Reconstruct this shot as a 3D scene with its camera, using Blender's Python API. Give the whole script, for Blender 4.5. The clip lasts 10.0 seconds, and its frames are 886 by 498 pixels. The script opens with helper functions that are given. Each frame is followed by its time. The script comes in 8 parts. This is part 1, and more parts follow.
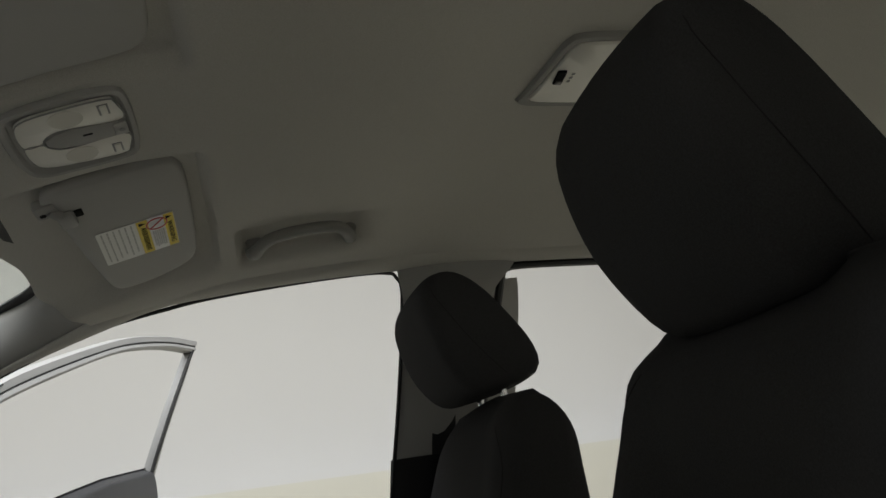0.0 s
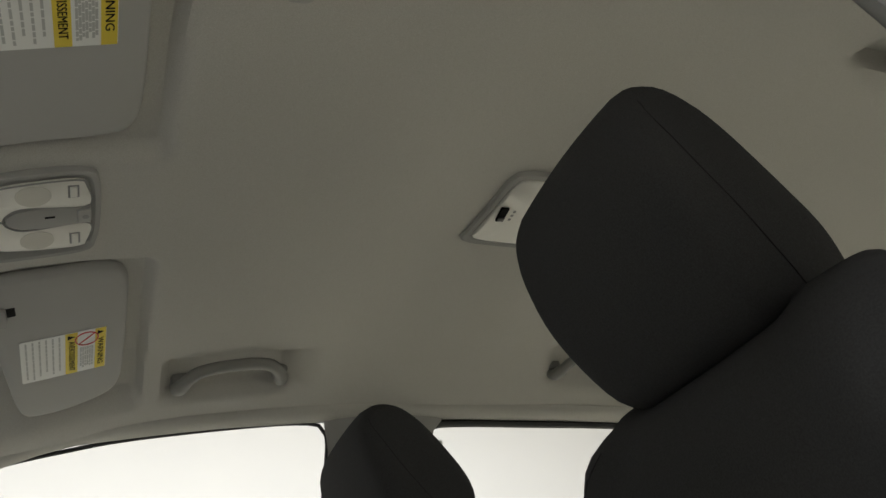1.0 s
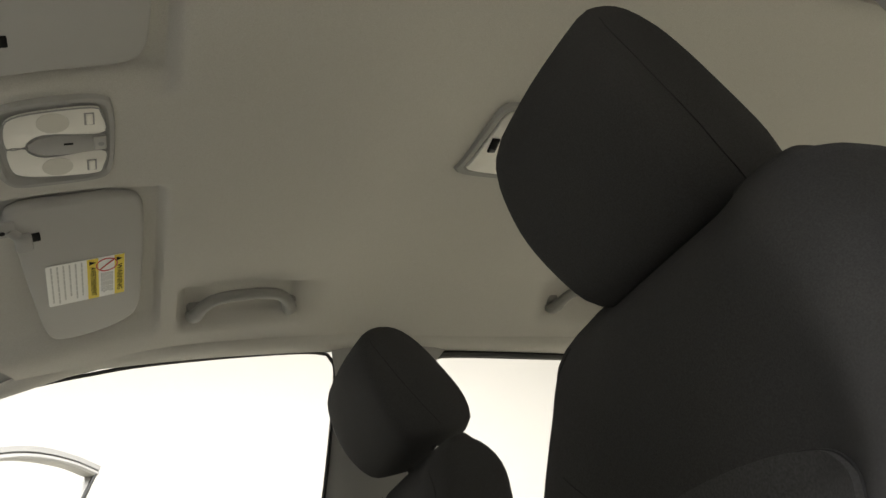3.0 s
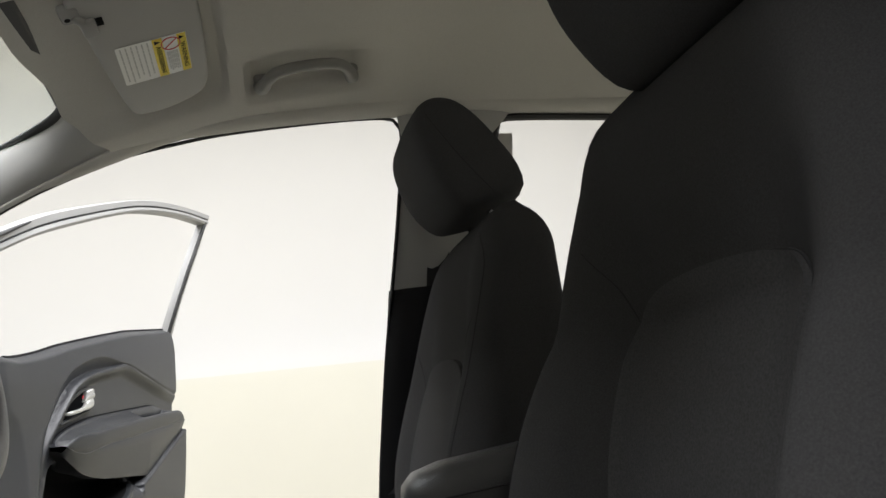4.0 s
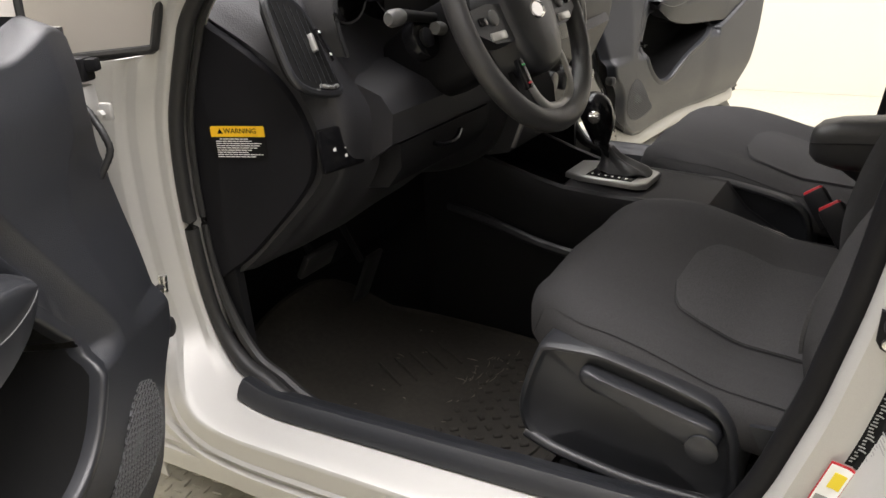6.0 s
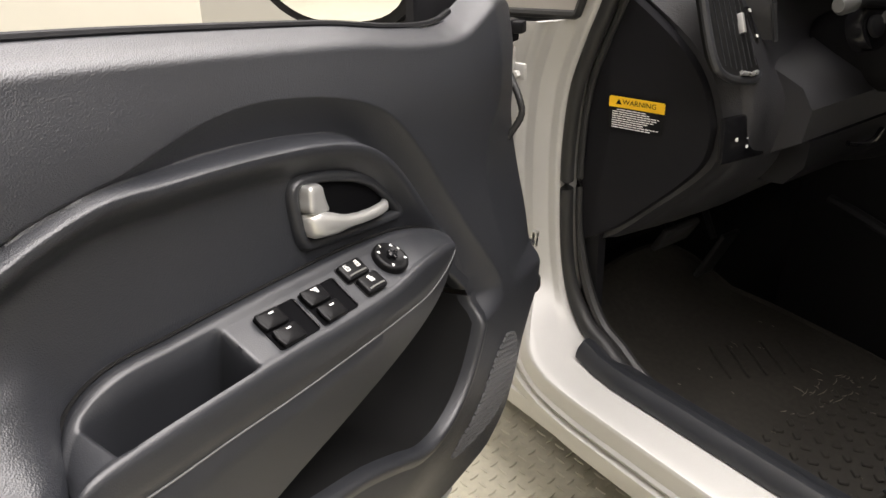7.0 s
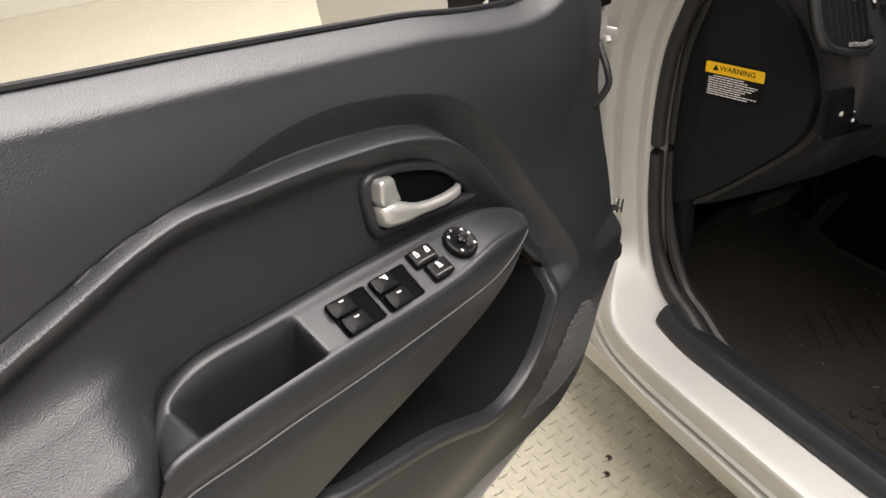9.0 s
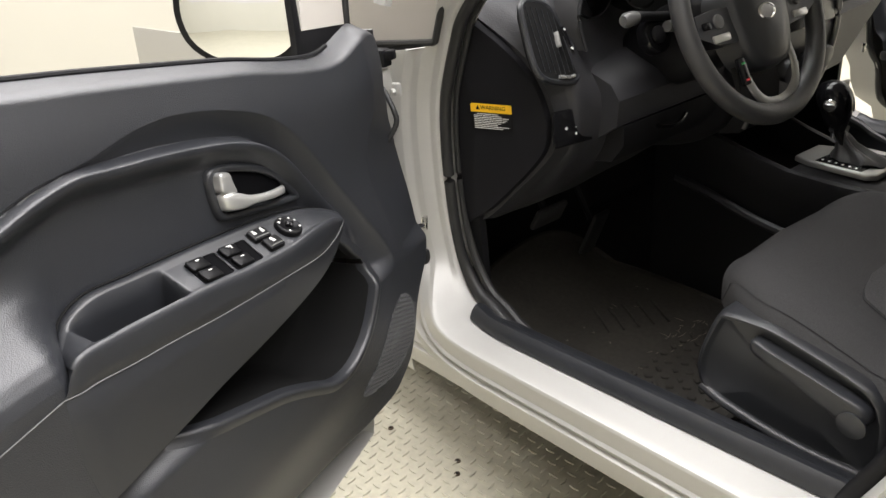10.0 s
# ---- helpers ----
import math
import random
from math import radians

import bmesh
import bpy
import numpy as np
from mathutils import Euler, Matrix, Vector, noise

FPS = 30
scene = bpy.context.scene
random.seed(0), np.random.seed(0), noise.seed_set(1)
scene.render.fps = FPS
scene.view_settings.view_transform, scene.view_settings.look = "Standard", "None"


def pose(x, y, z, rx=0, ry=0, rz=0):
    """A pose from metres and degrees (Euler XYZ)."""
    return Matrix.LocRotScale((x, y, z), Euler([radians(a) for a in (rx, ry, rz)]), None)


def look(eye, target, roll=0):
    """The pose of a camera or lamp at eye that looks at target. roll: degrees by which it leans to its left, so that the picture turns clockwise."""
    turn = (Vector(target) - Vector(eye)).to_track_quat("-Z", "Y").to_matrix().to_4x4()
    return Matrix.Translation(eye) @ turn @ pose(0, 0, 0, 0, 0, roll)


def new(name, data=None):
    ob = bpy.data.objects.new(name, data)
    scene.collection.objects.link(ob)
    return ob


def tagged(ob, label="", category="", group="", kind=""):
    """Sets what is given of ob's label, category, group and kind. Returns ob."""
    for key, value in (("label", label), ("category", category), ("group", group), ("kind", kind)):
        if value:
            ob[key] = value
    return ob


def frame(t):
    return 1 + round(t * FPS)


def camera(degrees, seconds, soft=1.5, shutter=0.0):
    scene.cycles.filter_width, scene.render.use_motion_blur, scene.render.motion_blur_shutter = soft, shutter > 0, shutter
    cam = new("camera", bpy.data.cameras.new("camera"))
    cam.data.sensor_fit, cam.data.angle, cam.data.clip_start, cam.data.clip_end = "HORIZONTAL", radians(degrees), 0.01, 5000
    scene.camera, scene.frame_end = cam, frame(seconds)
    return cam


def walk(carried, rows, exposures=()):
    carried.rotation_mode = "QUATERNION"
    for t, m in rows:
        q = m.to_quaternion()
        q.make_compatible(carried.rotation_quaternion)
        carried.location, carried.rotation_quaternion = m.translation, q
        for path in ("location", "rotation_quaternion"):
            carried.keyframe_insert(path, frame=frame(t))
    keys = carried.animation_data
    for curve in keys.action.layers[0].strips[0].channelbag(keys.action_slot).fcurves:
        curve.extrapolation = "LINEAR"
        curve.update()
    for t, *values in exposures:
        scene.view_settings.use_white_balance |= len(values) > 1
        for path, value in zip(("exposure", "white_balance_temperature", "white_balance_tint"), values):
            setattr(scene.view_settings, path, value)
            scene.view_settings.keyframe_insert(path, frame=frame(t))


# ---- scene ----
cam = camera(62.4, 10.0)
PATH = [
    (0, (0.688, 0.075, 0.957), (1.207, 1.911, 1.554), -8.1),
    (0.5, (0.683, 0.107, 0.907), (1.404, 1.731, 1.825), -9.3),
    (1, (0.62, 0.124, 0.835), (1.388, 1.613, 1.927), -10.6),
    (1.5, (0.59, 0.105, 0.782), (1.355, 1.554, 1.928), -11.0),
    (2, (0.595, 0.089, 0.751), (1.351, 1.533, 1.909), -11.0),
    (2.2, (0.601, 0.086, 0.756), (1.355, 1.541, 1.903), -10.8),
    (3.3, (0.646, 0.093, 0.758), (1.348, 1.745, 1.642), -8.9),
    (3.5, (0.655, 0.083, 0.759), (1.323, 1.807, 1.522), -8.1),
    (4, (0.683, 0.027, 0.774), (1.163, 1.926, 1.18), -6.6),
    (4.5, (0.757, -0.151, 0.847), (0.898, 1.844, 0.836), -5.4),
    (4.8, (0.799, -0.327, 0.888), (0.693, 1.653, 0.631), -5.2),
    (5, (0.817, -0.447, 0.923), (0.548, 1.49, 0.504), -5.1),
    (5.2, (0.848, -0.497, 0.93), (0.421, 1.381, 0.391), -4.7),
    (6.3, (0.939, -0.482, 1.071), (-0.254, 0.872, 0.21), -4.0),
    (6.5, (0.901, -0.511, 1.09), (-0.411, 0.725, 0.223), -3.7),
    (7, (0.836, -0.529, 1.108), (-0.672, 0.365, 0.146), -3.4),
    (7.5, (0.814, -0.512, 1.157), (-0.741, 0.15, 0.088), -4.1),
    (8, (0.821, -0.5, 1.182), (-0.735, 0.052, 0.052), -5.1),
    (8.5, (0.817, -0.496, 1.177), (-0.735, 0.031, 0.03), -5.9),
    (9, (0.843, -0.488, 1.172), (-0.704, 0.084, 0.04), -6.6),
    (9.5, (0.969, -0.482, 1.147), (-0.558, 0.264, 0.092), -6.6),
    (10, (1.112, -0.59, 1.14), (-0.371, 0.418, 0.254), -6.8),
]

EXPOSURES = [(0.0, -0.68, 6080, 10), (0.5, -0.20, 6080, 10), (1.0, 0.28, 6100, 10), (2.0, 0.40, 6120, 10), (3.5, 0.74, 6550, 11), (3.8, 0.38, 6200, 12), (4.0, 0.12, 6100, 12), (4.3, -0.04, 6020, 12), (4.5, -0.06, 6050, 12),
             (5.0, -0.12, 6250, 13), (5.2, 0.08, 6250, 14), (6.3, 0.52, 6500, 16), (7.0, 0.52, 6600, 16), (7.5, 0.42, 6650, 16), (8.5, 0.32, 6750, 16), (9.5, 0.40, 6500, 15), (10.0, 0.48, 6350, 14)]
walk(cam, [(t, look(eye, target, roll)) for t, eye, target, roll in PATH], EXPOSURES)

# ---------- world and lights ----------
world = bpy.data.worlds.new("world")
scene.world = world
world.use_nodes = True
world.node_tree.nodes["Background"].inputs[0].default_value = (0.9, 0.95, 1.0, 1)
world.node_tree.nodes["Background"].inputs[1].default_value = 0.02


def area_lamp(name, at, target, sx, sy, power, colour):
    data = bpy.data.lights.new(name, "AREA")
    data.shape, data.size, data.size_y, data.energy, data.color = "RECTANGLE", sx, sy, power, colour
    ob = new(name, data)
    ob.matrix_world = look(at, target)
    return ob


area_lamp("booth_light", (0.6, 0.86, 3.55), (0.6, 0.861, 0), 6.2, 3.8, 560, (1.0, 0.985, 0.955))

# ---------- materials ----------


def mat(name, colour, rough=0.5, metal=0.0, vary=0.12, scale=6.0, grain=0.0, grain_scale=400.0, bump=0.0, bump_scale=300.0,
        coat=0.0, emit=0.0, kind="noise", spec=0.5):
    m = bpy.data.materials.new(name)
    m.use_nodes = True
    nt = m.node_tree
    b = nt.nodes["Principled BSDF"]
    b.inputs["Roughness"].default_value, b.inputs["Metallic"].default_value = rough, metal
    b.inputs["Coat Weight"].default_value = coat
    b.inputs["Specular IOR Level"].default_value = spec
    tc = nt.nodes.new("ShaderNodeTexCoord")
    n1 = nt.nodes.new("ShaderNodeTexNoise")
    n1.inputs["Scale"].default_value, n1.inputs["Detail"].default_value = scale, 5.0
    n2 = nt.nodes.new("ShaderNodeTexNoise")
    n2.inputs["Scale"].default_value, n2.inputs["Detail"].default_value = grain_scale, 2.0
    nt.links.new(tc.outputs["Object"], n1.inputs["Vector"])
    nt.links.new(tc.outputs["Object"], n2.inputs["Vector"])
    mx = nt.nodes.new("ShaderNodeMix")
    mx.data_type = "RGBA"
    mx.inputs[6].default_value = (*[c * (1 - vary) for c in colour], 1)
    mx.inputs[7].default_value = (*[min(1, c * (1 + vary)) for c in colour], 1)
    nt.links.new(n1.outputs["Fac"], mx.inputs[0])
    last = mx.outputs[2]
    if grain:
        g = nt.nodes.new("ShaderNodeMix")
        g.data_type, g.blend_type = "RGBA", "OVERLAY"
        g.inputs[0].default_value = grain
        nt.links.new(last, g.inputs[6])
        nt.links.new(n2.outputs["Fac"], g.inputs[7])
        last = g.outputs[2]
    nt.links.new(last, b.inputs["Base Color"])
    rr = nt.nodes.new("ShaderNodeMapRange")
    rr.inputs["To Min"].default_value, rr.inputs["To Max"].default_value = rough * 0.85, min(1, rough * 1.15)
    nt.links.new(n1.outputs["Fac"], rr.inputs["Value"])
    nt.links.new(rr.outputs["Result"], b.inputs["Roughness"])
    if bump:
        bp = nt.nodes.new("ShaderNodeBump")
        bp.inputs["Strength"].default_value, bp.inputs["Distance"].default_value = bump, 0.0006
        if kind == "leather":
            v = nt.nodes.new("ShaderNodeTexVoronoi")
            v.inputs["Scale"].default_value = bump_scale
            nt.links.new(tc.outputs["Object"], v.inputs["Vector"])
            nt.links.new(v.outputs["Distance"], bp.inputs["Height"])
        elif kind == "weave":
            w1 = nt.nodes.new("ShaderNodeTexWave")
            w1.inputs["Scale"].default_value, w1.inputs["Distortion"].default_value = bump_scale, 1.5
            w1.bands_direction = "DIAGONAL"
            nt.links.new(tc.outputs["Object"], w1.inputs["Vector"])
            ad = nt.nodes.new("ShaderNodeMath")
            ad.operation = "ADD"
            nt.links.new(w1.outputs["Fac"], ad.inputs[0])
            nt.links.new(n2.outputs["Fac"], ad.inputs[1])
            nt.links.new(ad.outputs[0], bp.inputs["Height"])
        else:
            n3 = nt.nodes.new("ShaderNodeTexNoise")
            n3.inputs["Scale"].default_value, n3.inputs["Detail"].default_value = bump_scale, 3.0
            nt.links.new(tc.outputs["Object"], n3.inputs["Vector"])
            nt.links.new(n3.outputs["Fac"], bp.inputs["Height"])
        nt.links.new(bp.outputs["Normal"], b.inputs["Normal"])
    if emit:
        b.inputs["Emission Color"].default_value = (*colour, 1)
        b.inputs["Emission Strength"].default_value = emit
    return m


def glass_mat(name, tint=(0.96, 0.98, 0.97)):
    m = bpy.data.materials.new(name)
    m.use_nodes = True
    nt = m.node_tree
    nt.nodes.remove(nt.nodes["Principled BSDF"])
    out = nt.nodes["Material Output"]
    t, g, x, f = (nt.nodes.new("ShaderNode" + k) for k in ("BsdfTransparent", "BsdfGlossy", "MixShader", "LayerWeight"))
    t.inputs[0].default_value = (*tint, 1)
    g.inputs["Roughness"].default_value = 0.02
    f.inputs[0].default_value = 0.5
    pw, mu = nt.nodes.new("ShaderNodeMath"), nt.nodes.new("ShaderNodeMath")
    pw.operation, pw.inputs[1].default_value = "POWER", 6.0
    mu.operation, mu.inputs[1].default_value, mu.inputs[2].default_value = "MULTIPLY_ADD", 0.35, 0.03
    nt.links.new(f.outputs["Facing"], pw.inputs[0])
    nt.links.new(pw.outputs[0], mu.inputs[0])
    nt.links.new(mu.outputs[0], x.inputs[0])
    nt.links.new(t.outputs[0], x.inputs[1])
    nt.links.new(g.outputs[0], x.inputs[2])
    nt.links.new(x.outputs[0], out.inputs[0])
    return m


HEADLINER = mat("headliner_fabric", (0.54, 0.525, 0.485), 0.95, vary=0.05, scale=3, grain=0.25, grain_scale=900, bump=0.35, bump_scale=1400, spec=0.2)
TRIM_GREY = mat("grey_trim_plastic", (0.36, 0.355, 0.34), 0.75, vary=0.05, scale=5, bump=0.35, bump_scale=900, spec=0.2)
VISOR = mat("visor_vinyl", (0.44, 0.434, 0.415), 0.7, vary=0.05, scale=5, bump=0.4, bump_scale=700, spec=0.3)
PANEL = mat("door_panel_plastic", (0.0185, 0.0200, 0.0240), 0.41, vary=0.14, scale=4, bump=0.45, bump_scale=860, kind="leather", spec=0.75)
PANEL_SMOOTH = mat("smooth_black_plastic", (0.0195, 0.0208, 0.0240), 0.38, vary=0.14, scale=6, bump=0.25, bump_scale=900, spec=0.60)
DASH = mat("dash_plastic", (0.025, 0.025, 0.0275), 0.47, spec=0.40, vary=0.10, scale=4, bump=0.45, bump_scale=500, kind="leather")
# the dash plastic again, lightened as though lit through the windscreen
DASH_LIT = mat("dash_lit_plastic", (0.055, 0.055, 0.058), 0.46, vary=0.10, scale=4, bump=0.4, bump_scale=520, kind="leather", spec=0.5)
DARK = mat("dark_plastic", (0.008, 0.008, 0.009), 0.5, spec=0.18, vary=0.15, scale=8, bump=0.12, bump_scale=600)
GLOSS_BLACK = mat("gloss_black_plastic", (0.007, 0.007, 0.008), 0.18, spec=0.3, vary=0.1, scale=10)
RUBBER = mat("black_rubber", (0.020, 0.020, 0.020), 0.50, spec=0.42, vary=0.25, scale=14, bump=0.3, bump_scale=260)
CLOTH = mat("seat_cloth", (0.054, 0.0536, 0.0548), 0.95, vary=0.14, scale=5, grain=0.35, grain_scale=700, bump=0.5, bump_scale=900, kind="weave", spec=0.08)
CLOTH_MID = mat("seat_insert_cloth", (0.072, 0.0716, 0.0730), 0.95, vary=0.14, scale=5, grain=0.45, grain_scale=500, bump=0.6, bump_scale=650, kind="weave", spec=0.08)
LEATHER = mat("wheel_leatherette", (0.036, 0.036, 0.037), 0.36, vary=0.12, scale=10, bump=0.5, bump_scale=700, kind="leather")
STALK_GREY = mat("stalk_grey_plastic", (0.09, 0.09, 0.088), 0.4, vary=0.08, scale=30)
# near-black that paints the shade inside small recesses of the door
SHADE_BLACK = mat("recess_shade_black", (0.004, 0.004, 0.0045), 0.95, vary=0.1, spec=0.03)
MESH_GREY = mat("grille_mesh_plastic", (0.105, 0.106, 0.11), 0.42, vary=0.08, scale=40)
LAMP_GREY = mat("lamp_frame_plastic", (0.33, 0.325, 0.31), 0.55, vary=0.05, scale=8, bump=0.2, bump_scale=900)
PAINT = mat("silver_paint", (0.49, 0.485, 0.465), 0.50, metal=0.28, vary=0.03, scale=3, grain=0.12, grain_scale=1500)
# darker copy of the silver paint: shade put into the window frame's colour
FRAME_SHADED = mat("shaded_silver_paint", (0.30, 0.298, 0.29), 0.55, metal=0.3, vary=0.05, scale=5, bump=0.1, bump_scale=600)
SILVER = mat("satin_silver_plastic", (0.62, 0.62, 0.60), 0.28, metal=0.7, vary=0.05, scale=9)
CHROME = mat("chrome", (0.80, 0.80, 0.80), 0.12, metal=1.0, vary=0.05, scale=20)
STEEL = mat("zinc_steel", (0.70, 0.70, 0.68), 0.28, metal=1.0, vary=0.15, scale=60)
CARPET = mat("black_carpet", (0.010, 0.010, 0.010), 1.0, vary=0.3, scale=20, grain=0.5, grain_scale=600, bump=1.0, bump_scale=500, spec=0.1)
MAT_RUBBER = mat("floor_mat_rubber", (0.036, 0.033, 0.028), 0.70, spec=0.28, vary=0.45, scale=7, grain=0.4, grain_scale=90, bump=0.5, bump_scale=300)
WHITE_PLASTIC = mat("white_lens_plastic", (0.80, 0.78, 0.72), 0.35, vary=0.03, scale=12)
WHITE_PRINT = mat("white_print", (0.85, 0.85, 0.82), 0.5, vary=0.03)
GREY_PRINT = mat("grey_print", (0.30, 0.30, 0.29), 0.6, vary=0.05)
PALE_PRINT = mat("pale_grey_print", (0.52, 0.52, 0.50), 0.6, vary=0.05)
YELLOW = mat("yellow_print", (0.80, 0.62, 0.03), 0.5, vary=0.04)
AMBER = mat("amber_print", (0.85, 0.50, 0.01), 0.5, vary=0.04)
RED = mat("red_plastic", (0.55, 0.02, 0.03), 0.35, vary=0.08)
GREEN = mat("green_print", (0.03, 0.30, 0.08), 0.4, vary=0.08)
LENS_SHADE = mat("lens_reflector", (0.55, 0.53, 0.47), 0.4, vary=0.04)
SATIN_GREY = mat("satin_grey_metal", (0.36, 0.36, 0.35), 0.32, metal=0.7, vary=0.06, scale=20)
SWITCH_BLACK = mat("switch_black_plastic", (0.006, 0.006, 0.0065), 0.32, spec=0.14, vary=0.1, scale=20)
# pale grey for the highlight along the armrest's panel gap
SEAM_GLINT = mat("seam_glint_grey", (0.11, 0.11, 0.11), 0.5, vary=0.1, scale=40)
GRIP_GREY = mat("grip_grey_plastic", (0.25, 0.246, 0.232), 0.5, vary=0.05, scale=8, bump=0.2, bump_scale=900)
END_BLACK = mat("end_cover_plastic", (0.010, 0.010, 0.0118), 0.6, spec=0.11, vary=0.15, scale=8, bump=0.2, bump_scale=600)
BOLT_BROWN = mat("worn_bolt", (0.10, 0.075, 0.05), 0.5, metal=0.5, vary=0.3, scale=80)
SCUFF = mat("dry_dirt", (0.20, 0.18, 0.15), 0.9, vary=0.2, scale=60)
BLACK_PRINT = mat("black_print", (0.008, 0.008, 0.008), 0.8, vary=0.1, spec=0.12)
WALL_WHITE = mat("white_booth_wall", (0.53, 0.518, 0.497), 0.9, vary=0.03, scale=1.2, spec=0.2)
WALL_CREAM = mat("cream_booth_wall", (0.51, 0.493, 0.43), 0.7, vary=0.04, scale=1.5, bump=0.15, bump_scale=60, spec=0.3)
FLOOR_PAINT = mat("painted_steel_floor", (0.48, 0.455, 0.365), 0.36, vary=0.12, scale=5, grain=0.2, grain_scale=60, bump=0.1, bump_scale=200)
COVE_LED = mat("cove_led", (0.93, 0.96, 1.0), 0.5, emit=4.0)
LED_PANEL = mat("ceiling_panel_white", (0.9, 0.88, 0.82), 0.6, vary=0.02)
GLASS = glass_mat("window_glass")
# one opaque pale colour in place of clear glass
PALE_PANE = mat("pale_opaque_pane", (0.56, 0.53, 0.485), 0.22, vary=0.06, scale=7, spec=0.6)
MIRROR = mat("mirror_glass", (0.85, 0.87, 0.87), 0.02, metal=1.0, vary=0.01)

# ---------- mesh helpers ----------


def smooth(bm, angle=38):
    bm.normal_update()
    lim = radians(angle)
    for f in bm.faces:
        f.smooth = True
    for e in bm.edges:
        if len(e.link_faces) == 2 and e.calc_face_angle(0) > lim:
            e.smooth = False


def mesh_ob(name, bm, material, angle=38):
    smooth(bm, angle)
    me = bpy.data.meshes.new(name)
    bm.to_mesh(me)
    bm.free()
    me.materials.append(material)
    return new(name, me)


def part(name, bm, material, parent, label="", angle=38):
    ob = mesh_ob(name, bm, material, angle)
    ob.parent = parent
    if label:
        tagged(ob, label)
    return ob


def thing(name, at, label, category, group="", kind=""):
    ob = new(name)
    ob.empty_display_size = 0.05
    ob.matrix_world = at if isinstance(at, Matrix) else Matrix.Translation(at)
    return tagged(ob, label, category, group, kind)


def solo(name, bm, material, label, category="", kind="", group=""):
    return tagged(mesh_ob(name, bm, material), label, category, group, kind)


def cr(pts, n, closed=False):
    """Evenly spaced points on a smooth curve through pts."""
    P = [Vector(p) for p in pts]
    k = len(P)
    dense = []
    segs = k if closed else k - 1
    for i in range(segs):
        p1, p2 = P[i], P[(i + 1) % k]
        p0 = P[(i - 1) % k] if closed or i else p1 * 2 - p2
        p3 = P[(i + 2) % k] if closed or i < k - 2 else p2 * 2 - p1
        for j in range(16):
            t = j / 16
            dense.append(0.5 * (2 * p1 + (p2 - p0) * t + (2 * p0 - 5 * p1 + 4 * p2 - p3) * t * t + (3 * p1 - p0 - 3 * p2 + p3) * t ** 3))
    dense.append(P[0] if closed else P[-1])
    acc = [0.0]
    for a, b in zip(dense, dense[1:]):
        acc.append(acc[-1] + (b - a).length)
    out = []
    count = n if closed else n - 1
    j = 0
    for i in range(n):
        s_ = acc[-1] * i / count
        while j < len(acc) - 2 and acc[j + 1] < s_:
            j += 1
        d = acc[j + 1] - acc[j]
        out.append(dense[j].lerp(dense[j + 1], (s_ - acc[j]) / d if d else 0))
    return out


def curve1(pairs):
    """A smooth function of one number through the given pairs."""
    xs, ys = [p[0] for p in pairs], [p[1] for p in pairs]
    fx = np.linspace(xs[0], xs[-1], 400)
    k = max(3, int(400 * 0.02))
    fy = np.interp(fx, xs, ys)
    pad = np.concatenate([np.full(k, fy[0]), fy, np.full(k, fy[-1])])
    fy = np.convolve(pad, np.ones(2 * k + 1) / (2 * k + 1), "same")[k:-k]
    return lambda v: float(np.interp(v, fx, fy))


def sstep(a, b, v):
    t = min(1, max(0, (v - a) / (b - a)))
    return t * t * (3 - 2 * t)


def loft(rings, closed=True, cap=True, loop=False):
    """A skin over rings of equally many points."""
    bm = bmesh.new()
    rows = [[bm.verts.new(p) for p in r] for r in rings]
    n = len(rows[0])
    seq = list(zip(rows, rows[1:])) + ([(rows[-1], rows[0])] if loop else [])
    for a, b in seq:
        for i in range(n if closed else n - 1):
            j = (i + 1) % n
            bm.faces.new((a[i], a[j], b[j], b[i]))
    if cap and closed and not loop:
        bm.faces.new(list(reversed(rows[0])))
        bm.faces.new(rows[-1])
    bmesh.ops.recalc_face_normals(bm, faces=bm.faces)
    return bm


def sheet(rows, thick=0.0):
    """A sheet over a grid of points, given depth along its normals."""
    bm = bmesh.new()
    vs = [[bm.verts.new(p) for p in r] for r in rows]
    for a, b in zip(vs, vs[1:]):
        for i in range(len(a) - 1):
            bm.faces.new((a[i], a[i + 1], b[i + 1], b[i]))
    if thick:
        bm.normal_update()
        back = [[bm.verts.new(v.co - v.normal * thick) for v in r] for r in vs]
        for a, b in zip(back, back[1:]):
            for i in range(len(a) - 1):
                bm.faces.new((b[i], b[i + 1], a[i + 1], a[i]))
        def rim(f, g):
            for i in range(len(f) - 1):
                bm.faces.new((f[i + 1], f[i], g[i], g[i + 1]))
        rim(vs[0], back[0])
        rim(vs[-1][::-1], back[-1][::-1])
        rim([r[0] for r in vs][::-1], [r[0] for r in back][::-1])
        rim([r[-1] for r in vs], [r[-1] for r in back])
    return bm


def tube(path, radius, sides=12, flat=1.0, up=(0, 0, 1), closed=False, cap=True):
    """A pipe along a path. radius: one number, or one for each point; flat: its height over its width."""
    P = [Vector(p) for p in path]
    n = len(P)
    rings = []
    for i, p in enumerate(P):
        a = P[(i - 1) % n] if closed or i else P[i]
        b = P[(i + 1) % n] if closed or i < n - 1 else P[i]
        d = (b - a).normalized()
        s_ = d.cross(Vector(up))
        s_ = s_.normalized() if s_.length > 1e-5 else Vector((1, 0, 0))
        v = s_.cross(d)
        r = radius[i] if isinstance(radius, (list, tuple)) else radius
        rings.append([p + s_ * r * math.cos(2 * math.pi * k / sides) + v * r * flat * math.sin(2 * math.pi * k / sides) for k in range(sides)])
    return loft(rings, True, cap and not closed, closed)


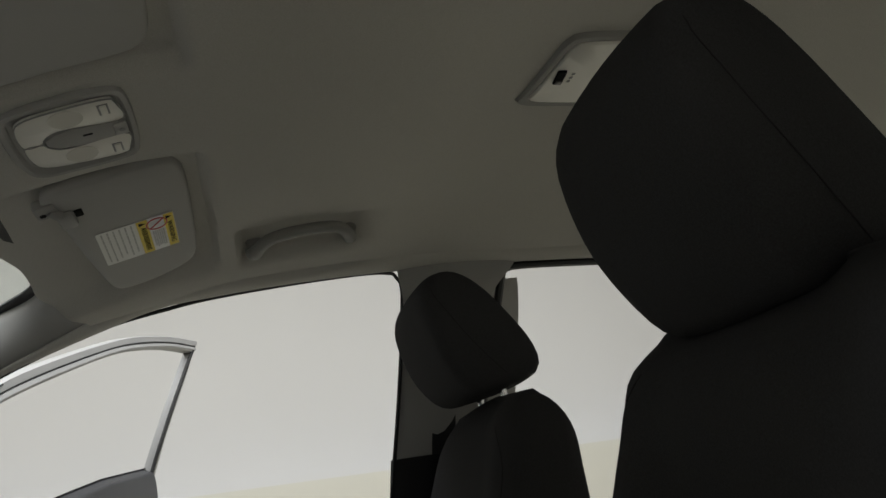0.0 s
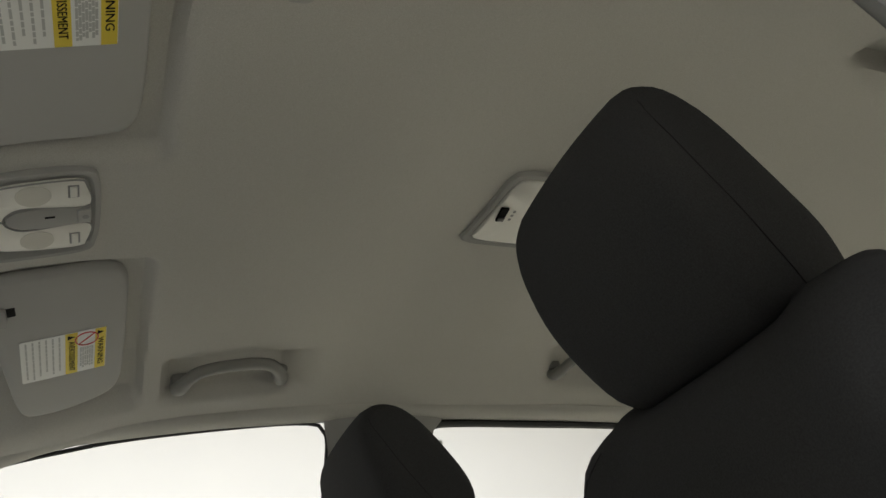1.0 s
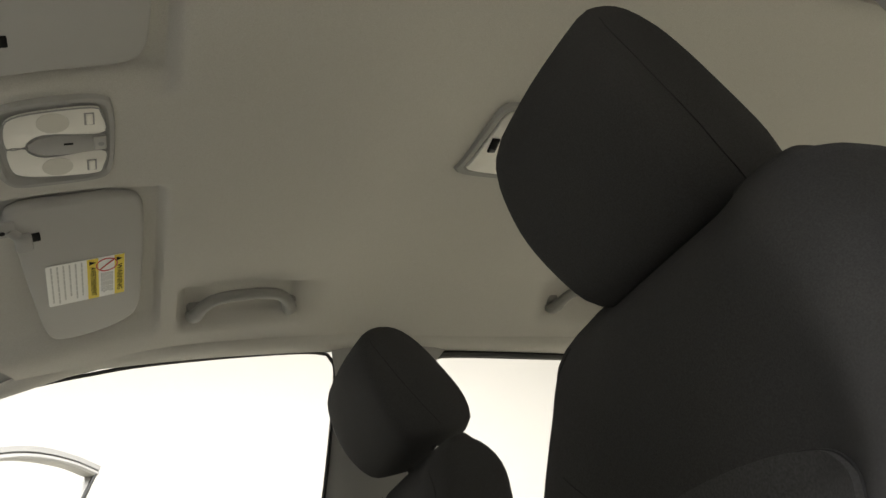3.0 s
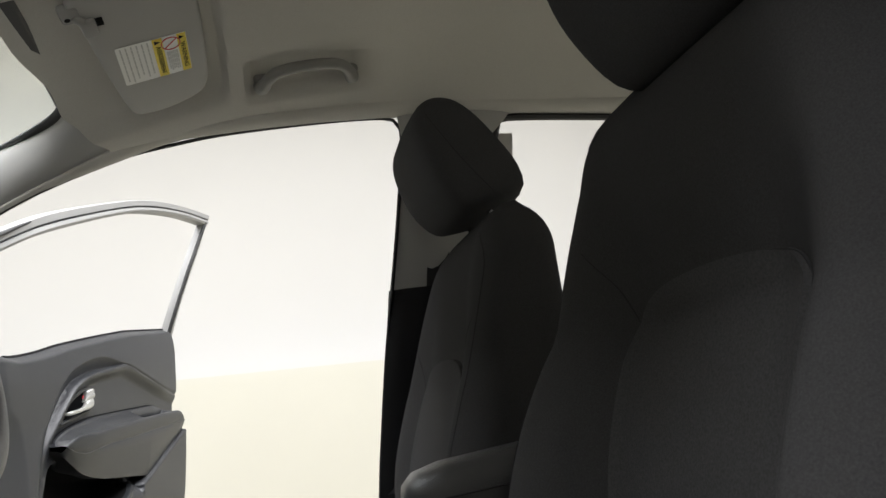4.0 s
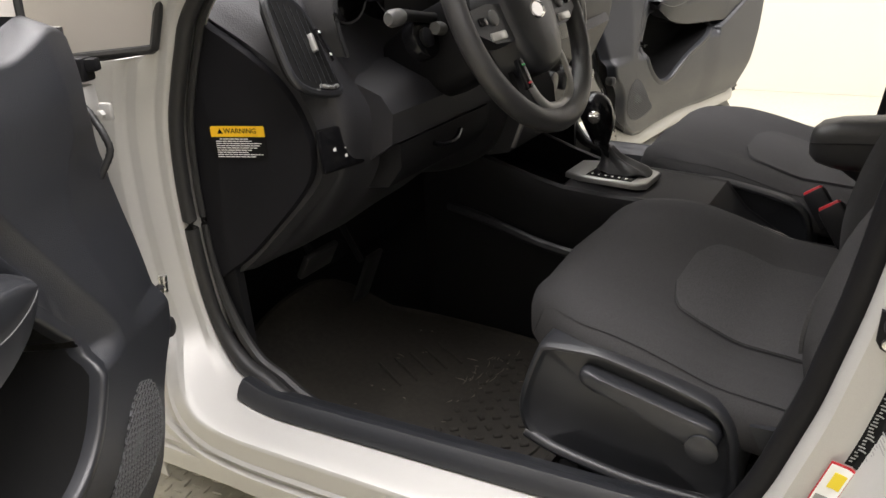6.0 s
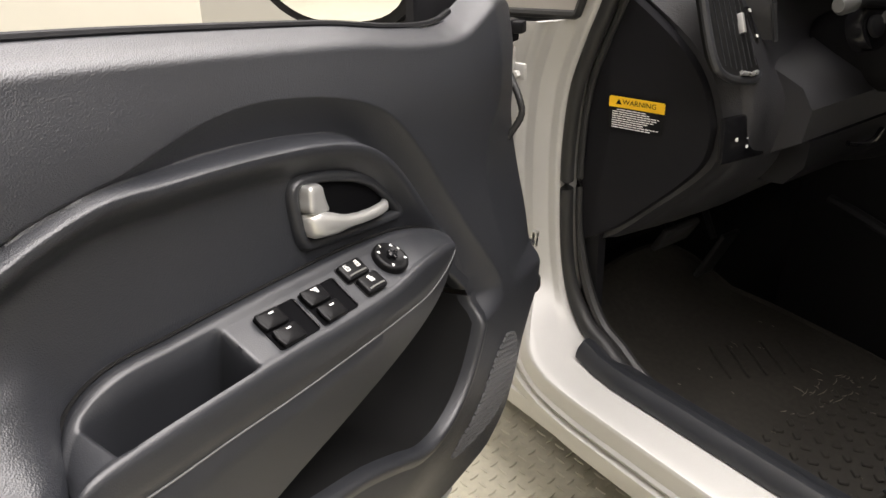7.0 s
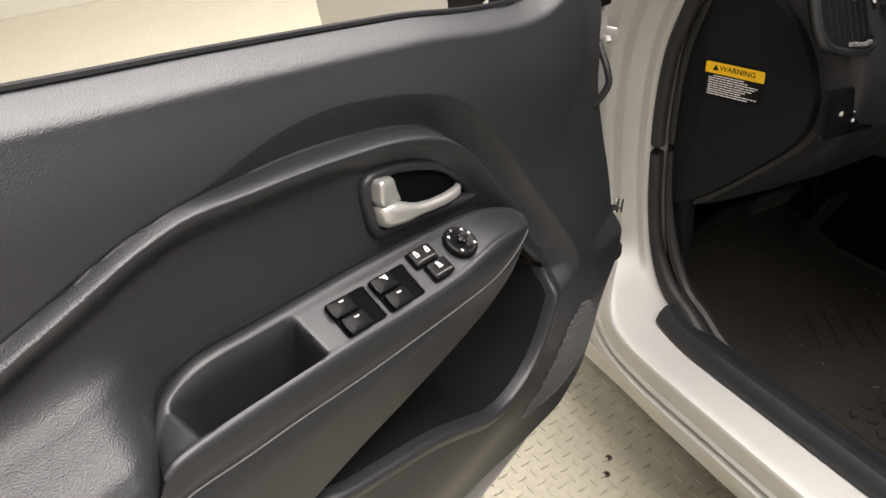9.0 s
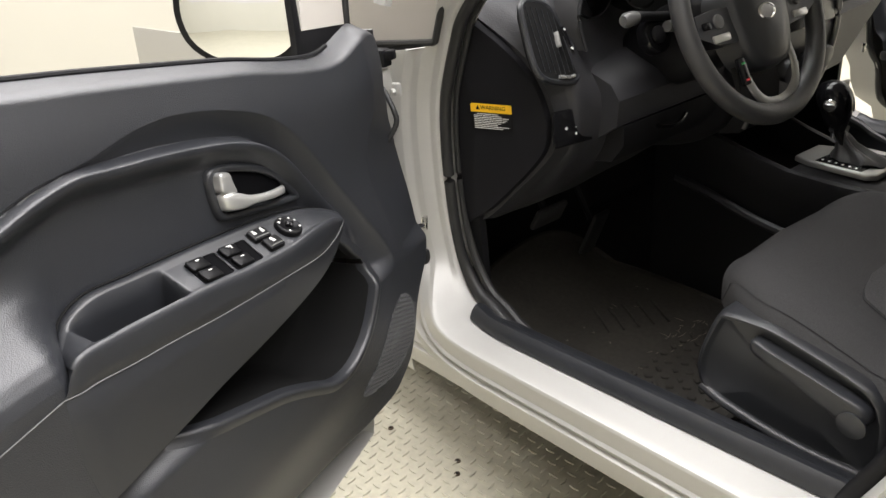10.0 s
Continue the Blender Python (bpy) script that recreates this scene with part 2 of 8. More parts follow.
def rbox(sx, sy, sz, r=0.004, m=None, seg=2):
    bm = bmesh.new()
    bmesh.ops.create_cube(bm, size=1.0)
    bmesh.ops.scale(bm, vec=(sx, sy, sz), verts=bm.verts)
    if r:
        bmesh.ops.bevel(bm, geom=list(bm.edges), offset=min(r, 0.49 * min(sx, sy, sz)), segments=seg, affect="EDGES", profile=0.5)
    if m is not None:
        bmesh.ops.transform(bm, matrix=m, verts=bm.verts)
    return bm


def plate(outline, depth, m=None, r=0.0, seg=2, n=0):
    """A solid of the outline (x, y), from z = 0 up to depth, its upper rim rounded by r."""
    pts = [(p.x, p.y) for p in cr([(x, y, 0) for x, y in outline], n, True)] if n else outline
    bm = bmesh.new()
    c = Vector((sum(p[0] for p in pts) / len(pts), sum(p[1] for p in pts) / len(pts), 0))
    def ring(inset, z):
        out = []
        k = len(pts)
        for i in range(k):
            a, p, b = Vector(pts[i - 1]), Vector(pts[i]), Vector(pts[(i + 1) % k])
            d = ((p - a).normalized() + (b - p).normalized())
            nrm = Vector((-d.y, d.x)).normalized() if d.length > 1e-6 else Vector((0, 0))
            out.append(bm.verts.new((p.x + nrm.x * inset, p.y + nrm.y * inset, z)))
        return out
    area = sum(pts[i - 1][0] * pts[i][1] - pts[i][0] * pts[i - 1][1] for i in range(len(pts)))
    sg = 1 if area > 0 else -1
    levels = [(0, 0)] + ([(sg * r * (1 - math.cos(a)), depth - r + r * math.sin(a)) for a in [math.pi / 2 * i / seg for i in range(seg + 1)]] if r else [(0, depth)])
    rows = [ring(i, z) for i, z in levels]
    for a, b in zip(rows, rows[1:]):
        for i in range(len(a)):
            j = (i + 1) % len(a)
            bm.faces.new((a[i], a[j], b[j], b[i]))
    bm.faces.new(rows[0][::-1])
    bm.faces.new(rows[-1])
    bmesh.ops.recalc_face_normals(bm, faces=bm.faces)
    if m is not None:
        bmesh.ops.transform(bm, matrix=m, verts=bm.verts)
    return bm


def rrect(w, h, r, k=5):
    out = []
    for cx, cy, a0 in ((w / 2 - r, h / 2 - r, 0), (-w / 2 + r, h / 2 - r, 90), (-w / 2 + r, -h / 2 + r, 180), (w / 2 - r, -h / 2 + r, 270)):
        for i in range(k):
            a = radians(a0 + 90 * i / (k - 1))
            out.append((cx + r * math.cos(a), cy + r * math.sin(a)))
    return out


def disc(r, depth, m=None, n=24, bev=0.0):
    return plate([(r * math.cos(2 * math.pi * i / n), r * math.sin(2 * math.pi * i / n)) for i in range(n)], depth, m, bev)


def join(*bms):
    out = bms[0]
    for b in bms[1:]:
        me = bpy.data.meshes.new("tmp")
        b.to_mesh(me)
        b.free()
        out.from_mesh(me)
        bpy.data.meshes.remove(me)
    return out


def axes(o, x, y, z=None):
    """The pose with the given directions of x and y at o."""
    x = Vector(x).normalized()
    z = Vector(z).normalized() if z is not None else x.cross(Vector(y)).normalized()
    y = z.cross(x)
    return Matrix(((x.x, y.x, z.x, o[0]), (x.y, y.y, z.y, o[1]), (x.z, y.z, z.z, o[2]), (0, 0, 0, 1)))


def writing(name, words, size, m, material, parent, sx=1.0, depth=0.0002):
    cu = bpy.data.curves.new(name, "FONT")
    cu.body, cu.size, cu.extrude, cu.align_x, cu.align_y = words, size, depth, "CENTER", "CENTER"
    cu.resolution_u = 3
    ob = bpy.data.objects.new(name, cu)
    me = bpy.data.meshes.new_from_object(ob)
    bpy.data.objects.remove(ob)
    me.name = name
    me.materials.clear()
    me.materials.append(material)
    me.transform(m @ Matrix.Diagonal((sx, 1, 1, 1)))
    o = new(name, me)
    o.parent = parent
    return o


CY = 0.86  # the car's middle line

# ---------- the booth ----------
X0, X1, Y0, Y1, ZC = -4.6, 5.6, -3.6, 4.28, 3.6


def box_between(a, b, r=0.0):
    c = [(p + q) / 2 for p, q in zip(a, b)]
    return rbox(*[abs(q - p) for p, q in zip(a, b)], r, Matrix.Translation(c))


COVE = 1.05
solo("floor", box_between((X0 - 0.3, Y0 - 0.3, -0.12), (X1 + 0.3, Y1 + 0.9, -0.001)), FLOOR_PAINT, "cream painted checker plate steel booth floor", "floor", "structure")
for nm, a, b in (("wall_north", (X0, Y1, 0), (X1, Y1 + 0.12, COVE)), ("wall_west", (X0 - 0.12, Y0, 0), (X0, Y1, COVE)),
                 ("wall_south", (X0, Y0 - 0.12, 0), (X1, Y0, COVE)), ("wall_east", (X1, Y0, 0), (X1 + 0.12, Y1, COVE))):
    solo(nm, box_between(a, b), WALL_CREAM, "low cream painted booth wall below a light cove", "wall", "structure")
G = 0.5
for nm, a, b in (("wall_north_upper", (X0 - G, Y1 + G, -0.1), (X1 + G, Y1 + G + 0.1, ZC)), ("wall_west_upper", (X0 - G - 0.1, Y0 - G, -0.1), (X0 - G, Y1 + G, ZC)),
                 ("wall_south_upper", (X0 - G, Y0 - G - 0.1, -0.1), (X1 + G, Y0 - G, ZC)), ("wall_east_upper", (X1 + G, Y0 - G, -0.1), (X1 + G + 0.1, Y1 + G, ZC))):
    solo(nm, box_between(a, b), WALL_WHITE, "tall plain white backlit booth wall", "wall", "structure")
solo("ceiling", box_between((X0 - G - 0.1, Y0 - G - 0.1, ZC + 0.001), (X1 + G + 0.1, Y1 + G + 0.1, ZC + 0.1)), LED_PANEL, "plain white booth ceiling", "ceiling", "structure")
for a, b in (((X0, Y1 + 0.13, COVE - 0.22), (X1, Y1 + 0.20, COVE - 0.17)), ((X0 - 0.20, Y0, COVE - 0.22), (X0 - 0.13, Y1, COVE - 0.17)),
             ((X0, Y0 - 0.20, COVE - 0.22), (X1, Y0 - 0.13, COVE - 0.17)), ((X1 + 0.13, Y0, COVE - 0.22), (X1 + 0.20, Y1, COVE - 0.17))):
    strip = solo("light_strip", box_between(a, b, 0.01), COVE_LED, "white light strip hidden behind the low wall", "light strip", "", "cove lights")

# raised lozenges of the checker plate, near the open door
def lozenge_mesh():
    rings = []
    for z, k in ((0.0, 1.0), (0.0022, 0.80), (0.0029, 0.45)):
        rings.append([(0.0120 * k * math.cos(a), 0.0029 * k * math.sin(a) * (1 - 0.5 * math.cos(a) ** 4), z) for a in [2 * math.pi * i / 10 for i in range(10)]])
    return rings


def checker_plate():
    bm = bmesh.new()
    rings = lozenge_mesh()
    pitch, c6, s6 = 0.0269, math.cos(radians(6)), math.sin(radians(6))
    for i in range(-36, 36):
        for j in range(-54, 18):
            cx, cy = -0.0802 + (i * c6 - j * s6) * pitch, 0.2303 + (i * s6 + j * c6) * pitch
            if not (-0.95 < cx < 0.80 and -1.1 < cy < 0.50):
                continue
            a = radians(8 if (i + j) % 2 == 0 else 98)
            c, s_ = math.cos(a), math.sin(a)
            rows = [[bm.verts.new((cx + x * c - y * s_, cy + x * s_ + y * c, z)) for x, y, z in r] for r in rings]
            for p, q in zip(rows, rows[1:]):
                for k in range(10):
                    bm.faces.new((p[k], p[(k + 1) % 10], q[(k + 1) % 10], q[k]))
            bm.faces.new(rows[-1])
    return bm


plate_ob = solo("tread_pattern", checker_plate(), FLOOR_PAINT, "raised lozenges of the steel checker plate floor", "tread plate", "stuff")
for bx, by in ((0.0692, 0.0903), (0.0996, 0.0647), (-0.129, 0.043), (-0.30, -0.45), (0.35, -0.28)):
    b = thing("floor_bolt", (bx, by, 0), "small dark countersunk bolt in the steel floor", "bolt", "floor bolts")
    part("head", disc(0.007, 0.0025, None, 14, 0.001), BOLT_BROWN, b)
    part("socket", disc(0.0035, 0.0005, Matrix.Translation((0, 0, 0.0025)), 6), BLACK_PRINT, b)

# ---------- headliner and roof ----------
ZMID = curve1([(0.30, 1.30), (0.42, 1.335), (0.53, 1.372), (0.8, 1.415), (1.09, 1.442), (1.5, 1.45), (2.0, 1.43), (2.5, 1.36)])
HALF = curve1([(0.30, 0.50), (0.6, 0.535), (1.0, 0.55), (2.5, 0.55)])
RAIL = curve1([(0.30, 1.225), (0.42, 1.272), (0.56, 1.312), (0.70, 1.337), (0.86, 1.352), (1.0, 1.358), (1.5, 1.35), (2.0, 1.32), (2.5, 1.25)])


def roof_z(x, y):
    """The headliner's height."""
    k = abs(y - CY) / HALF(x)
    z = ZMID(x) - 0.018 * k * k
    edge = RAIL(x) + 0.006
    z = z + (edge - z) * sstep(0.66, 1.0, k) if k < 1 else edge
    dy = abs(y - CY)
    z += 0.020 * sstep(0.648, 0.630, x) * sstep(0.092, 0.112, dy) * sstep(0.475, 0.44, dy)
    for a, b in ((0.672, 0.898), (1.40, 1.625)):
        z += 0.022 * sstep(a, a + 0.010, x) * sstep(b, b - 0.010, x) * sstep(0.377, 0.386, dy) * sstep(0.472, 0.452, dy)
    return z


rows = []
for i in range(150):
    row = []
    for j in range(131):
        k = -1 + 2 * j / 130
        x0 = 0.352 + 0.020 * sstep(0.45, 0.80, abs(k)) + 0.058 * sstep(0.80, 1.0, abs(k))
        x = x0 + (0.87 - x0) * i / 80 if i < 80 else 0.87 + 1.6 * (i - 80) / 69
        row.append((x, CY + HALF(x) * k, roof_z(x, CY + HALF(x) * k)))
    rows.append(row)
solo("headliner", sheet([r[::-1] for r in rows], -0.012), HEADLINER, "grey fabric headliner of the car roof", "headliner", "structure")
rows = [[(0.1 + 2.6 * i / 24, CY + 0.66 * (-1 + 2 * j / 24), 1.475 - 0.04 * (2 * j / 24 - 1) ** 2 - 0.10 * abs(i / 12 - 1.1) ** 2) for j in range(25)] for i in range(4, 25)]
solo("roof_panel", sheet(rows, 0.004), PAINT, "silver painted steel roof panel", "car roof", "structure")

# ---------- pillars, rails, sills ----------


def mirrored(pts, side):
    return [(x, y if side > 0 else 2 * CY - y, z) for x, y, z in pts]


for side in (1, -1):
    word = "passenger" if side > 0 else "driver"
    # screen pillar trim, from the dash to the roof
    path = cr(mirrored([(-0.16, 1.475, 1.00), (0.02, 1.45, 1.115), (0.16, 1.425, 1.192), (0.30, 1.39, 1.262), (0.41, 1.375, 1.305)], side), 22)
    if side > 0:
        at_glass = cr([(-0.34, 1.545, 1.055), (-0.17, 1.515, 1.128), (0.0, 1.470, 1.203), (0.12, 1.440, 1.253), (0.22, 1.414, 1.293), (0.295, 1.388, 1.318), (0.345, 1.352, 1.330), (0.370, 1.305, 1.336), (0.374, 1.245, 1.343)], 50)
        at_door = cr([(-0.05, 1.50, 0.97), (0.06, 1.47, 1.02), (0.150, 1.436, 1.105), (0.205, 1.428, 1.166), (0.28, 1.423, 1.214), (0.35, 1.421, 1.248), (0.40, 1.419, 1.272), (0.43, 1.412, 1.288), (0.445, 1.395, 1.300)], 50)
        bulge = [(0.0, 0.0), (0.02, 0.006), (0.08, 0.013), (0.2, 0.020), (0.35, 0.025), (0.5, 0.027), (0.65, 0.025), (0.8, 0.019), (0.92, 0.009), (1.0, 0.0)]
        bm = sheet([[p.lerp(q, k) + Vector((0.004, -0.92, -0.38)) * b_ * (1 - 0.5 * sstep(0.70, 1.0, i / 49)) for k, b_ in bulge] for i, (p, q) in enumerate(zip(at_glass, at_door))], 0.004)
    else:
        bm = tube(path, [0.052] * 14 + [0.056, 0.06, 0.062, 0.062, 0.062, 0.060, 0.058, 0.055], 16, 0.62, up=(0, 0, 1))
    solo("pillar_trim", bm, TRIM_GREY, "grey plastic trim on the sloping windscreen pillar", "pillar trim", "structure")
    # roof rail trim above the doors
    path = cr(mirrored(([(0.18, 1.418, 1.196), (0.28, 1.402, 1.243), (0.38, 1.392, 1.290)] if side < 0 else [(0.20, 1.426, 1.171), (0.28, 1.421, 1.219), (0.36, 1.417, 1.2575), (0.426, 1.411, 1.286), (0.48, 1.404, 1.307)]) + [(0.55, 1.397, 1.3305), (0.75, 1.400, 1.3565), (0.98, 1.402, 1.3705), (1.3, 1.40, 1.372), (1.8, 1.39, 1.35), (2.3, 1.36, 1.29)], side), 40)
    solo("roof_rail_trim", tube(path, [0.034 if side < 0 else float(np.interp(p.x, (0.20, 0.34, 0.45, 0.58), (0.009, 0.014, 0.024, 0.034))) for p in path], 12, 0.55), HEADLINER, "grey fabric covered roof rail above the doors", "roof rail", "structure")
    # black door seals round the openings
    seal = mirrored([(0.155, 1.43, 1.00), (0.150, 1.43, 1.10), (0.205, 1.425, 1.166), (0.28, 1.42, 1.214), (0.426, 1.42, 1.28), (0.55, 1.42, 1.312), (0.644, 1.42, 1.329), (0.814, 1.42, 1.347), (0.94, 1.42, 1.353),
                     (0.972, 1.425, 1.338), (0.974, 1.43, 1.29), (0.952, 1.45, 1.126), (0.915, 1.50, 0.885), (0.89, 1.53, 0.691), (0.865, 1.56, 0.50), (0.80, 1.56, 0.39)], side)
    if side < 0:
        seal = seal[:11]
    solo("door_seal", tube(cr(seal, 90), 0.0038, 8), RUBBER, "black rubber door opening seal", "door seal", "structure")
    seal = mirrored([(1.10, 1.45, 1.05), (1.165, 1.43, 1.27), (1.185, 1.42, 1.335), (1.21, 1.42, 1.35), (1.40, 1.42, 1.348), (1.7, 1.415, 1.335), (1.95, 1.40, 1.29)], side)
    solo("door_seal", tube(cr(seal, 50), 0.0085, 8), RUBBER, "black rubber rear door opening seal", "door seal", "structure")
    # centre pillar inside trim: light above, dark below
    dx = 0.0 if side > 0 else 0.05
    rows = []
    for i in range(20):
        t = i / 19
        z = 1.0 + 0.375 * t
        xf, xb = 0.932 + 0.055 * t + dx - 0.02 * sstep(0.75, 1, t), 1.085 + 0.085 * t + 0.05 * sstep(0.75, 1, t)
        yy = 1.485 - 0.085 * t
        rows.append(mirrored([(xf + (xb - xf) * j / 12, yy - 0.022 * math.sin(math.pi * j / 12) ** 0.6 * (1 - 0.3 * t), z) for j in range(13)], side))
    solo("pillar_trim", sheet(rows if side > 0 else [r[::-1] for r in rows], 0.02), TRIM_GREY, "light grey upper centre pillar trim", "pillar trim", "structure")
    rows = []
    for i in range(16):
        t = i / 15
        z = 0.36 + 0.645 * t
        xf, xb = 0.845 + 0.083 * t + dx * 1.5, 1.14 - 0.03 * t
        yy = 1.54 - 0.055 * t
        rows.append(mirrored([(xf + (xb - xf) * j / 12, yy - 0.03 * math.sin(math.pi * j / 12) ** 0.6, z) for j in range(13)], side))
    solo("pillar_trim", sheet(rows if side > 0 else [r[::-1] for r in rows], 0.02), DARK, "black lower centre pillar trim", "pillar trim", "structure")
    # quarter window in front of the door
    qw = thing("quarter_window", (0, 0, 0), "small fixed quarter window with a black frame", "window", "quarter windows")
    tri = mirrored([(0.090, 1.582, 0.906), (0.150, 1.568, 1.060), (-0.16, 1.600, 1.035), (-0.24, 1.612, 0.878)], side)
    corners = [Vector(p) for p in tri]
    mitre = []
    for p, q, r in zip(corners[-1:] + corners, corners, corners[1:] + corners[:1]):
        mitre += [q.lerp(p, 0.06), q.lerp(p, 0.012), q.lerp(r, 0.012), q.lerp(r, 0.06)]
    part("frame", tube(mitre, 0.0062, 8, closed=True), RUBBER, qw)
    bm = bmesh.new()
    bm.faces.new([bm.verts.new(p) for p in tri])
    bmesh.ops.solidify(bm, geom=bm.faces, thickness=0.004)
    pane = part("pane", bm, GLASS if side > 0 else PALE_PANE, qw)
    pane.visible_shadow = side < 0

# windscreen
rows = [[(-0.52 + 0.90 * i / 14 - 0.022 * (2 * j / 16 - 1) ** 2 - 0.06 * (1 - i / 14) * (2 * j / 16 - 1) ** 2 * -1, CY + (0.655 - 0.090 * i / 14) * (2 * j / 16 - 1), 0.955 + 0.389 * i / 14 + 0.02 * math.sin(math.pi * i / 14)) for j in range(17)] for i in range(15)]
ws = thing("windscreen", (0, 0, 0), "clear raked windscreen with a black border", "windscreen", "", "structure")
pane = part("pane", sheet(rows, 0.005), GLASS, ws)
pane.visible_shadow = False
top = [Vector(p) for p in rows[-1]]
part("border", tube(top, 0.012, 8, 0.5), RUBBER, ws, "black ceramic border of the windscreen")
for jj in (0, -1):
    part("border", tube([Vector(r[jj]) for r in rows], 0.014, 8, 0.5), RUBBER, ws)

# painted outer skin of the screen pillars, from the glass to the door opening
# added to keep the overhead lamp's light off the pillar trim inside
for side in (1, -1):
    edge = cr([r[-1 if side > 0 else 0] for r in rows], 30)
    outer = cr(mirrored([(-0.42, 1.575, 0.93), (-0.16, 1.53, 1.035), (0.02, 1.50, 1.145), (0.16, 1.475, 1.222), (0.30, 1.452, 1.292), (0.42, 1.440, 1.345), (0.50, 1.435, 1.372)], side), 30)
    strip = [[tuple(a.lerp(b, k) + Vector((0, 0, 0.014 * math.sin(math.pi * k)))) for k in (0, 0.25, 0.5, 0.75, 1)] for a, b in zip(edge, outer)]
    solo("screen_pillar", sheet(strip, 0.003), PAINT, "silver painted outer skin of the windscreen pillar", "car pillar", "structure")

part("border", tube([p + Vector((0.002, -0.002, 0.006)) for p in at_glass], [0.006] * 36 + [0.006 + 0.008 * math.sin(math.pi * i / 13) for i in range(14)], 10, 0.6), RUBBER, ws, "black ceramic border of the windscreen")

# trim that fills the way from the driver's screen edge to the pillar
for side in (-1,):
    edge = cr([r[-1 if side > 0 else 0] for r in rows], 40)
    pil = cr(mirrored([(-0.16, 1.475, 1.00), (0.02, 1.45, 1.115), (0.16, 1.425, 1.192), (0.30, 1.39, 1.262), (0.41, 1.375, 1.305)], side), 30)
    strip = []
    for p in pil:
        q = min(edge, key=lambda e: (e - p).length)
        q = q + Vector((0.006, -0.012 * side, -0.006))
        strip.append([tuple(q.lerp(p, k) + Vector((0, -0.012 * side * math.sin(math.pi * k), -0.010 * math.sin(math.pi * k)))) for k in (0, 0.2, 0.4, 0.6, 0.8, 1)])
    solo("pillar_trim", sheet(strip, 0.006), TRIM_GREY, "grey plastic trim along the windscreen edge", "pillar trim", "structure")

# ---------- driver side body: sill, hinge pillar, centre pillar ----------


def sweep_x(sections):
    """Skin through cross sections given as (x, [(y, z), ...])."""
    return sheet([[(x, y, z) for y, z in sec] for x, sec in sections])


def sill_sections(side):
    out = []
    for i in range(31):
        x = -0.25 + 1.45 * i / 30
        k = min(1, max(0, (x - 0.1) / 0.7))
        yb = 0.155 + 0.05 * k
        sec = [(yb + 0.06, 0.27), (yb + 0.045, 0.335), (yb, 0.345), (0.125 + 0.03 * k, 0.338), (0.112 + 0.03 * k, 0.328), (0.105 + 0.02 * k, 0.300), (0.098 + 0.015 * k, 0.275), (0.080 + 0.008 * k, 0.262), (0.072 + 0.008 * k, 0.245), (0.080 + 0.008 * k, 0.215), (0.10, 0.19), (0.18, 0.17)]
        out.append((x, [(y if side < 0 else 2 * CY - y, z) for y, z in sec]))
    return out


bm = sweep_x(sill_sections(1))
solo("door_sill", bm, PAINT, "silver painted steel door sill", "door sill", "structure")
for side in (-1, 1):
    rows = []
    for i in range(40):
        x = 0.142 + 0.693 * i / 39
        up = 0.012 * sstep(0.185, 0.14, x)
        yb = 0.113 + 0.09 * max(0, x - 0.22)
        sec = [(yb, 0.381), (yb + 0.001, 0.388), (yb + 0.006, 0.398), (yb + 0.016, 0.4065), (yb + 0.028, 0.4050), (yb + 0.038, 0.397), (yb + 0.045, 0.391), (yb + 0.062, 0.385), (yb + 0.075, 0.36), (yb + 0.083, 0.25)]
        rows.append([(x, y if side < 0 else 2 * CY - y, z + up) for y, z in sec])
    solo("sill_trim", sheet(rows if side > 0 else [r[::-1] for r in rows], 0.004), PANEL_SMOOTH, "black plastic scuff plate on the door sill", "sill trim", "structure")

# hinge pillar of the driver door: painted face that curves from the sill up to the screen pillar
EDGE = cr([(0.30, 1.075, 0), (0.19, 1.0, 0), (0.130, 0.945, 0), (0.106, 0.903, 0), (0.086, 0.862, 0), (0.061, 0.80, 0), (0.048, 0.72, 0), (0.045, 0.64, 0), (0.048, 0.555, 0), (0.058, 0.490, 0), (0.077, 0.442, 0), (0.107, 0.405, 0), (0.150, 0.386, 0)], 66)
FRAME_LINE = list(EDGE)[:-2] + list(cr([(0.146, 0.3875, 0), (0.19, 0.3815, 0), (0.25, 0.380, 0), (0.40, 0.380, 0), (0.62, 0.380, 0), (0.85, 0.380, 0), (1.2, 0.380, 0)], 44))
# sections across the frame: distance from the edge line, y
PILLAR_SEC = [(-0.006, 0.200), (-0.004, 0.178), (0.0, 0.160), (0.003, 0.1515), (0.006, 0.1490), (0.0160, 0.1480), (0.0178, 0.1472), (0.0190, 0.1450), (0.0300, 0.1280), (0.0318, 0.1262), (0.0425, 0.1225), (0.0445, 0.1205), (0.0460, 0.1170), (0.0485, 0.1070), (0.0510, 0.1045), (0.090, 0.0990), (0.115, 0.088), (0.14, 0.072), (0.16, 0.065), (0.165, 0.066), (0.170, 0.070)]
SILL_SEC = [(0.030, 0.172), (0.010, 0.168), (0.001, 0.160), (0.0005, 0.150), (0.0005, 0.138), (0.001, 0.126), (0.0016, 0.115), (0.0022, 0.108), (0.0035, 0.0640), (0.0042, 0.0530), (0.0052, 0.0500), (0.0080, 0.0482), (0.0120, 0.0478), (0.0430, 0.0500), (0.0480, 0.0455), (0.0540, 0.0520), (0.0600, 0.0520), (0.0650, 0.0440), (0.1030, 0.0475), (0.1100, 0.0530), (0.1120, 0.1000)]



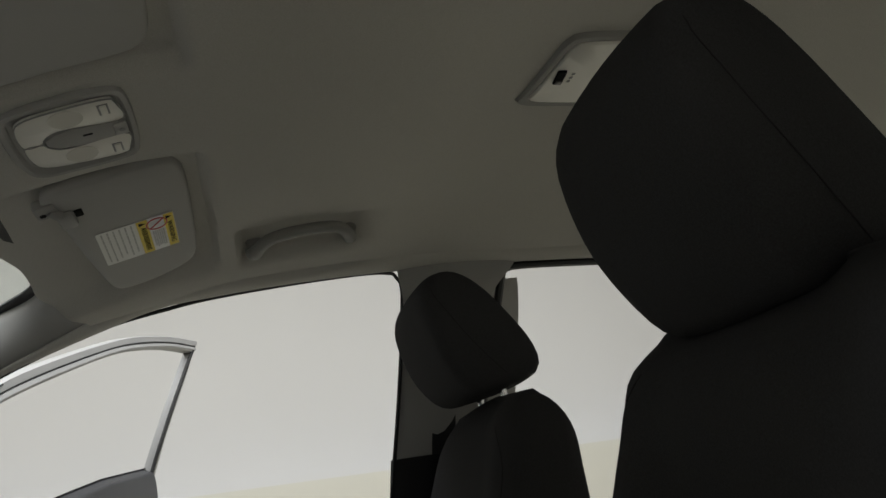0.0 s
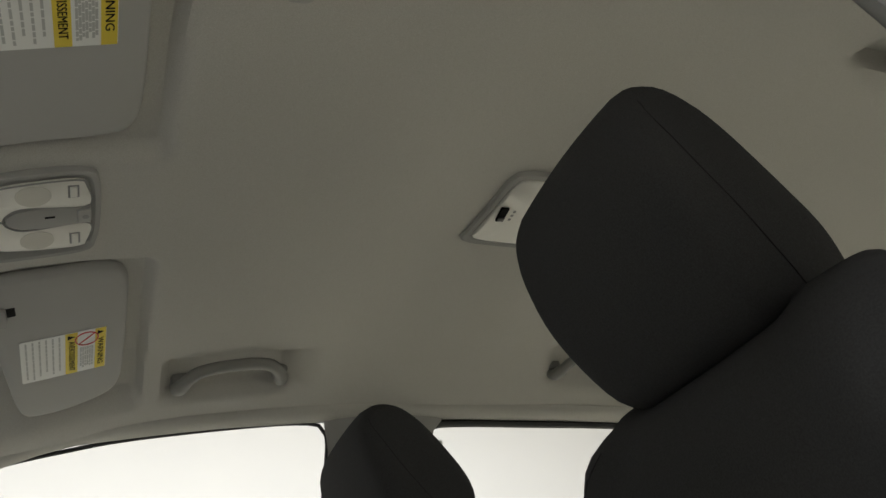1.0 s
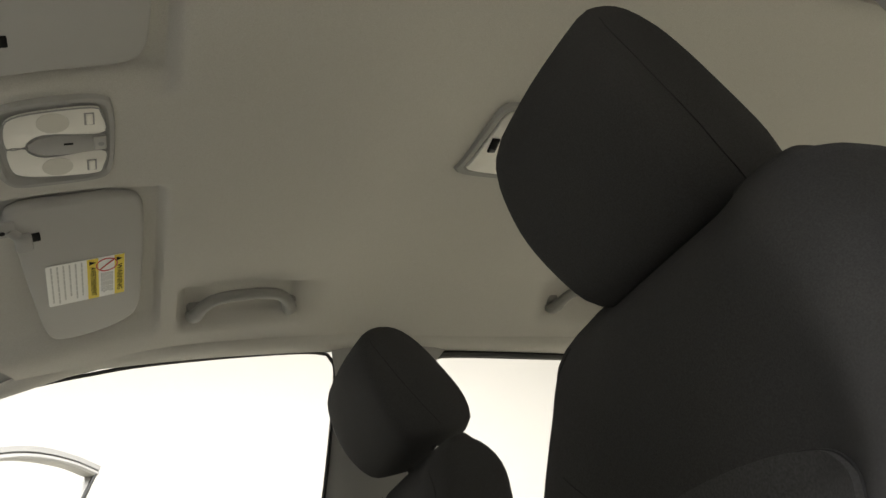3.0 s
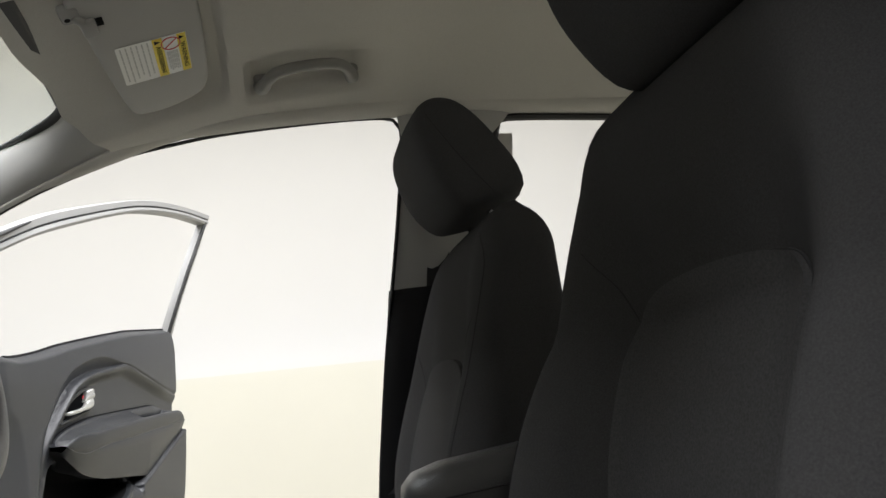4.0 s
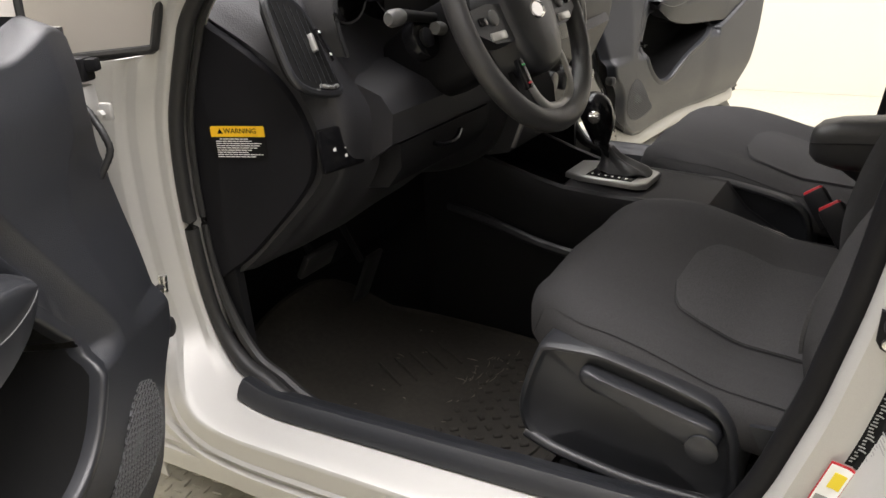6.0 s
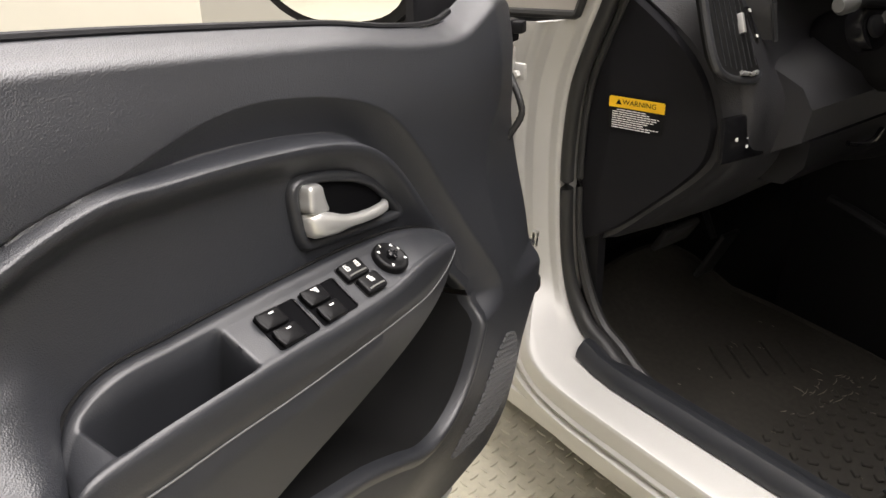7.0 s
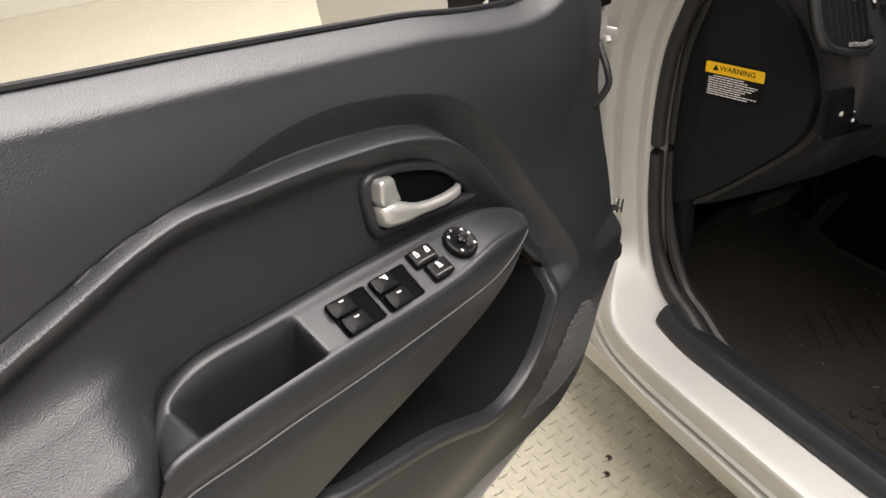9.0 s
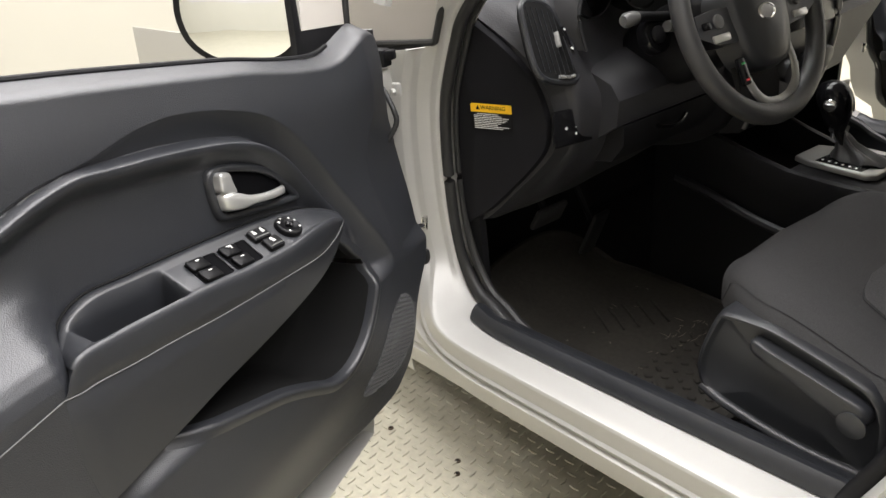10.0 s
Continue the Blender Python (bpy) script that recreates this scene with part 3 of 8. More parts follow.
def frame_rows(side):
    rows = []
    n = len(FRAME_LINE)
    for i, p in enumerate(FRAME_LINE):
        d = (FRAME_LINE[min(i + 2, n - 1)] - FRAME_LINE[max(i - 2, 0)]).normalized()
        nx, nz = d.y, -d.x
        low = sstep(0.50, 0.386, p.y)
        # the skin stops at the quarter window's lower edge and beside its upright
        lim, tuck = 1.0, 1.0
        if p.y > 0.893:
            lim = float(np.interp(p.y, (0.893, 0.975, 1.05), (0.016, 0.032, 0.05)))
        elif p.y > 0.70 and nz - 0.085 * nx > 0.02:
            lim = max(0.016, (0.899 + 0.085 * (p.x - 0.09) - p.y) / (nz - 0.085 * nx))
        y_lim = float(np.interp(lim, [q[0] for q in PILLAR_SEC], [q[1] for q in PILLAR_SEC]))
        row = []
        for (o1, y1), (o2, y2) in zip(PILLAR_SEC, SILL_SEC):
            off, y = o1 + (o2 - o1) * low, y1 + (y2 - y1) * low + 0.078 * max(0, p.x - 0.12) * low
            if off > lim:
                off, y = lim + 0.02 * (off - lim) * tuck, max(y, y_lim)
            row.append((p.x + nx * off, y if side < 0 else 2 * CY - y, p.y + nz * off))
        rows.append(row)
    return rows


for side in (-1, 1):
    rows = frame_rows(side)
    cut = next(i for i, p in enumerate(FRAME_LINE) if p.x > 0.20 and p.y < 0.43)
    top = rows[:cut + 1] if side < 0 else rows[13:cut + 1]
    solo("hinge_pillar", sheet(top if side < 0 else [r[::-1] for r in top], 0.003), PAINT, "silver painted steel door hinge pillar", "car pillar", "structure")
    if side < 0:
        solo("door_sill", sheet(rows[cut:], 0.003), PAINT, "silver painted steel door sill", "door sill", "structure")
    if side < 0:
        # the sill's outer lip runs on forwards under the pillar
        skirt = [[(x, 0.0035 + y + 0.078 * (x - 0.12), 0.380 - o) for o, y in ((0.030, 0.052), (0.0430, 0.0500), (0.0480, 0.0455), (0.0540, 0.0520), (0.0600, 0.0520), (0.0650, 0.0440), (0.1030, 0.0475), (0.1100, 0.0530), (0.1120, 0.1000))] for x in [-0.03 + 0.29 * i / 12 for i in range(13)]]
        solo("door_sill", sheet(skirt, 0.003), PAINT, "silver painted lower lip of the door sill", "door sill", "structure")
    path = []
    n = len(EDGE)
    for i, p in enumerate(EDGE):
        d = (EDGE[min(i + 1, n - 1)] - EDGE[max(i - 1, 0)]).normalized()
        nx, nz = d.y, -d.x
        if nx > 0:
            nx, nz = -nx, -nz
        if side > 0 and p.y > 0.985:
            continue
        low = sstep(0.50, 0.38, p.y)
        path.append((p.x - nx * (0.0055 + 0.005 * low), 0.165 if side < 0 else 2 * CY - 0.165, p.y - nz * (0.0055 + 0.005 * low)))
    path += [(q_[0], path[-1][1], q_[1]) for q_ in ((0.185, 0.377), (0.215, 0.366), (0.25, 0.352))]
    solo("door_seal", tube(path, [0.0105 + 0.005 * sstep(0.50, 0.38, q[2]) for q in path], 10), RUBBER, "thick black rubber door seal", "door seal", "structure")
    path2 = [(x + 0.011 + 0.009 * sstep(0.6, 0.45, z), y + (0.016 if side < 0 else -0.016), z + 0.003) for x, y, z in path]
    solo("door_seal", tube(path2[6:], [0.0055 + 0.004 * sstep(0.6, 0.45, q[2]) for q in path2[6:]], 8), RUBBER, "thin black rubber lip seal", "door seal", "structure")

# centre pillar, painted, with folds
BF = curve1([(0.30, 0.815), (0.40, 0.845), (0.492, 0.884), (0.603, 0.916), (0.712, 0.938), (0.835, 0.955), (0.944, 0.972), (1.10, 0.985), (1.34, 1.01)])
W1 = curve1([(0.30, 0.036), (0.60, 0.034), (0.74, 0.032), (0.84, 0.023), (0.90, 0.013), (1.0, 0.010), (1.35, 0.010)])
W2 = curve1([(0.30, 0.050), (0.50, 0.048), (0.558, 0.050), (0.657, 0.058), (0.747, 0.056), (0.857, 0.036), (0.90, 0.030), (1.0, 0.026), (1.35, 0.026)])


def PILLAR_ROW(z):
    """The centre pillar's section: points (x, y) from the seal outwards."""
    x, a, b_ = BF(z), W1(z), W2(z)
    ty = 0.10 * sstep(0.95, 1.35, z)
    return [(p, q + ty) for p, q in ((x - 0.008, 0.20), (x - 0.002, 0.150), (x, 0.1385), (x + 0.004, 0.1345), (x + a * 0.6, 0.1330), (x + a, 0.1305), (x + a + 0.004, 0.127), (x + a + 0.007, 0.119), (x + b_ - 0.004, 0.088), (x + b_, 0.0795), (x + b_ + 0.005, 0.0745), (x + b_ + 0.012, 0.072), (x + b_ + 0.022, 0.0715), (x + b_ + 0.028, 0.075), (x + b_ + 0.031, 0.086), (x + b_ + 0.034, 0.106), (x + 0.17, 0.108), (x + 0.24, 0.108))]


for side in (-1, 1):
    rows = []
    for i in range(90):
        z = 0.30 + 1.05 * i / 89
        rows.append([(a, b_ if side < 0 else 2 * CY - b_, z) for a, b_ in PILLAR_ROW(z)])
    solo("centre_pillar", sheet(rows if side > 0 else [r[::-1] for r in rows], 0.003), PAINT, "silver painted steel centre pillar with folded flanges", "car pillar", "structure")
    path = [(BF(z) - 0.014, (0.172 + 0.10 * sstep(0.95, 1.35, z)) if side < 0 else 2 * CY - 0.172 - 0.10 * sstep(0.95, 1.35, z), z) for z in [0.36 + 0.98 * i / 50 for i in range(51)]]
    path = [(0.74, path[0][1], 0.352), (0.79, path[0][1], 0.354)] + path
    solo("door_seal", tube(cr(path, 60), 0.0145, 10), DARK, "thick black rubber door seal on the centre pillar", "door seal", "structure")

# cabin floor, tunnel side, closing panels
solo("cabin_floor", box_between((-0.45, 0.20, 0.19), (2.6, 1.52, 0.225), 0.0), CARPET, "black carpet on the cabin floor", "carpet", "structure")
bm = sheet([[(-0.30 - 0.25 * t, y, 0.22 + 0.55 * t) for y in (0.18, 0.86, 1.54)] for t in (0, 0.3, 0.6, 1)], 0.02)
solo("firewall", bm, CARPET, "black carpeted bulkhead under the dashboard", "bulkhead", "structure")
rows = [[(-0.40 + 0.50 * i / 8, 0.205, 0.22 + 0.70 * j / 8) for j in range(9)] for i in range(9)]
solo("kick_panel", sheet(rows, 0.015), DARK, "black plastic kick panel beside the pedals", "kick panel", "structure")
rows = [[(-0.40 + 0.50 * i / 8, 2 * CY - 0.205, 0.22 + 0.70 * j / 8) for j in range(9)] for i in range(9)]
solo("kick_panel", sheet([r[::-1] for r in rows], 0.015), DARK, "black plastic kick panel", "kick panel", "structure")
# rear bulkhead seat and shelf close the cabin behind the front seats
bm = loft([[(x, y, z) for x, z in ((1.62, 0.2255), (1.62, 0.52), (2.05, 0.50), (2.25, 1.02), (2.36, 1.02), (2.36, 0.2255))] for y in (0.24, 0.30, 1.42, 1.48)])
solo("rear_bench", bm, CLOTH, "dark grey cloth rear bench seat", "bench seat")
solo("bonnet", sheet([[(-1.45 + 0.95 * i / 8, CY + 0.80 * (2 * j / 10 - 1) * (1 - 0.08 * (1 - i / 8)), 0.80 + 0.14 * i / 8 - 0.07 * (2 * j / 10 - 1) ** 2) for j in range(11)] for i in range(9)], 0.004), PAINT, "silver painted bonnet", "car bonnet", "structure")
for side in (-1, 1):
    rows = [[(-1.45 + 1.44 * i / 12, (0.035 + 0.05 * abs(j / 6 - 0.6)) if side < 0 else 2 * CY - 0.035 - 0.05 * abs(j / 6 - 0.6), 0.22 + (0.62 + 0.05 * i / 12) * j / 6) for j in range(7)] for i in range(13)]
    solo("front_wing", sheet(rows if side < 0 else [r[::-1] for r in rows], 0.003), PAINT, "silver painted front wing", "car wing", "structure")

# ---------- front doors ----------


def partw(name, bm, material, parent, label="", angle=38, fix=True):
    """A part whose mesh is laid out in world coordinates."""
    if fix:
        bmesh.ops.recalc_face_normals(bm, faces=bm.faces)
    ob = part(name, bm, material, parent, label, angle)
    if parent.parent is None:
        ob.matrix_parent_inverse = parent.matrix_basis.inverted()
    return ob


RIDGE = cr([(p, q, 0) for p, q in ((1.1, 0.83), (0.9, 0.865), (0.8, 0.887), (0.723, 0.906), (0.652, 0.923), (0.612, 0.933), (0.569, 0.938), (0.526, 0.932), (0.476, 0.925), (0.42, 0.915),
            (0.368, 0.903), (0.318, 0.884), (0.278, 0.853), (0.226, 0.79), (0.18, 0.728), (0.162, 0.685), (0.158, 0.63))], 80)
RIDGE_Z = curve1([(-0.2, 0.85), (0.24, 0.81), (0.278, 0.853), (0.318, 0.884), (0.368, 0.903), (0.42, 0.915), (0.476, 0.925), (0.526, 0.932), (0.569, 0.938), (0.612, 0.933), (0.652, 0.923), (0.723, 0.906), (0.8, 0.887), (0.9, 0.865), (1.1, 0.83)])
HOLLOW = cr([(p, q, 0) for p, q in ((1.1, 0.841), (0.9, 0.876), (0.8, 0.898), (0.723, 0.917), (0.652, 0.934), (0.612, 0.943), (0.575, 0.946), (0.545, 0.9475), (0.512, 0.953), (0.474, 0.957), (0.430, 0.955),
             (0.38, 0.945), (0.337, 0.932), (0.295, 0.914), (0.258, 0.887), (0.214, 0.835), (0.170, 0.768), (0.130, 0.697), (0.102, 0.640), (0.100, 0.605))], 100)
POCKET = cr([(p, q, 0) for p, q in ((0.150, 0.636), (0.158, 0.605), (0.173, 0.578), (0.195, 0.55), (0.226, 0.526), (0.262, 0.515), (0.302, 0.522), (0.345, 0.548), (0.399, 0.577), (0.46, 0.600),
             (0.52, 0.622), (0.575, 0.645), (0.57, 0.662), (0.50, 0.672), (0.42, 0.676), (0.36, 0.684), (0.29, 0.700), (0.235, 0.716), (0.195, 0.700), (0.165, 0.662))], 90, True)
BELT = curve1([(-0.12, 0.88), (-0.045, 0.92), (-0.033, 0.953), (-0.010, 0.967), (0.011, 0.971), (0.031, 0.969), (0.056, 0.962), (0.084, 0.950), (0.12, 0.946), (0.16, 0.9515), (0.22, 0.9635), (0.29, 0.981), (0.40, 1.001), (0.51, 1.0205), (0.588, 1.033), (0.648, 1.0435), (1.0, 1.078), (1.2, 1.085)])
FRONT = curve1([(0.30, 0.25), (0.323, 0.197), (0.345, 0.139), (0.379, 0.088), (0.405, 0.05), (0.448, 0.033), (0.506, 0.024), (0.543, 0.003), (0.567, -0.023), (0.60, -0.032), (0.696, -0.050), (0.761, -0.054), (0.80, -0.044), (0.84, -0.029), (0.868, -0.022), (0.90, -0.029), (0.934, -0.036), (1.0, -0.037)])
CREASE = curve1([(0.50, 0.07), (0.62, 0.075), (0.71, 0.092), (0.768, 0.095), (0.816, 0.078), (0.841, 0.052), (0.884, 0.042), (1.0, 0.042)])
REAR = curve1([(0.25, 0.71), (0.35, 0.80), (0.45, 0.855), (0.6, 0.91), (0.7, 0.93), (0.9, 0.953), (1.05, 0.95), (1.1, 0.91)])
LOWER = curve1([(-0.12, 0.42), (0.0, 0.41), (0.05, 0.385), (0.12, 0.348), (0.21, 0.340), (0.30, 0.350), (0.43, 0.365), (0.9, 0.38), (1.0, 0.40)])


def line_gap(us, zs, line, closed=False):
    """The distance from each point to a line of the lining's plan."""
    best = np.full(us.shape, 9.0)
    pairs = list(zip(line, line[1:])) + ([(line[-1], line[0])] if closed else [])
    for a, b in pairs:
        du, dz = b.x - a.x, b.y - a.y
        f = np.clip(((us - a.x) * du + (zs - a.y) * dz) / (du * du + dz * dz + 1e-12), 0, 1)
        best = np.minimum(best, np.hypot(us - a.x - f * du, zs - a.y - f * dz))
    return best


def within(us, zs, loop_):
    """Which points lie inside a loop."""
    res = np.zeros(us.shape, bool)
    for a, b in zip(loop_, list(loop_[1:]) + [loop_[0]]):
        if abs(a.y - b.y) < 1e-9:
            continue
        hit_ = ((a.y > zs) != (b.y > zs)) & (us < (b.x - a.x) * (zs - a.y) / (b.y - a.y) + a.x)
        res ^= hit_
    return res


def soft(a, b, x):
    f = np.clip((x - a) / (b - a), 0, 1)
    return f * f * (3 - 2 * f)


LAP = curve1([(0.0, 0.638), (0.576, 0.638), (0.68, 0.672), (0.80, 0.715), (0.92, 0.755), (1.0, 0.775)])


def field(us, zs, tail=True):
    """How far the door's lining stands out towards the cabin."""
    us, zs = np.asarray(us, float), np.asarray(zs, float)
    top = np.array([BELT(u) for u in us.ravel()]).reshape(us.shape)
    low = np.array([LOWER(u) for u in us.ravel()]).reshape(us.shape)
    fr = np.array([FRONT(z) for z in zs.ravel()]).reshape(us.shape)
    re = np.array([REAR(z) for z in zs.ravel()]).reshape(us.shape)
    fold = np.array([CREASE(z) for z in zs.ravel()]).reshape(us.shape)
    d_r, d_o = line_gap(us, zs, RIDGE), line_gap(us, zs, HOLLOW)
    in_o = within(us, zs, list(HOLLOW) + [Vector((0.16, 0.598, 0)), Vector((1.1, 0.598, 0))])
    in_r = within(us, zs, list(RIDGE) + [Vector((0.16, 0.598, 0)), Vector((1.1, 0.598, 0))])
    out = 0.008 + 0.027 * soft(0.80, 0.60, zs) * soft(0.34, 0.20, us)
    out = out - 0.010 * soft(top - 0.10, top, zs) ** 1.6 - 0.036 * soft(top - 0.022, top + 0.003, zs) ** 1.6
    out = out - 0.19 * np.maximum(0.0, np.hypot(np.maximum(fold - us, 0.0), 0.006) - 0.006) * soft(0.56, 0.64, zs)
    crest = 0.004 + 0.011 * soft(0.18, 0.29, us) * soft(0.0, 0.16, re - us)
    # above the ridge the lining falls back into a hollow that ends at the ridge's upper ledge
    gap_ = np.maximum(d_o + d_r, 1e-6)
    f = d_o / gap_
    valley = out - np.minimum(0.024, 0.004 + 0.42 * gap_) * (1 - (1 - f) ** 1.7)
    ledge = 1 - soft(0.0005, 0.0065, d_r)
    valley = valley + (crest - valley) * np.where(gap_ > 0.0068, ledge, 1 - soft(0.0, 1.0, d_r / gap_))
    insert = -0.006 + (crest + 0.006) * (1 - soft(0.002, 0.030, d_r))
    w = np.where(in_r, insert, np.where(in_o, valley, out))
    # behind the armrest the lining carries on with the armrest's own section
    tail_ = np.interp(zs, [0.60, 0.645, 0.774, 0.790, 0.803, 0.815, 0.830, 0.845, 0.860, 0.885], [0.036, 0.038, 0.0485, 0.0500, 0.0475, 0.041, 0.026, 0.013, 0.004, -0.004])
    if tail:
        w = w + (tail_ - w) * soft(0.885, 0.845, zs) * soft(0.615, 0.675, us)
    lower = 0.036 - 0.024 * soft(0.50, 0.36, zs) * soft(0.0, 0.3, us) - 0.012 * soft(0.55, 0.40, zs)
    if not tail:
        lap = np.array([LAP(u) for u in us.ravel()]).reshape(us.shape)
        lower = lower + 0.006 * soft(0.50, 0.62, us)
        w = w + (lower - w) * np.where(us > 0.16, np.where(us > 0.60, soft(0.004, -0.006, zs - lap), soft(0.665, 0.612, zs)), soft(0.63, 0.60, zs))
    else:
        w = w + (lower - w) * np.where(us > 0.16, soft(0.665, 0.612, zs), soft(0.63, 0.60, zs))
    return w - 0.026 * soft(0.020, -0.002, us - fr) - 0.03 * soft(0.015, 0.0, re - us) - 0.022 * soft(0.022, 0.0, zs - low)


def door_depth(u, z):
    return float(field(np.array([u]), np.array([z]))[0])


# guide lines of the armrest: outer edge, inner rim, seam and underside
ARM = [((0.208, 0.742, 0.030), (0.212, 0.741, 0.035), (0.214, 0.739, 0.037), (0.212, 0.730, 0.030)), ((0.200, 0.743, 0.014), (0.226, 0.747, 0.038), (0.226, 0.734, 0.040), (0.222, 0.718, 0.034))]
for u0, z0, u1, z1, z2, z3 in ((0.222, 0.757, 0.250, 0.755, 0.727, 0.702), (0.269, 0.776, 0.290, 0.761, 0.724, 0.686), (0.346, 0.794, 0.35, 0.763, 0.732, 0.675), (0.421, 0.806, 0.425, 0.773, 0.7405, 0.667),
                               (0.486, 0.815, 0.49, 0.785, 0.749, 0.662), (0.542, 0.822, 0.55, 0.794, 0.759, 0.655), (0.591, 0.828, 0.60, 0.801, 0.766, 0.650), (0.622, 0.818, 0.64, 0.806, 0.773, 0.645)):
    w1 = 0.042 + 0.008 * sstep(0.25, 0.33, u1) - 0.006 * sstep(0.64, 0.70, u1)
    ARM.append(((u0, z0, 0.002 if u0 < 0.23 else 0.0), (u1, z1, w1), (u1, z2, w1 + 0.001), (u1, z3, 0.038)))
ARM += [((0.640, 0.803, 0.010), (0.655, 0.803, 0.050), (0.656, 0.774, 0.051), (0.655, 0.644, 0.038)), ((0.653, 0.787, 0.030), (0.665, 0.792, 0.050), (0.668, 0.776, 0.050), (0.668, 0.643, 0.037)),
        ((0.664, 0.779, 0.043), (0.671, 0.780, 0.049), (0.676, 0.777, 0.048), (0.680, 0.642, 0.036))]
NS = 240
ARM_LINES = [cr([row[k] for row in ARM], NS + 1) for k in range(4)]
ARM_RIM = [(0.02, 0.0002), (0.045, 0.0016), (0.08, 0.0024), (0.115, 0.0026), (0.15, 0.0024), (0.19, 0.0019), (0.23, 0.0014)] + [(0.25 + 0.62 * i / 26, 0.0012) for i in range(27)] + [(0.895, 0.0014), (0.92, 0.0018), (0.945, 0.0021), (0.97, 0.0022), (0.99, 0.0022)]


def arm_point(s, f, lift=0.0):
    """A point of the armrest's plate (u, z, w) and its outward normal; s counts guide rows from the tip."""
    x = min(NS - 1e-6, s / (len(ARM) - 1) * NS)
    k = int(x)
    a, b = ARM_LINES[0][k].lerp(ARM_LINES[0][k + 1], x - k), ARM_LINES[1][k].lerp(ARM_LINES[1][k + 1], x - k)
    along = (ARM_LINES[0][k + 1] + ARM_LINES[1][k + 1] - ARM_LINES[0][k] - ARM_LINES[1][k]).normalized()
    n = along.cross(b - a)
    if n.y + n.z < 0:
        n = -n
    n.normalize()
    return a.lerp(b, f) + n * lift, n, along


def build_door(origin, angle, side):
    a = radians(angle)
    U_ = Vector((math.sin(a), -side * math.cos(a), 0))
    N_ = Vector((math.cos(a), side * math.sin(a), 0))
    O_ = Vector(origin)

    def P(u, z, w=0.0):
        if side < 0:
            z += 0.034 * sstep(-0.05, 0.15, u) * sstep(0.60, 0.78, z) + 0.012 * max(0, u) * sstep(0.88, 1.02, z)
        return O_ + U_ * u + N_ * w + Vector((0, 0, z))

    def PA(u, z, w):
        """A point of the armrest, which is longer on the passenger's door."""
        return P(u if side > 0 or u < 0.40 else u + 0.80 * (u - 0.40), z, w)

    def M(u, z, w, tilt=0.0, lean=0.0):
        """A pose on the lining: x to the rear, y up, z out of it."""
        x, y = U_.copy(), Vector((0, 0, 1))
        n = N_.copy()
        rot = Matrix.Rotation(radians(tilt), 3, x)
        cand = rot @ n
        if (cand.z > 0) != (tilt < 0):
            rot = Matrix.Rotation(radians(-tilt), 3, x)
        n, y = rot @ n, rot @ y
        rot2 = Matrix.Rotation(radians(lean), 3, n) if n.dot(x.cross(y)) > 0 else Matrix.Rotation(radians(-lean), 3, n)
        x, y = rot2 @ x, rot2 @ y
        o = P(u, z, w)
        return Matrix(((x.x, y.x, n.x, o.x), (x.y, y.y, n.y, o.y), (x.z, y.z, n.z, o.z), (0, 0, 0, 1)))

    who = "driver's" if side > 0 else "front passenger's"
    door = thing("door_%d" % (1 if side > 0 else 2), (O_.x, O_.y, 0.28), "open silver %s car door with black plastic lining" % ("driver" if side > 0 else "passenger"), "car door", "front doors", "structure")
    nu, nz = (400, 340) if side > 0 else (210, 190)
    us, zs = np.zeros((nz + 1, nu + 1)), np.zeros((nz + 1, nu + 1))
    for j in range(nz + 1):
        for i in range(nu + 1):
            z = 0.34 + 0.70 * j / nz
            for _ in range(3):
                u = FRONT(z) + (REAR(z) - FRONT(z)) * i / nu
                lo, hi = LOWER(u), BELT(u)
                kink = lo + (hi - lo) * 0.7
                kink += (RIDGE_Z(u) - kink) * sstep(0.24, 0.36, u)
                z = lo + (kink - lo) * j / nz / 0.7 if j < nz * 0.7 else kink + (hi - kink) * (j / nz - 0.7) / 0.3
            us[j, i], zs[j, i] = u, z
    ws = field(us, zs, side > 0)
    bez = cr([(u, z, 0) for u, z in ((0.4045, 0.858), (0.402, 0.874), (0.392, 0.8805), (0.372, 0.878), (0.345, 0.870), (0.309, 0.854), (0.286, 0.838), (0.263, 0.812), (0.2505, 0.792), (0.256, 0.785), (0.278, 0.788), (0.31, 0.795), (0.345, 0.803), (0.378, 0.811), (0.395, 0.817), (0.402, 0.830))], 90, True)
    bez_in = []
    for i in range(90):
        d = (bez[(i + 1) % 90] - bez[i - 1]).normalized()
        q = Vector((-d.y, d.x, 0))
        bez_in.append(q if q.dot(Vector((0.325, 0.832, 0)) - bez[i]) > 0 else -q)
    hollow = within(us, zs, list(POCKET)) | within(us, zs, [p + q * 0.0065 for p, q in zip(bez, bez_in)])
    bm = bmesh.new()
    grid = [[bm.verts.new(P(us[j, i], zs[j, i], ws[j, i])) for i in range(nu + 1)] for j in range(nz + 1)]
    for j in range(nz):
        for i in range(nu):
            if not (hollow[j, i] or hollow[j + 1, i] or hollow[j, i + 1] or hollow[j + 1, i + 1]):
                q = (grid[j][i], grid[j][i + 1], grid[j + 1][i + 1], grid[j + 1][i])
                bm.faces.new(q if side < 0 else q[::-1])
    partw("lining", bm, PANEL, door, "black grained plastic door lining", angle=60, fix=False)
    # map pocket with a rolled lip
    n_ = len(POCKET)
    norm = []
    for i in range(n_):
        d = (POCKET[(i + 1) % n_] - POCKET[i - 1]).normalized()
        norm.append(Vector((-d.y, d.x, 0)))
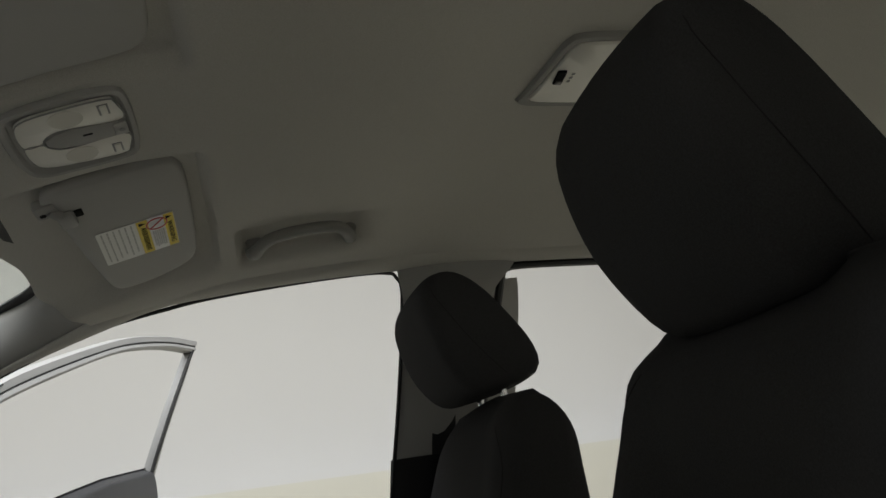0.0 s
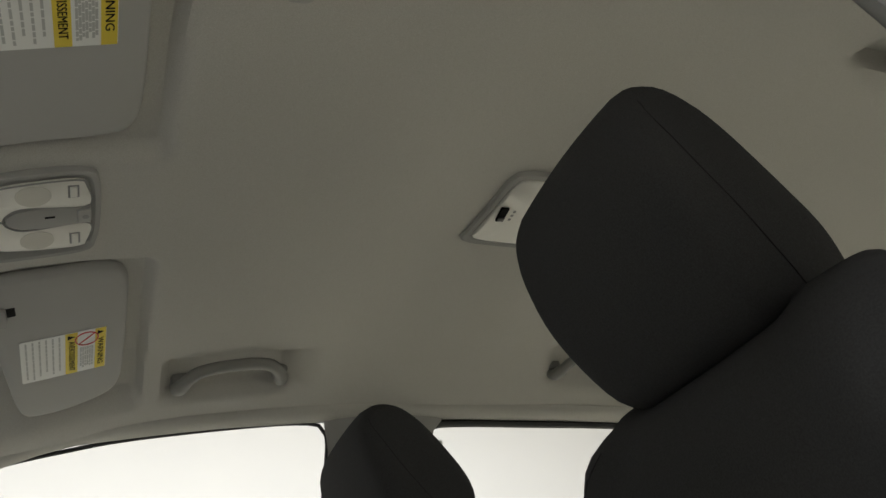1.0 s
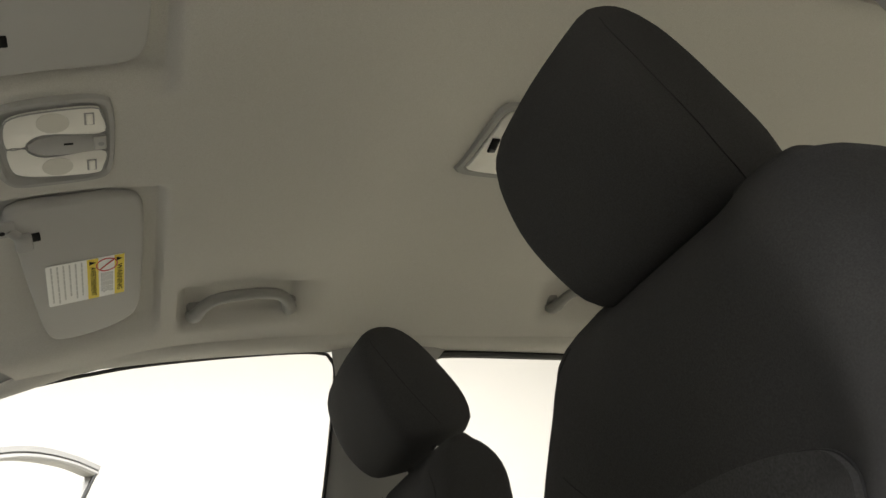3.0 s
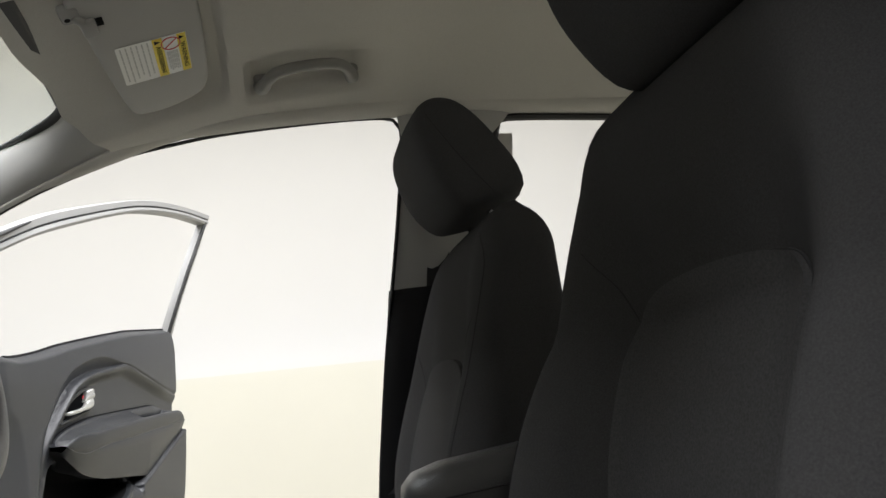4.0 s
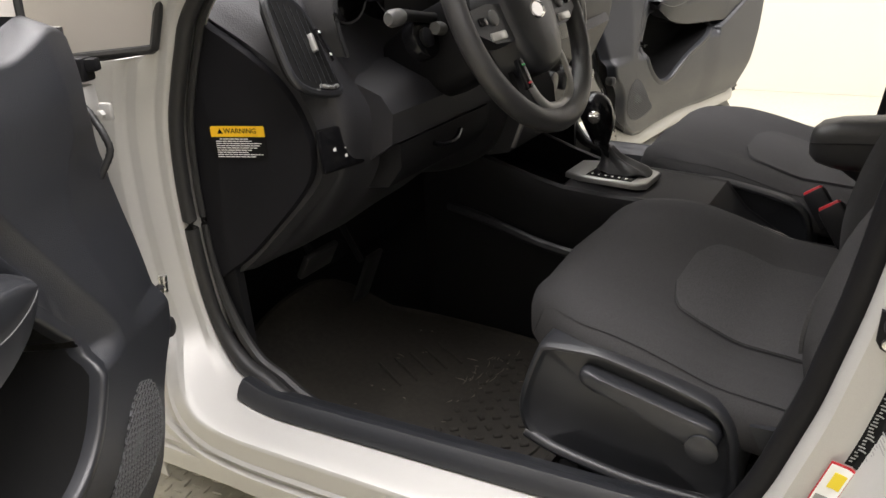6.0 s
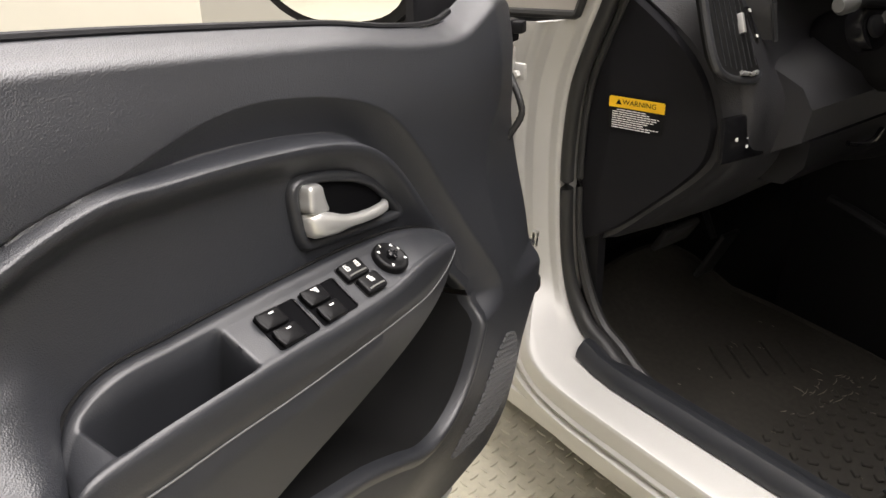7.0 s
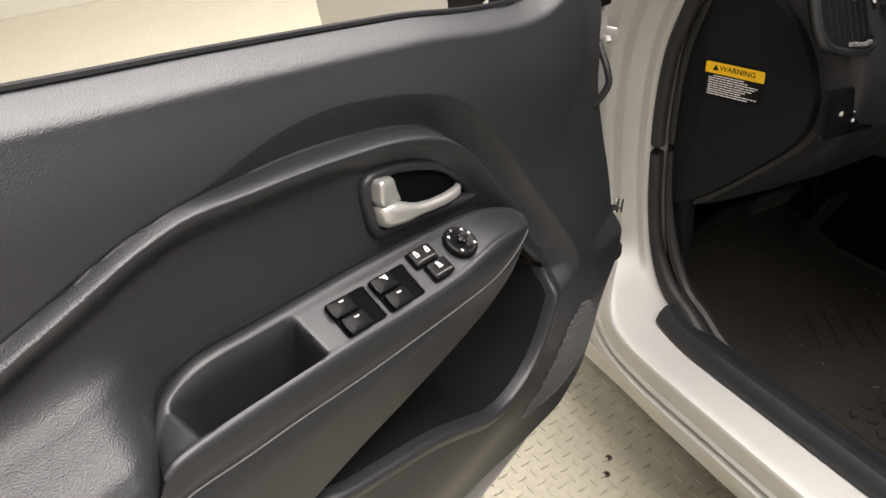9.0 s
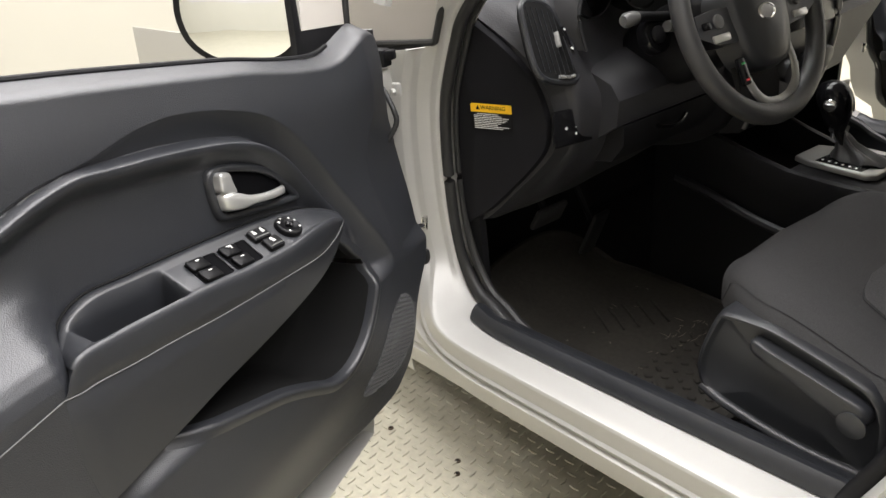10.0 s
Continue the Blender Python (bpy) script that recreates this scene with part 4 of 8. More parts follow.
    if (POCKET[20] + norm[20] * 0.01 - Vector((0.33, 0.61, 0))).length < (POCKET[20] - Vector((0.33, 0.61, 0))).length:
        norm = [-q for q in norm]
    mid = Vector((0.33, 0.61, 0))
    edge_w = [float(q) for q in field([(p + q * 0.006).x for p, q in zip(POCKET, norm)], [(p + q * 0.006).y for p, q in zip(POCKET, norm)])]
    rings = []
    for off, up in ((0.013, 0.0002), (0.010, 0.0016), (0.006, 0.0030), (0.002, 0.0040), (0.0, 0.0036), (-0.002, 0.0018), (-0.0032, -0.002), (-0.0045, -0.012)):
        pts = [p + q * off for p, q in zip(POCKET, norm)]
        wv = field([p.x for p in pts], [p.y for p in pts]) if off > 0.005 else edge_w
        rings.append([P(p.x, p.y, float(w) + up) for p, w in zip(pts, wv)])
    for k, wv in ((0.965, -0.015), (0.95, -0.050), (0.92, -0.078), (0.85, -0.086), (0.4, -0.088), (0.05, -0.088)):
        rings.append([P(*mid.lerp(p, k).to_2d(), wv) for p in POCKET])
    # blacker than the lining: the armrest's shade is put into the pocket's colour
    partw("map_pocket", loft(rings[7:], False, True), BLACK_PRINT, door, "deep plastic map pocket, its inner shade painted black", 60)
    partw("pocket_lip", loft(rings[:8], False, False), PANEL_SMOOTH, door, "smooth rolled lip of the map pocket", 60)
    # armrest with a pull cup
    rings = []
    for k in range(NS + 1):
        a, b, c, d = (line[k] for line in ARM_LINES)
        if side < 0:
            d = Vector((d.x, max(d.y, LAP(d.x if d.x < 0.40 else d.x + 0.80 * (d.x - 0.40)) - 0.004), d.z - 0.006))
        s_ = k / NS * (len(ARM) - 1)
        size = min(1.0, (b - a).length / 0.045)
        ring = [Vector((a.x, a.y + 0.002, a.z - 0.022)), Vector((a.x, a.y, a.z - 0.004))]
        for f, h in ARM_RIM:
            p, n, _ = arm_point(s_, f, h * size)
            m = sstep(0.508, 0.530, p.x) * sstep(0.628, 0.602, p.x) * sstep(0.21, 0.27, f) * sstep(0.925, 0.885, f)
            ring.append(p - n * 0.024 * m - Vector((0.012 * sstep(0.58, 0.53, p.x), 0.066, 0.006)) * m)
        ring += [b + Vector((0, -0.0005, 0.0022 * size)), b.lerp(c, 0.12) + Vector((0, 0, 0.0030 * size)), b.lerp(c, 0.3) + Vector((0, 0, 0.0028 * size)), b.lerp(c, 0.6) + Vector((0, 0, 0.0018 * size)), b.lerp(c, 0.96), c - Vector((0, 0.0004, 0.0022)), c.lerp(d, 0.03), c.lerp(d, 0.25) + Vector((0, 0, 0.001)), c.lerp(d, 0.6) + Vector((0, 0, 0.001)), d, d + Vector((0, 0.003, -0.010)), d + Vector((0, 0.012, -0.075))]
        rings.append([PA(q.x, q.y, q.z) for q in ring])
    if side < 0:
        rings += [[q + U_ * a_ - N_ * b_ for q in rings[NS]] for a_, b_ in ((0.006, 0.004), (0.010, 0.014), (0.010, 0.06))]
    bm = bmesh.new()
    rows = [[bm.verts.new(q) for q in r] for r in rings]
    for r1, r2 in zip(rows, rows[1:]):
        for i in range(len(r1) - 1):
            bm.faces.new((r1[i], r1[i + 1], r2[i + 1], r2[i]))
    arm_ = partw("armrest", bm, PANEL_SMOOTH, door, "black moulded armrest with a deep pull cup", 60)
    # painted shell behind the lining
    outl = [(FRONT(0.35 + 0.6 * i / 12) - 0.004, 0.35 + 0.6 * i / 12) for i in range(13)] + [(u, BELT(u) - 0.004) for u in [0.1 + 0.85 * i / 12 for i in range(13)]] + \
           [(REAR(1.0 - 0.65 * i / 10) + 0.018, 1.0 - 0.65 * i / 10) for i in range(11)] + [(0.9 - 0.75 * i / 10, 0.268 + 0.02 * (i / 10) ** 4) for i in range(11)]
    bm = bmesh.new()
    front_, back_ = [bm.verts.new(P(u, z, -0.028)) for u, z in outl], [bm.verts.new(P(u, z - (0.045 if z > BELT(u) - 0.02 and u > 0.08 else 0), -0.115 - 0.02 * math.sin(math.pi * max(0, min(1, (z - 0.25) / 0.8))))) for u, z in outl]
    for i in range(len(outl)):
        j = (i + 1) % len(outl)
        bm.faces.new((front_[i], front_[j], back_[j], back_[i]))
    bm.faces.new(back_[::-1])
    partw("shell", bm, PAINT, door, "silver painted steel door shell")
    # black rubber seal round the shell
    seal = [P(FRONT(z) + 0.002, z, -0.034) for z in [0.95 - 0.6 * i / 20 for i in range(21)]] + [P(u, LOWER(u) - 0.008, -0.034) for u in [0.1 + 0.8 * i / 12 for i in range(13)]] + [P(REAR(z) + 0.008, z, -0.034) for z in [0.42 + 0.62 * i / 12 for i in range(13)]]
    partw("door_seal", tube(cr(seal, 110), 0.0095, 8), RUBBER, door, "black rubber seal round the door edge")
    # belt moulding
    partw("belt_seal", tube([P(u, BELT(u) - 0.001, -0.034) for u in [0.085 + 0.875 * i / 40 for i in range(41)]], 0.0036, 8), DARK, door, "black rubber window belt seal")
    # window frame
    fr = cr([P(*q) for q in ((-0.085, 0.98, -0.03), (-0.105, 1.09, 0.0), (-0.085, 1.165, 0.02), (0.025, 1.228, 0.04), (0.19, 1.305, 0.06), (0.41, 1.375, 0.075), (0.72, 1.440, 0.09), (1.03, 1.478, 0.10))], 50)
    post = cr([P(*q) for q in ((1.015, 1.470, 0.098), (0.975, 1.38, 0.075), (0.93, 1.26, 0.04), (0.905, 1.16, 0.01), (0.90, 1.06, -0.02))], 20)
    if side > 0:
        frame_ = partw("window_frame", join(tube(fr, 0.024, 12, 0.62), tube(post, 0.019, 10, 0.8)), PAINT, door, "silver painted window frame")
        partw("frame_seal", join(tube([p + N_ * 0.012 + Vector((0, 0, 0.014)) for p in fr], 0.0036, 8), tube([p + N_ * 0.009 - U_ * 0.016 for p in post], 0.0055, 8)), RUBBER, frame_)
    else:
        # a folded band: dark outer flange, a groove, then a paler inner channel
        def band(line, stations):
            """Skin a section of (share from outer to inner edge, depth) along pairs of edges."""
            return sheet([[o.lerp(i, f) + N_ * d for f, d in stations] for o, i in line], 0.004)
        raw = lambda q: O_ + U_ * q[0] + N_ * q[2] + Vector((0, 0, q[1]))
        outer = cr([raw(q) for q in ((-0.118, 0.96, -0.04), (-0.126, 1.02, -0.02), (-0.128, 1.084, 0.0), (-0.118, 1.150, 0.014), (-0.088, 1.190, 0.025), (-0.032, 1.226, 0.035), (0.122, 1.304, 0.055), (0.41, 1.408, 0.075), (0.61, 1.466, 0.085), (0.85, 1.510, 0.093), (1.078, 1.536, 0.10))], 70)
        inner = cr([raw(q) for q in ((-0.066, 0.95, -0.04), (-0.072, 0.995, -0.02), (-0.077, 1.074, 0.0), (-0.068, 1.130, 0.012), (-0.046, 1.166, 0.023), (0.0, 1.198, 0.035), (0.118, 1.257, 0.055), (0.407, 1.367, 0.075), (0.59, 1.420, 0.085), (0.82, 1.464, 0.093), (1.035, 1.487, 0.10))], 70)
        edges = list(zip(outer, inner))
        # the frame's shaded side comes from its darker base colour
        frame_ = partw("window_frame", band(edges, ((0.0, -0.030), (0.02, -0.006), (0.08, 0.0), (0.46, 0.002), (0.50, -0.010), (0.56, -0.010), (0.60, 0.003), (0.80, 0.006), (0.96, 0.002), (1.0, -0.004), (1.0, -0.030))), FRAME_SHADED, door, "silver window frame, painted darker as its shaded side")
        partw("frame_seal", tube([o.lerp(i, 0.53) - N_ * 0.004 for o, i in edges], 0.0042, 8), RUBBER, frame_, "black rubber in the frame's groove")
        partw("frame_seal", tube([o.lerp(i, 0.12) + N_ * 0.002 for o, i in edges[:20]], [0.0085] * 10 + [0.0085 - 0.0007 * q for q in range(10)], 8), RUBBER, frame_)
        p_out = cr([raw(q) for q in ((1.064, 1.520, 0.098), (1.040, 1.42, 0.075), (1.012, 1.32, 0.048), (0.992, 1.20, 0.012), (0.985, 1.09, -0.02))], 24)
        p_in = cr([raw(q) for q in ((1.018, 1.490, 0.098), (0.995, 1.41, 0.075), (0.966, 1.31, 0.048), (0.945, 1.19, 0.012), (0.938, 1.09, -0.02))], 24)
        partw("rear_post", band(list(zip(p_out, p_in)), ((0.0, -0.025), (0.03, -0.003), (0.10, 0.0), (0.55, 0.002), (0.70, 0.0), (0.96, 0.0), (1.0, -0.003), (1.0, -0.025))), FRAME_SHADED, frame_, "rear post of the frame, painted in the same shaded silver")
        partw("frame_seal", tube([o.lerp(i, 0.90) + N_ * 0.003 for o, i in zip(p_out, p_in)], 0.0065, 8), RUBBER, frame_)
        low = [[P(u, z, w) for z, w in ((LOWER(u) + 0.012, -0.020), (LOWER(u) - 0.006, -0.014), (LOWER(u) - 0.030, -0.014), (LOWER(u) - 0.042, -0.020), (LOWER(u) - 0.058, -0.060))] for u in [0.07 + 0.77 * i / 30 for i in range(31)]]
        partw("lower_flange", sheet(low, 0.003), PAINT, door, "silver painted lower edge of the door")
    # speaker grille: a dark backing with a raised lattice of staggered slots
    g = [(0.090, 0.553), (0.064, 0.531), (0.055, 0.476), (0.068, 0.440), (0.107, 0.412), (0.158, 0.408), (0.216, 0.424), (0.214, 0.444), (0.174, 0.479), (0.137, 0.525), (0.112, 0.547)]
    loop_ = cr([(u, z, 0) for u, z in g], 60, True)
    cen = Vector((0.115, 0.485, 0))
    bm = bmesh.new()
    rings = []
    for k, up in ((0.95, -0.001), (0.945, 0.0003), (0.7, 0.0003), (0.35, 0.0003)):
        pts = [cen.lerp(p, k) for p in loop_]
        wv = field([p.x for p in pts], [p.y for p in pts])
        rings.append([bm.verts.new(P(p.x, p.y, float(w) + up)) for p, w in zip(pts, wv)])
    for r1, r2 in zip(rings, rings[1:]):
        for i in range(60):
            bm.faces.new((r1[i], r1[(i + 1) % 60], r2[(i + 1) % 60], r2[i]))
    bm.faces.new(rings[-1])
    grille = partw("speaker_grille", bm, BLACK_PRINT, door, "perforated black speaker grille", 50)
    bm = bmesh.new()
    ct, st = math.cos(radians(28)), math.sin(radians(28))
    du_, dz_ = 0.0098, 0.0060
    rim_ = [cen.lerp(p, 0.99) for p in loop_]
    for j in range(-24, 25):
        for i in range(-16, 17):
            lu, lz = (i + 0.5 * (j % 2)) * du_, j * dz_
            cu, cz = 0.115 + lu * ct + lz * st, 0.485 - lu * st + lz * ct
            corner = [(lu + du_ * p, lz + dz_ * q) for p, q in ((-0.5, -0.5), (0.5, -0.5), (0.5, 0.5), (-0.5, 0.5))]
            corner = [(0.115 + p * ct + q * st, 0.485 - p * st + q * ct) for p, q in corner]
            ins = within(np.array([p for p, _ in corner] + [cu]), np.array([q for _, q in corner] + [cz]), rim_)
            if not ins[-1]:
                continue
            if not all(ins):
                # cells on the rim are cut along it
                for n_c in range(4):
                    ks = np.linspace(1.0, 0.80, 21)
                    pu, pz = cen.x + (corner[n_c][0] - cen.x) * ks, cen.y + (corner[n_c][1] - cen.y) * ks
                    at_ = int(np.argmax(within(pu, pz, rim_)))
                    corner[n_c] = (float(pu[at_]), float(pz[at_]))
                cu, cz = sum(p for p, _ in corner) / 4, sum(q for _, q in corner) / 4
            w0 = door_depth(cu, cz)
            o_ = [bm.verts.new(P(p, q, w0 + 0.0018)) for p, q in corner]
            i_ = [bm.verts.new(P(cu + (p - cu) * 0.74, cz + (q - cz) * 0.62, w0 + 0.0016)) for p, q in corner]
            l_ = [bm.verts.new(P(cu + (p - cu) * 0.73, cz + (q - cz) * 0.60, w0 + 0.0002)) for p, q in corner]
            for k in range(4):
                bm.faces.new((o_[k], o_[(k + 1) % 4], i_[(k + 1) % 4], i_[k]))
                bm.faces.new((i_[k], i_[(k + 1) % 4], l_[(k + 1) % 4], l_[k]))
    partw("grille_mesh", bm, MESH_GREY, grille, "dark grey slotted speaker mesh")
    # inside handle: a flat ring round a deep bowl, a one-piece base and pull bar, and the lock lever
    def ring_at(inset, w):
        return [P(p.x + q.x * inset, p.y + q.y * inset, w) for p, q in zip(bez, bez_in)]
    partw("handle_bezel", loft([ring_at(*q) for q in ((-0.0012, -0.012), (-0.0008, -0.0045), (0.0, -0.0022), (0.0016, 0.0002), (0.0035, 0.0012), (0.0065, 0.0012), (0.0085, 0.0), (0.0098, -0.0030), (0.0104, -0.010))], True, False), PANEL_SMOOTH, door, "black rounded bezel round the inside handle", 70)
    cc = sum(bez, Vector()) / 90
    # the bowl's depth is helped by a painted-in shade colour
    partw("handle_bowl", loft([ring_at(0.0100, -0.006), ring_at(0.0110, -0.020), ring_at(0.013, -0.034)] + [[P(cc.x + (p.x + q.x * 0.013 - cc.x) * k, cc.y + (p.y + q.y * 0.013 - cc.y) * k, wv) for p, q in zip(bez, bez_in)] for k, wv in ((0.9, -0.040), (0.5, -0.042), (0.05, -0.042))], True, True), SHADE_BLACK, door, "bowl behind the handle, its shade painted black", 70)
    rings = []
    for u, zc, hz, wc, hw in ((0.3955, 0.8405, 0.0040, -0.003, 0.003), (0.3945, 0.8400, 0.0098, 0.000, 0.008), (0.390, 0.8385, 0.0118, 0.002, 0.010), (0.380, 0.8355, 0.0120, 0.003, 0.010), (0.370, 0.8320, 0.0112, 0.004, 0.009), (0.361, 0.8288, 0.0094, 0.005, 0.008),
                              (0.353, 0.8262, 0.0070, 0.006, 0.0065), (0.344, 0.8238, 0.0056, 0.007, 0.0058), (0.330, 0.8205, 0.0052, 0.0085, 0.0052), (0.313, 0.8172, 0.0052, 0.0085, 0.005), (0.298, 0.8148, 0.0052, 0.007, 0.005), (0.287, 0.8130, 0.0050, 0.004, 0.0046), (0.281, 0.8120, 0.0042, 0.000, 0.004), (0.278, 0.8112, 0.0022, -0.004, 0.003)):
        rings.append([P(u, zc + hz * (abs(math.sin(q)) ** 0.75) * (1 if math.sin(q) >= 0 else -1), wc + hw * (abs(math.cos(q)) ** 0.75) * (1 if math.cos(q) >= 0 else -1)) for q in [2 * math.pi * k / 24 for k in range(24)]])
    partw("pull_handle", loft(rings), SILVER, door, "satin silver pull handle", 70)
    blk = cr([(u, z, 0) for u, z in ((0.3955, 0.8535), (0.394, 0.866), (0.3915, 0.8745), (0.383, 0.873), (0.371, 0.868), (0.3685, 0.858), (0.365, 0.8475), (0.3625, 0.8405), (0.370, 0.8425), (0.385, 0.848))], 40, True)
    bc = sum(blk, Vector()) / 40
    partw("lock_lever", loft([[P(bc.x + (p.x - bc.x) * k, bc.y + (p.y - bc.y) * k, wv + 0.30 * (p.x - bc.x) * k) for p in blk] for k, wv in ((1.0, -0.020), (1.0, 0.003), (0.97, 0.0058), (0.90, 0.0074), (0.55, 0.0080), (0.08, 0.0082))]), SILVER, door, "satin silver lock lever", 60)
    partw("lock_mark", loft([[P(u, z, wv) for u, z in [(0.3630, 0.850), (0.3665, 0.850), (0.3680, 0.858), (0.3650, 0.857)]] for wv in (-0.02, -0.004)]), RED, door, "red unlocked mark")
    # switch plate details
    def on_arm(u_at, f, lift=0.0):
        s_ = min((k / 40 for k in range(40, 480)), key=lambda q: abs(arm_point(q, f)[0].x - u_at))
        p, n, al = arm_point(s_, f, lift + 0.0012)
        n3 = (U_ * n.x + N_ * n.z + Vector((0, 0, n.y))).normalized()
        x3 = (U_ * al.x + N_ * al.z + Vector((0, 0, al.y))).normalized()
        y3 = n3.cross(x3)
        if y3.z < 0:
            y3 = -y3
        o = P(p.x, p.y, p.z)
        return Matrix(((x3.x, y3.x, n3.x, o.x), (x3.y, y3.y, n3.y, o.y), (x3.z, y3.z, n3.z, o.z), (0, 0, 0, 1)))
    if side > 0:
        mk = on_arm(0.319, 0.52)
        ring_k = lambda r, h: [mk @ Vector((r * math.cos(q), r * math.sin(q), h)) for q in [2 * math.pi * i / 40 for i in range(40)]]
        knob = partw("mirror_control", loft([ring_k(*q) for q in ((0.0180, -0.002), (0.0180, 0.0045), (0.0172, 0.0062), (0.0158, 0.0068), (0.0128, 0.0068), (0.0120, 0.0060), (0.0040, 0.0052), (0.0005, 0.0052))]), SWITCH_BLACK, arm_, "round black mirror adjuster", 50)
        for ang in (42, 138, 222, 318):
            c, s_ = math.cos(radians(ang)), math.sin(radians(ang))
            partw("arrow_mark", plate([(0.0138 * c + 0.0021 * math.cos(radians(ang + q)), 0.0138 * s_ + 0.0021 * math.sin(radians(ang + q))) for q in (0, 125, 235)], 0.0004, mk @ Matrix.Translation((0, 0, 0.0069))), WHITE_PRINT, knob)
        for word, px, py in (("L", 0.0020, 0.0140), ("R", -0.0138, 0.0020)):
            writing("mark", word, 0.0046, mk @ Matrix.Translation((px, py, 0.0070)), WHITE_PRINT, knob)
        partw("rotary_knob", join(rbox(0.0125, 0.0045, 0.006, 0.0012, mk @ Matrix.Translation((0, 0, 0.0075))), rbox(0.0045, 0.0110, 0.0045, 0.0012, mk @ Matrix.Translation((0, 0, 0.0075)))), GLOSS_BLACK, knob)

        def keycap(mk, hx, hy, up_):
            """A pillow-shaped key, its rear edge rolled up as a finger lip."""
            outl_ = rrect(2 * hx, 2 * hy, min(hx, hy) * 0.30, 4)
            rows_ = []
            for k, h in ((1.0, -0.004), (1.0, 0.0022), (0.975, 0.0036), (0.93, 0.0043), (0.80, 0.0046), (0.4, 0.0046), (0.05, 0.0046)):
                rows_.append([mk @ Vector((x * k, y * k, h + up_ * sstep(0.2 * hx, -hx, x * k) * (1 if h > 0 else 0))) for x, y in outl_])
            return loft(rows_)

        for name, ss, f, hx, hy in (("lock_switch", 0.3665, 0.385, 0.0150, 0.0088), ("window_lock_switch", 0.3615, 0.70, 0.0135, 0.0092)):
            mk = on_arm(ss, f, 0.0006)
            partw("switch_gap", plate(rrect(2 * hx + 0.0028, 2 * hy + 0.0028, 0.004), 0.0005, on_arm(ss, f, -0.0002)), BLACK_PRINT, arm_)
            sw = partw(name, keycap(mk, hx, hy, 0.0), SWITCH_BLACK, arm_, "gloss black rocker switch", 50)
            partw("ridge", tube([mk @ Vector((hx * q, -hy * 0.62 + 0.0008 * math.cos(q * 1.4), 0.0046)) for q in (-0.78, -0.4, 0, 0.4, 0.78)], 0.0009, 6), SATIN_GREY, sw, "pale ridge along the switch")
            for dx in ((-0.0072, 0.0072) if name == "lock_switch" else (0.0,)):
                sh = 0.0 if dx < 0 else 0.0008
                bits = [rbox(0.0046, 0.0008, 0.0003, 0, mk @ Matrix.Translation((dx, 0.0006 + q, 0.0047))) for q in (-0.0003, 0.0031)] + [rbox(0.0008, 0.0036, 0.0003, 0, mk @ Matrix.Translation((dx + q, 0.0020, 0.0047))) for q in (-0.0020, 0.0020)]
                bits += [rbox(0.0010, 0.0010, 0.0003, 0, mk @ Matrix.Translation((dx, 0.0020, 0.0047))), rbox(0.0030, 0.0007, 0.0003, 0, mk @ Matrix.Translation((dx + sh, 0.0062, 0.0047)))] + [rbox(0.0007, 0.0024, 0.0003, 0, mk @ Matrix.Translation((dx + sh + q, 0.0050, 0.0047))) for q in (-0.0013, 0.0013)]
                if name != "lock_switch":
                    bits.append(rbox(0.0085, 0.0008, 0.0003, 0, mk @ Matrix.Translation((0, 0.0030, 0.0048)) @ Matrix.Rotation(radians(40), 4, "Z")))
                partw("icon", join(*bits), WHITE_PRINT, sw)
        for ss, sa, sb in ((0.4130, 0.4215, 0.4195), (0.4625, 0.4715, 0.4700)):
            wm = on_arm(ss, 0.605)
            # the well: a rim flush with the plate, steep sides and a floor below
            well = rrect(0.0460, 0.0345, 0.003, 4)
            # matt black stands in for the shade on the well's floor
            partw("switch_well", loft([[wm @ Vector((x * k, y * k, h)) for x, y in well] for k, h in ((1.0, 0.0), (1.0, 0.0009), (0.97, 0.0010), (0.955, 0.0004), (0.5, 0.0004), (0.05, 0.0004))]), SHADE_BLACK, arm_, "black switch well, its recess shade painted in", 40)
            partw("well_wall", rbox(0.0016, 0.031, 0.0022, 0.0007, wm @ Matrix.Translation((-0.0215, 0, 0.0012))), GLOSS_BLACK, arm_)
            for s1, f, auto in ((sa, 0.455, ss < 0.43), (sb, 0.755, False)):
                mk = on_arm(s1, f, 0.0008)
                sw = partw("window_switch", keycap(mk, 0.0130, 0.0080, -0.0016), SWITCH_BLACK, arm_, "gloss black window switch", 50)
                partw("lip", tube([mk @ Vector((0.0126 - 0.0010 * (q / 0.0072) ** 2, q, 0.0038)) for q in (-0.0072, -0.0036, 0, 0.0036, 0.0072)], [0.0016, 0.0020, 0.0021, 0.0020, 0.0016], 8, 0.8), SWITCH_BLACK, sw, "rolled finger lip")
                if auto:
                    bits = [rbox(0.0062, 0.0010, 0.0003, 0, mk @ Matrix.Translation((-0.001, 0.0015 + q, 0.0041))) for q in (0.0, 0.0018, 0.0036)] + [rbox(0.0010, 0.0050, 0.0003, 0, mk @ Matrix.Translation((-0.001 + q, 0.0033, 0.0041))) for q in (-0.0030, 0.0030)]
                    partw("icon", join(*bits), WHITE_PRINT, sw)
                else:
                    partw("icon", rbox(0.0052, 0.0013, 0.0006, 0, mk @ Matrix.Translation((-0.001, 0.0038, 0.0040))), WHITE_PRINT, sw)
    # seam lines of the armrest; the pale tubes paint the panel gap's bright edge
    if side > 0:
        tail = [(0.676 + 0.26 * i / 20, 0.777 - 0.03 * (i / 20)) for i in range(21)]
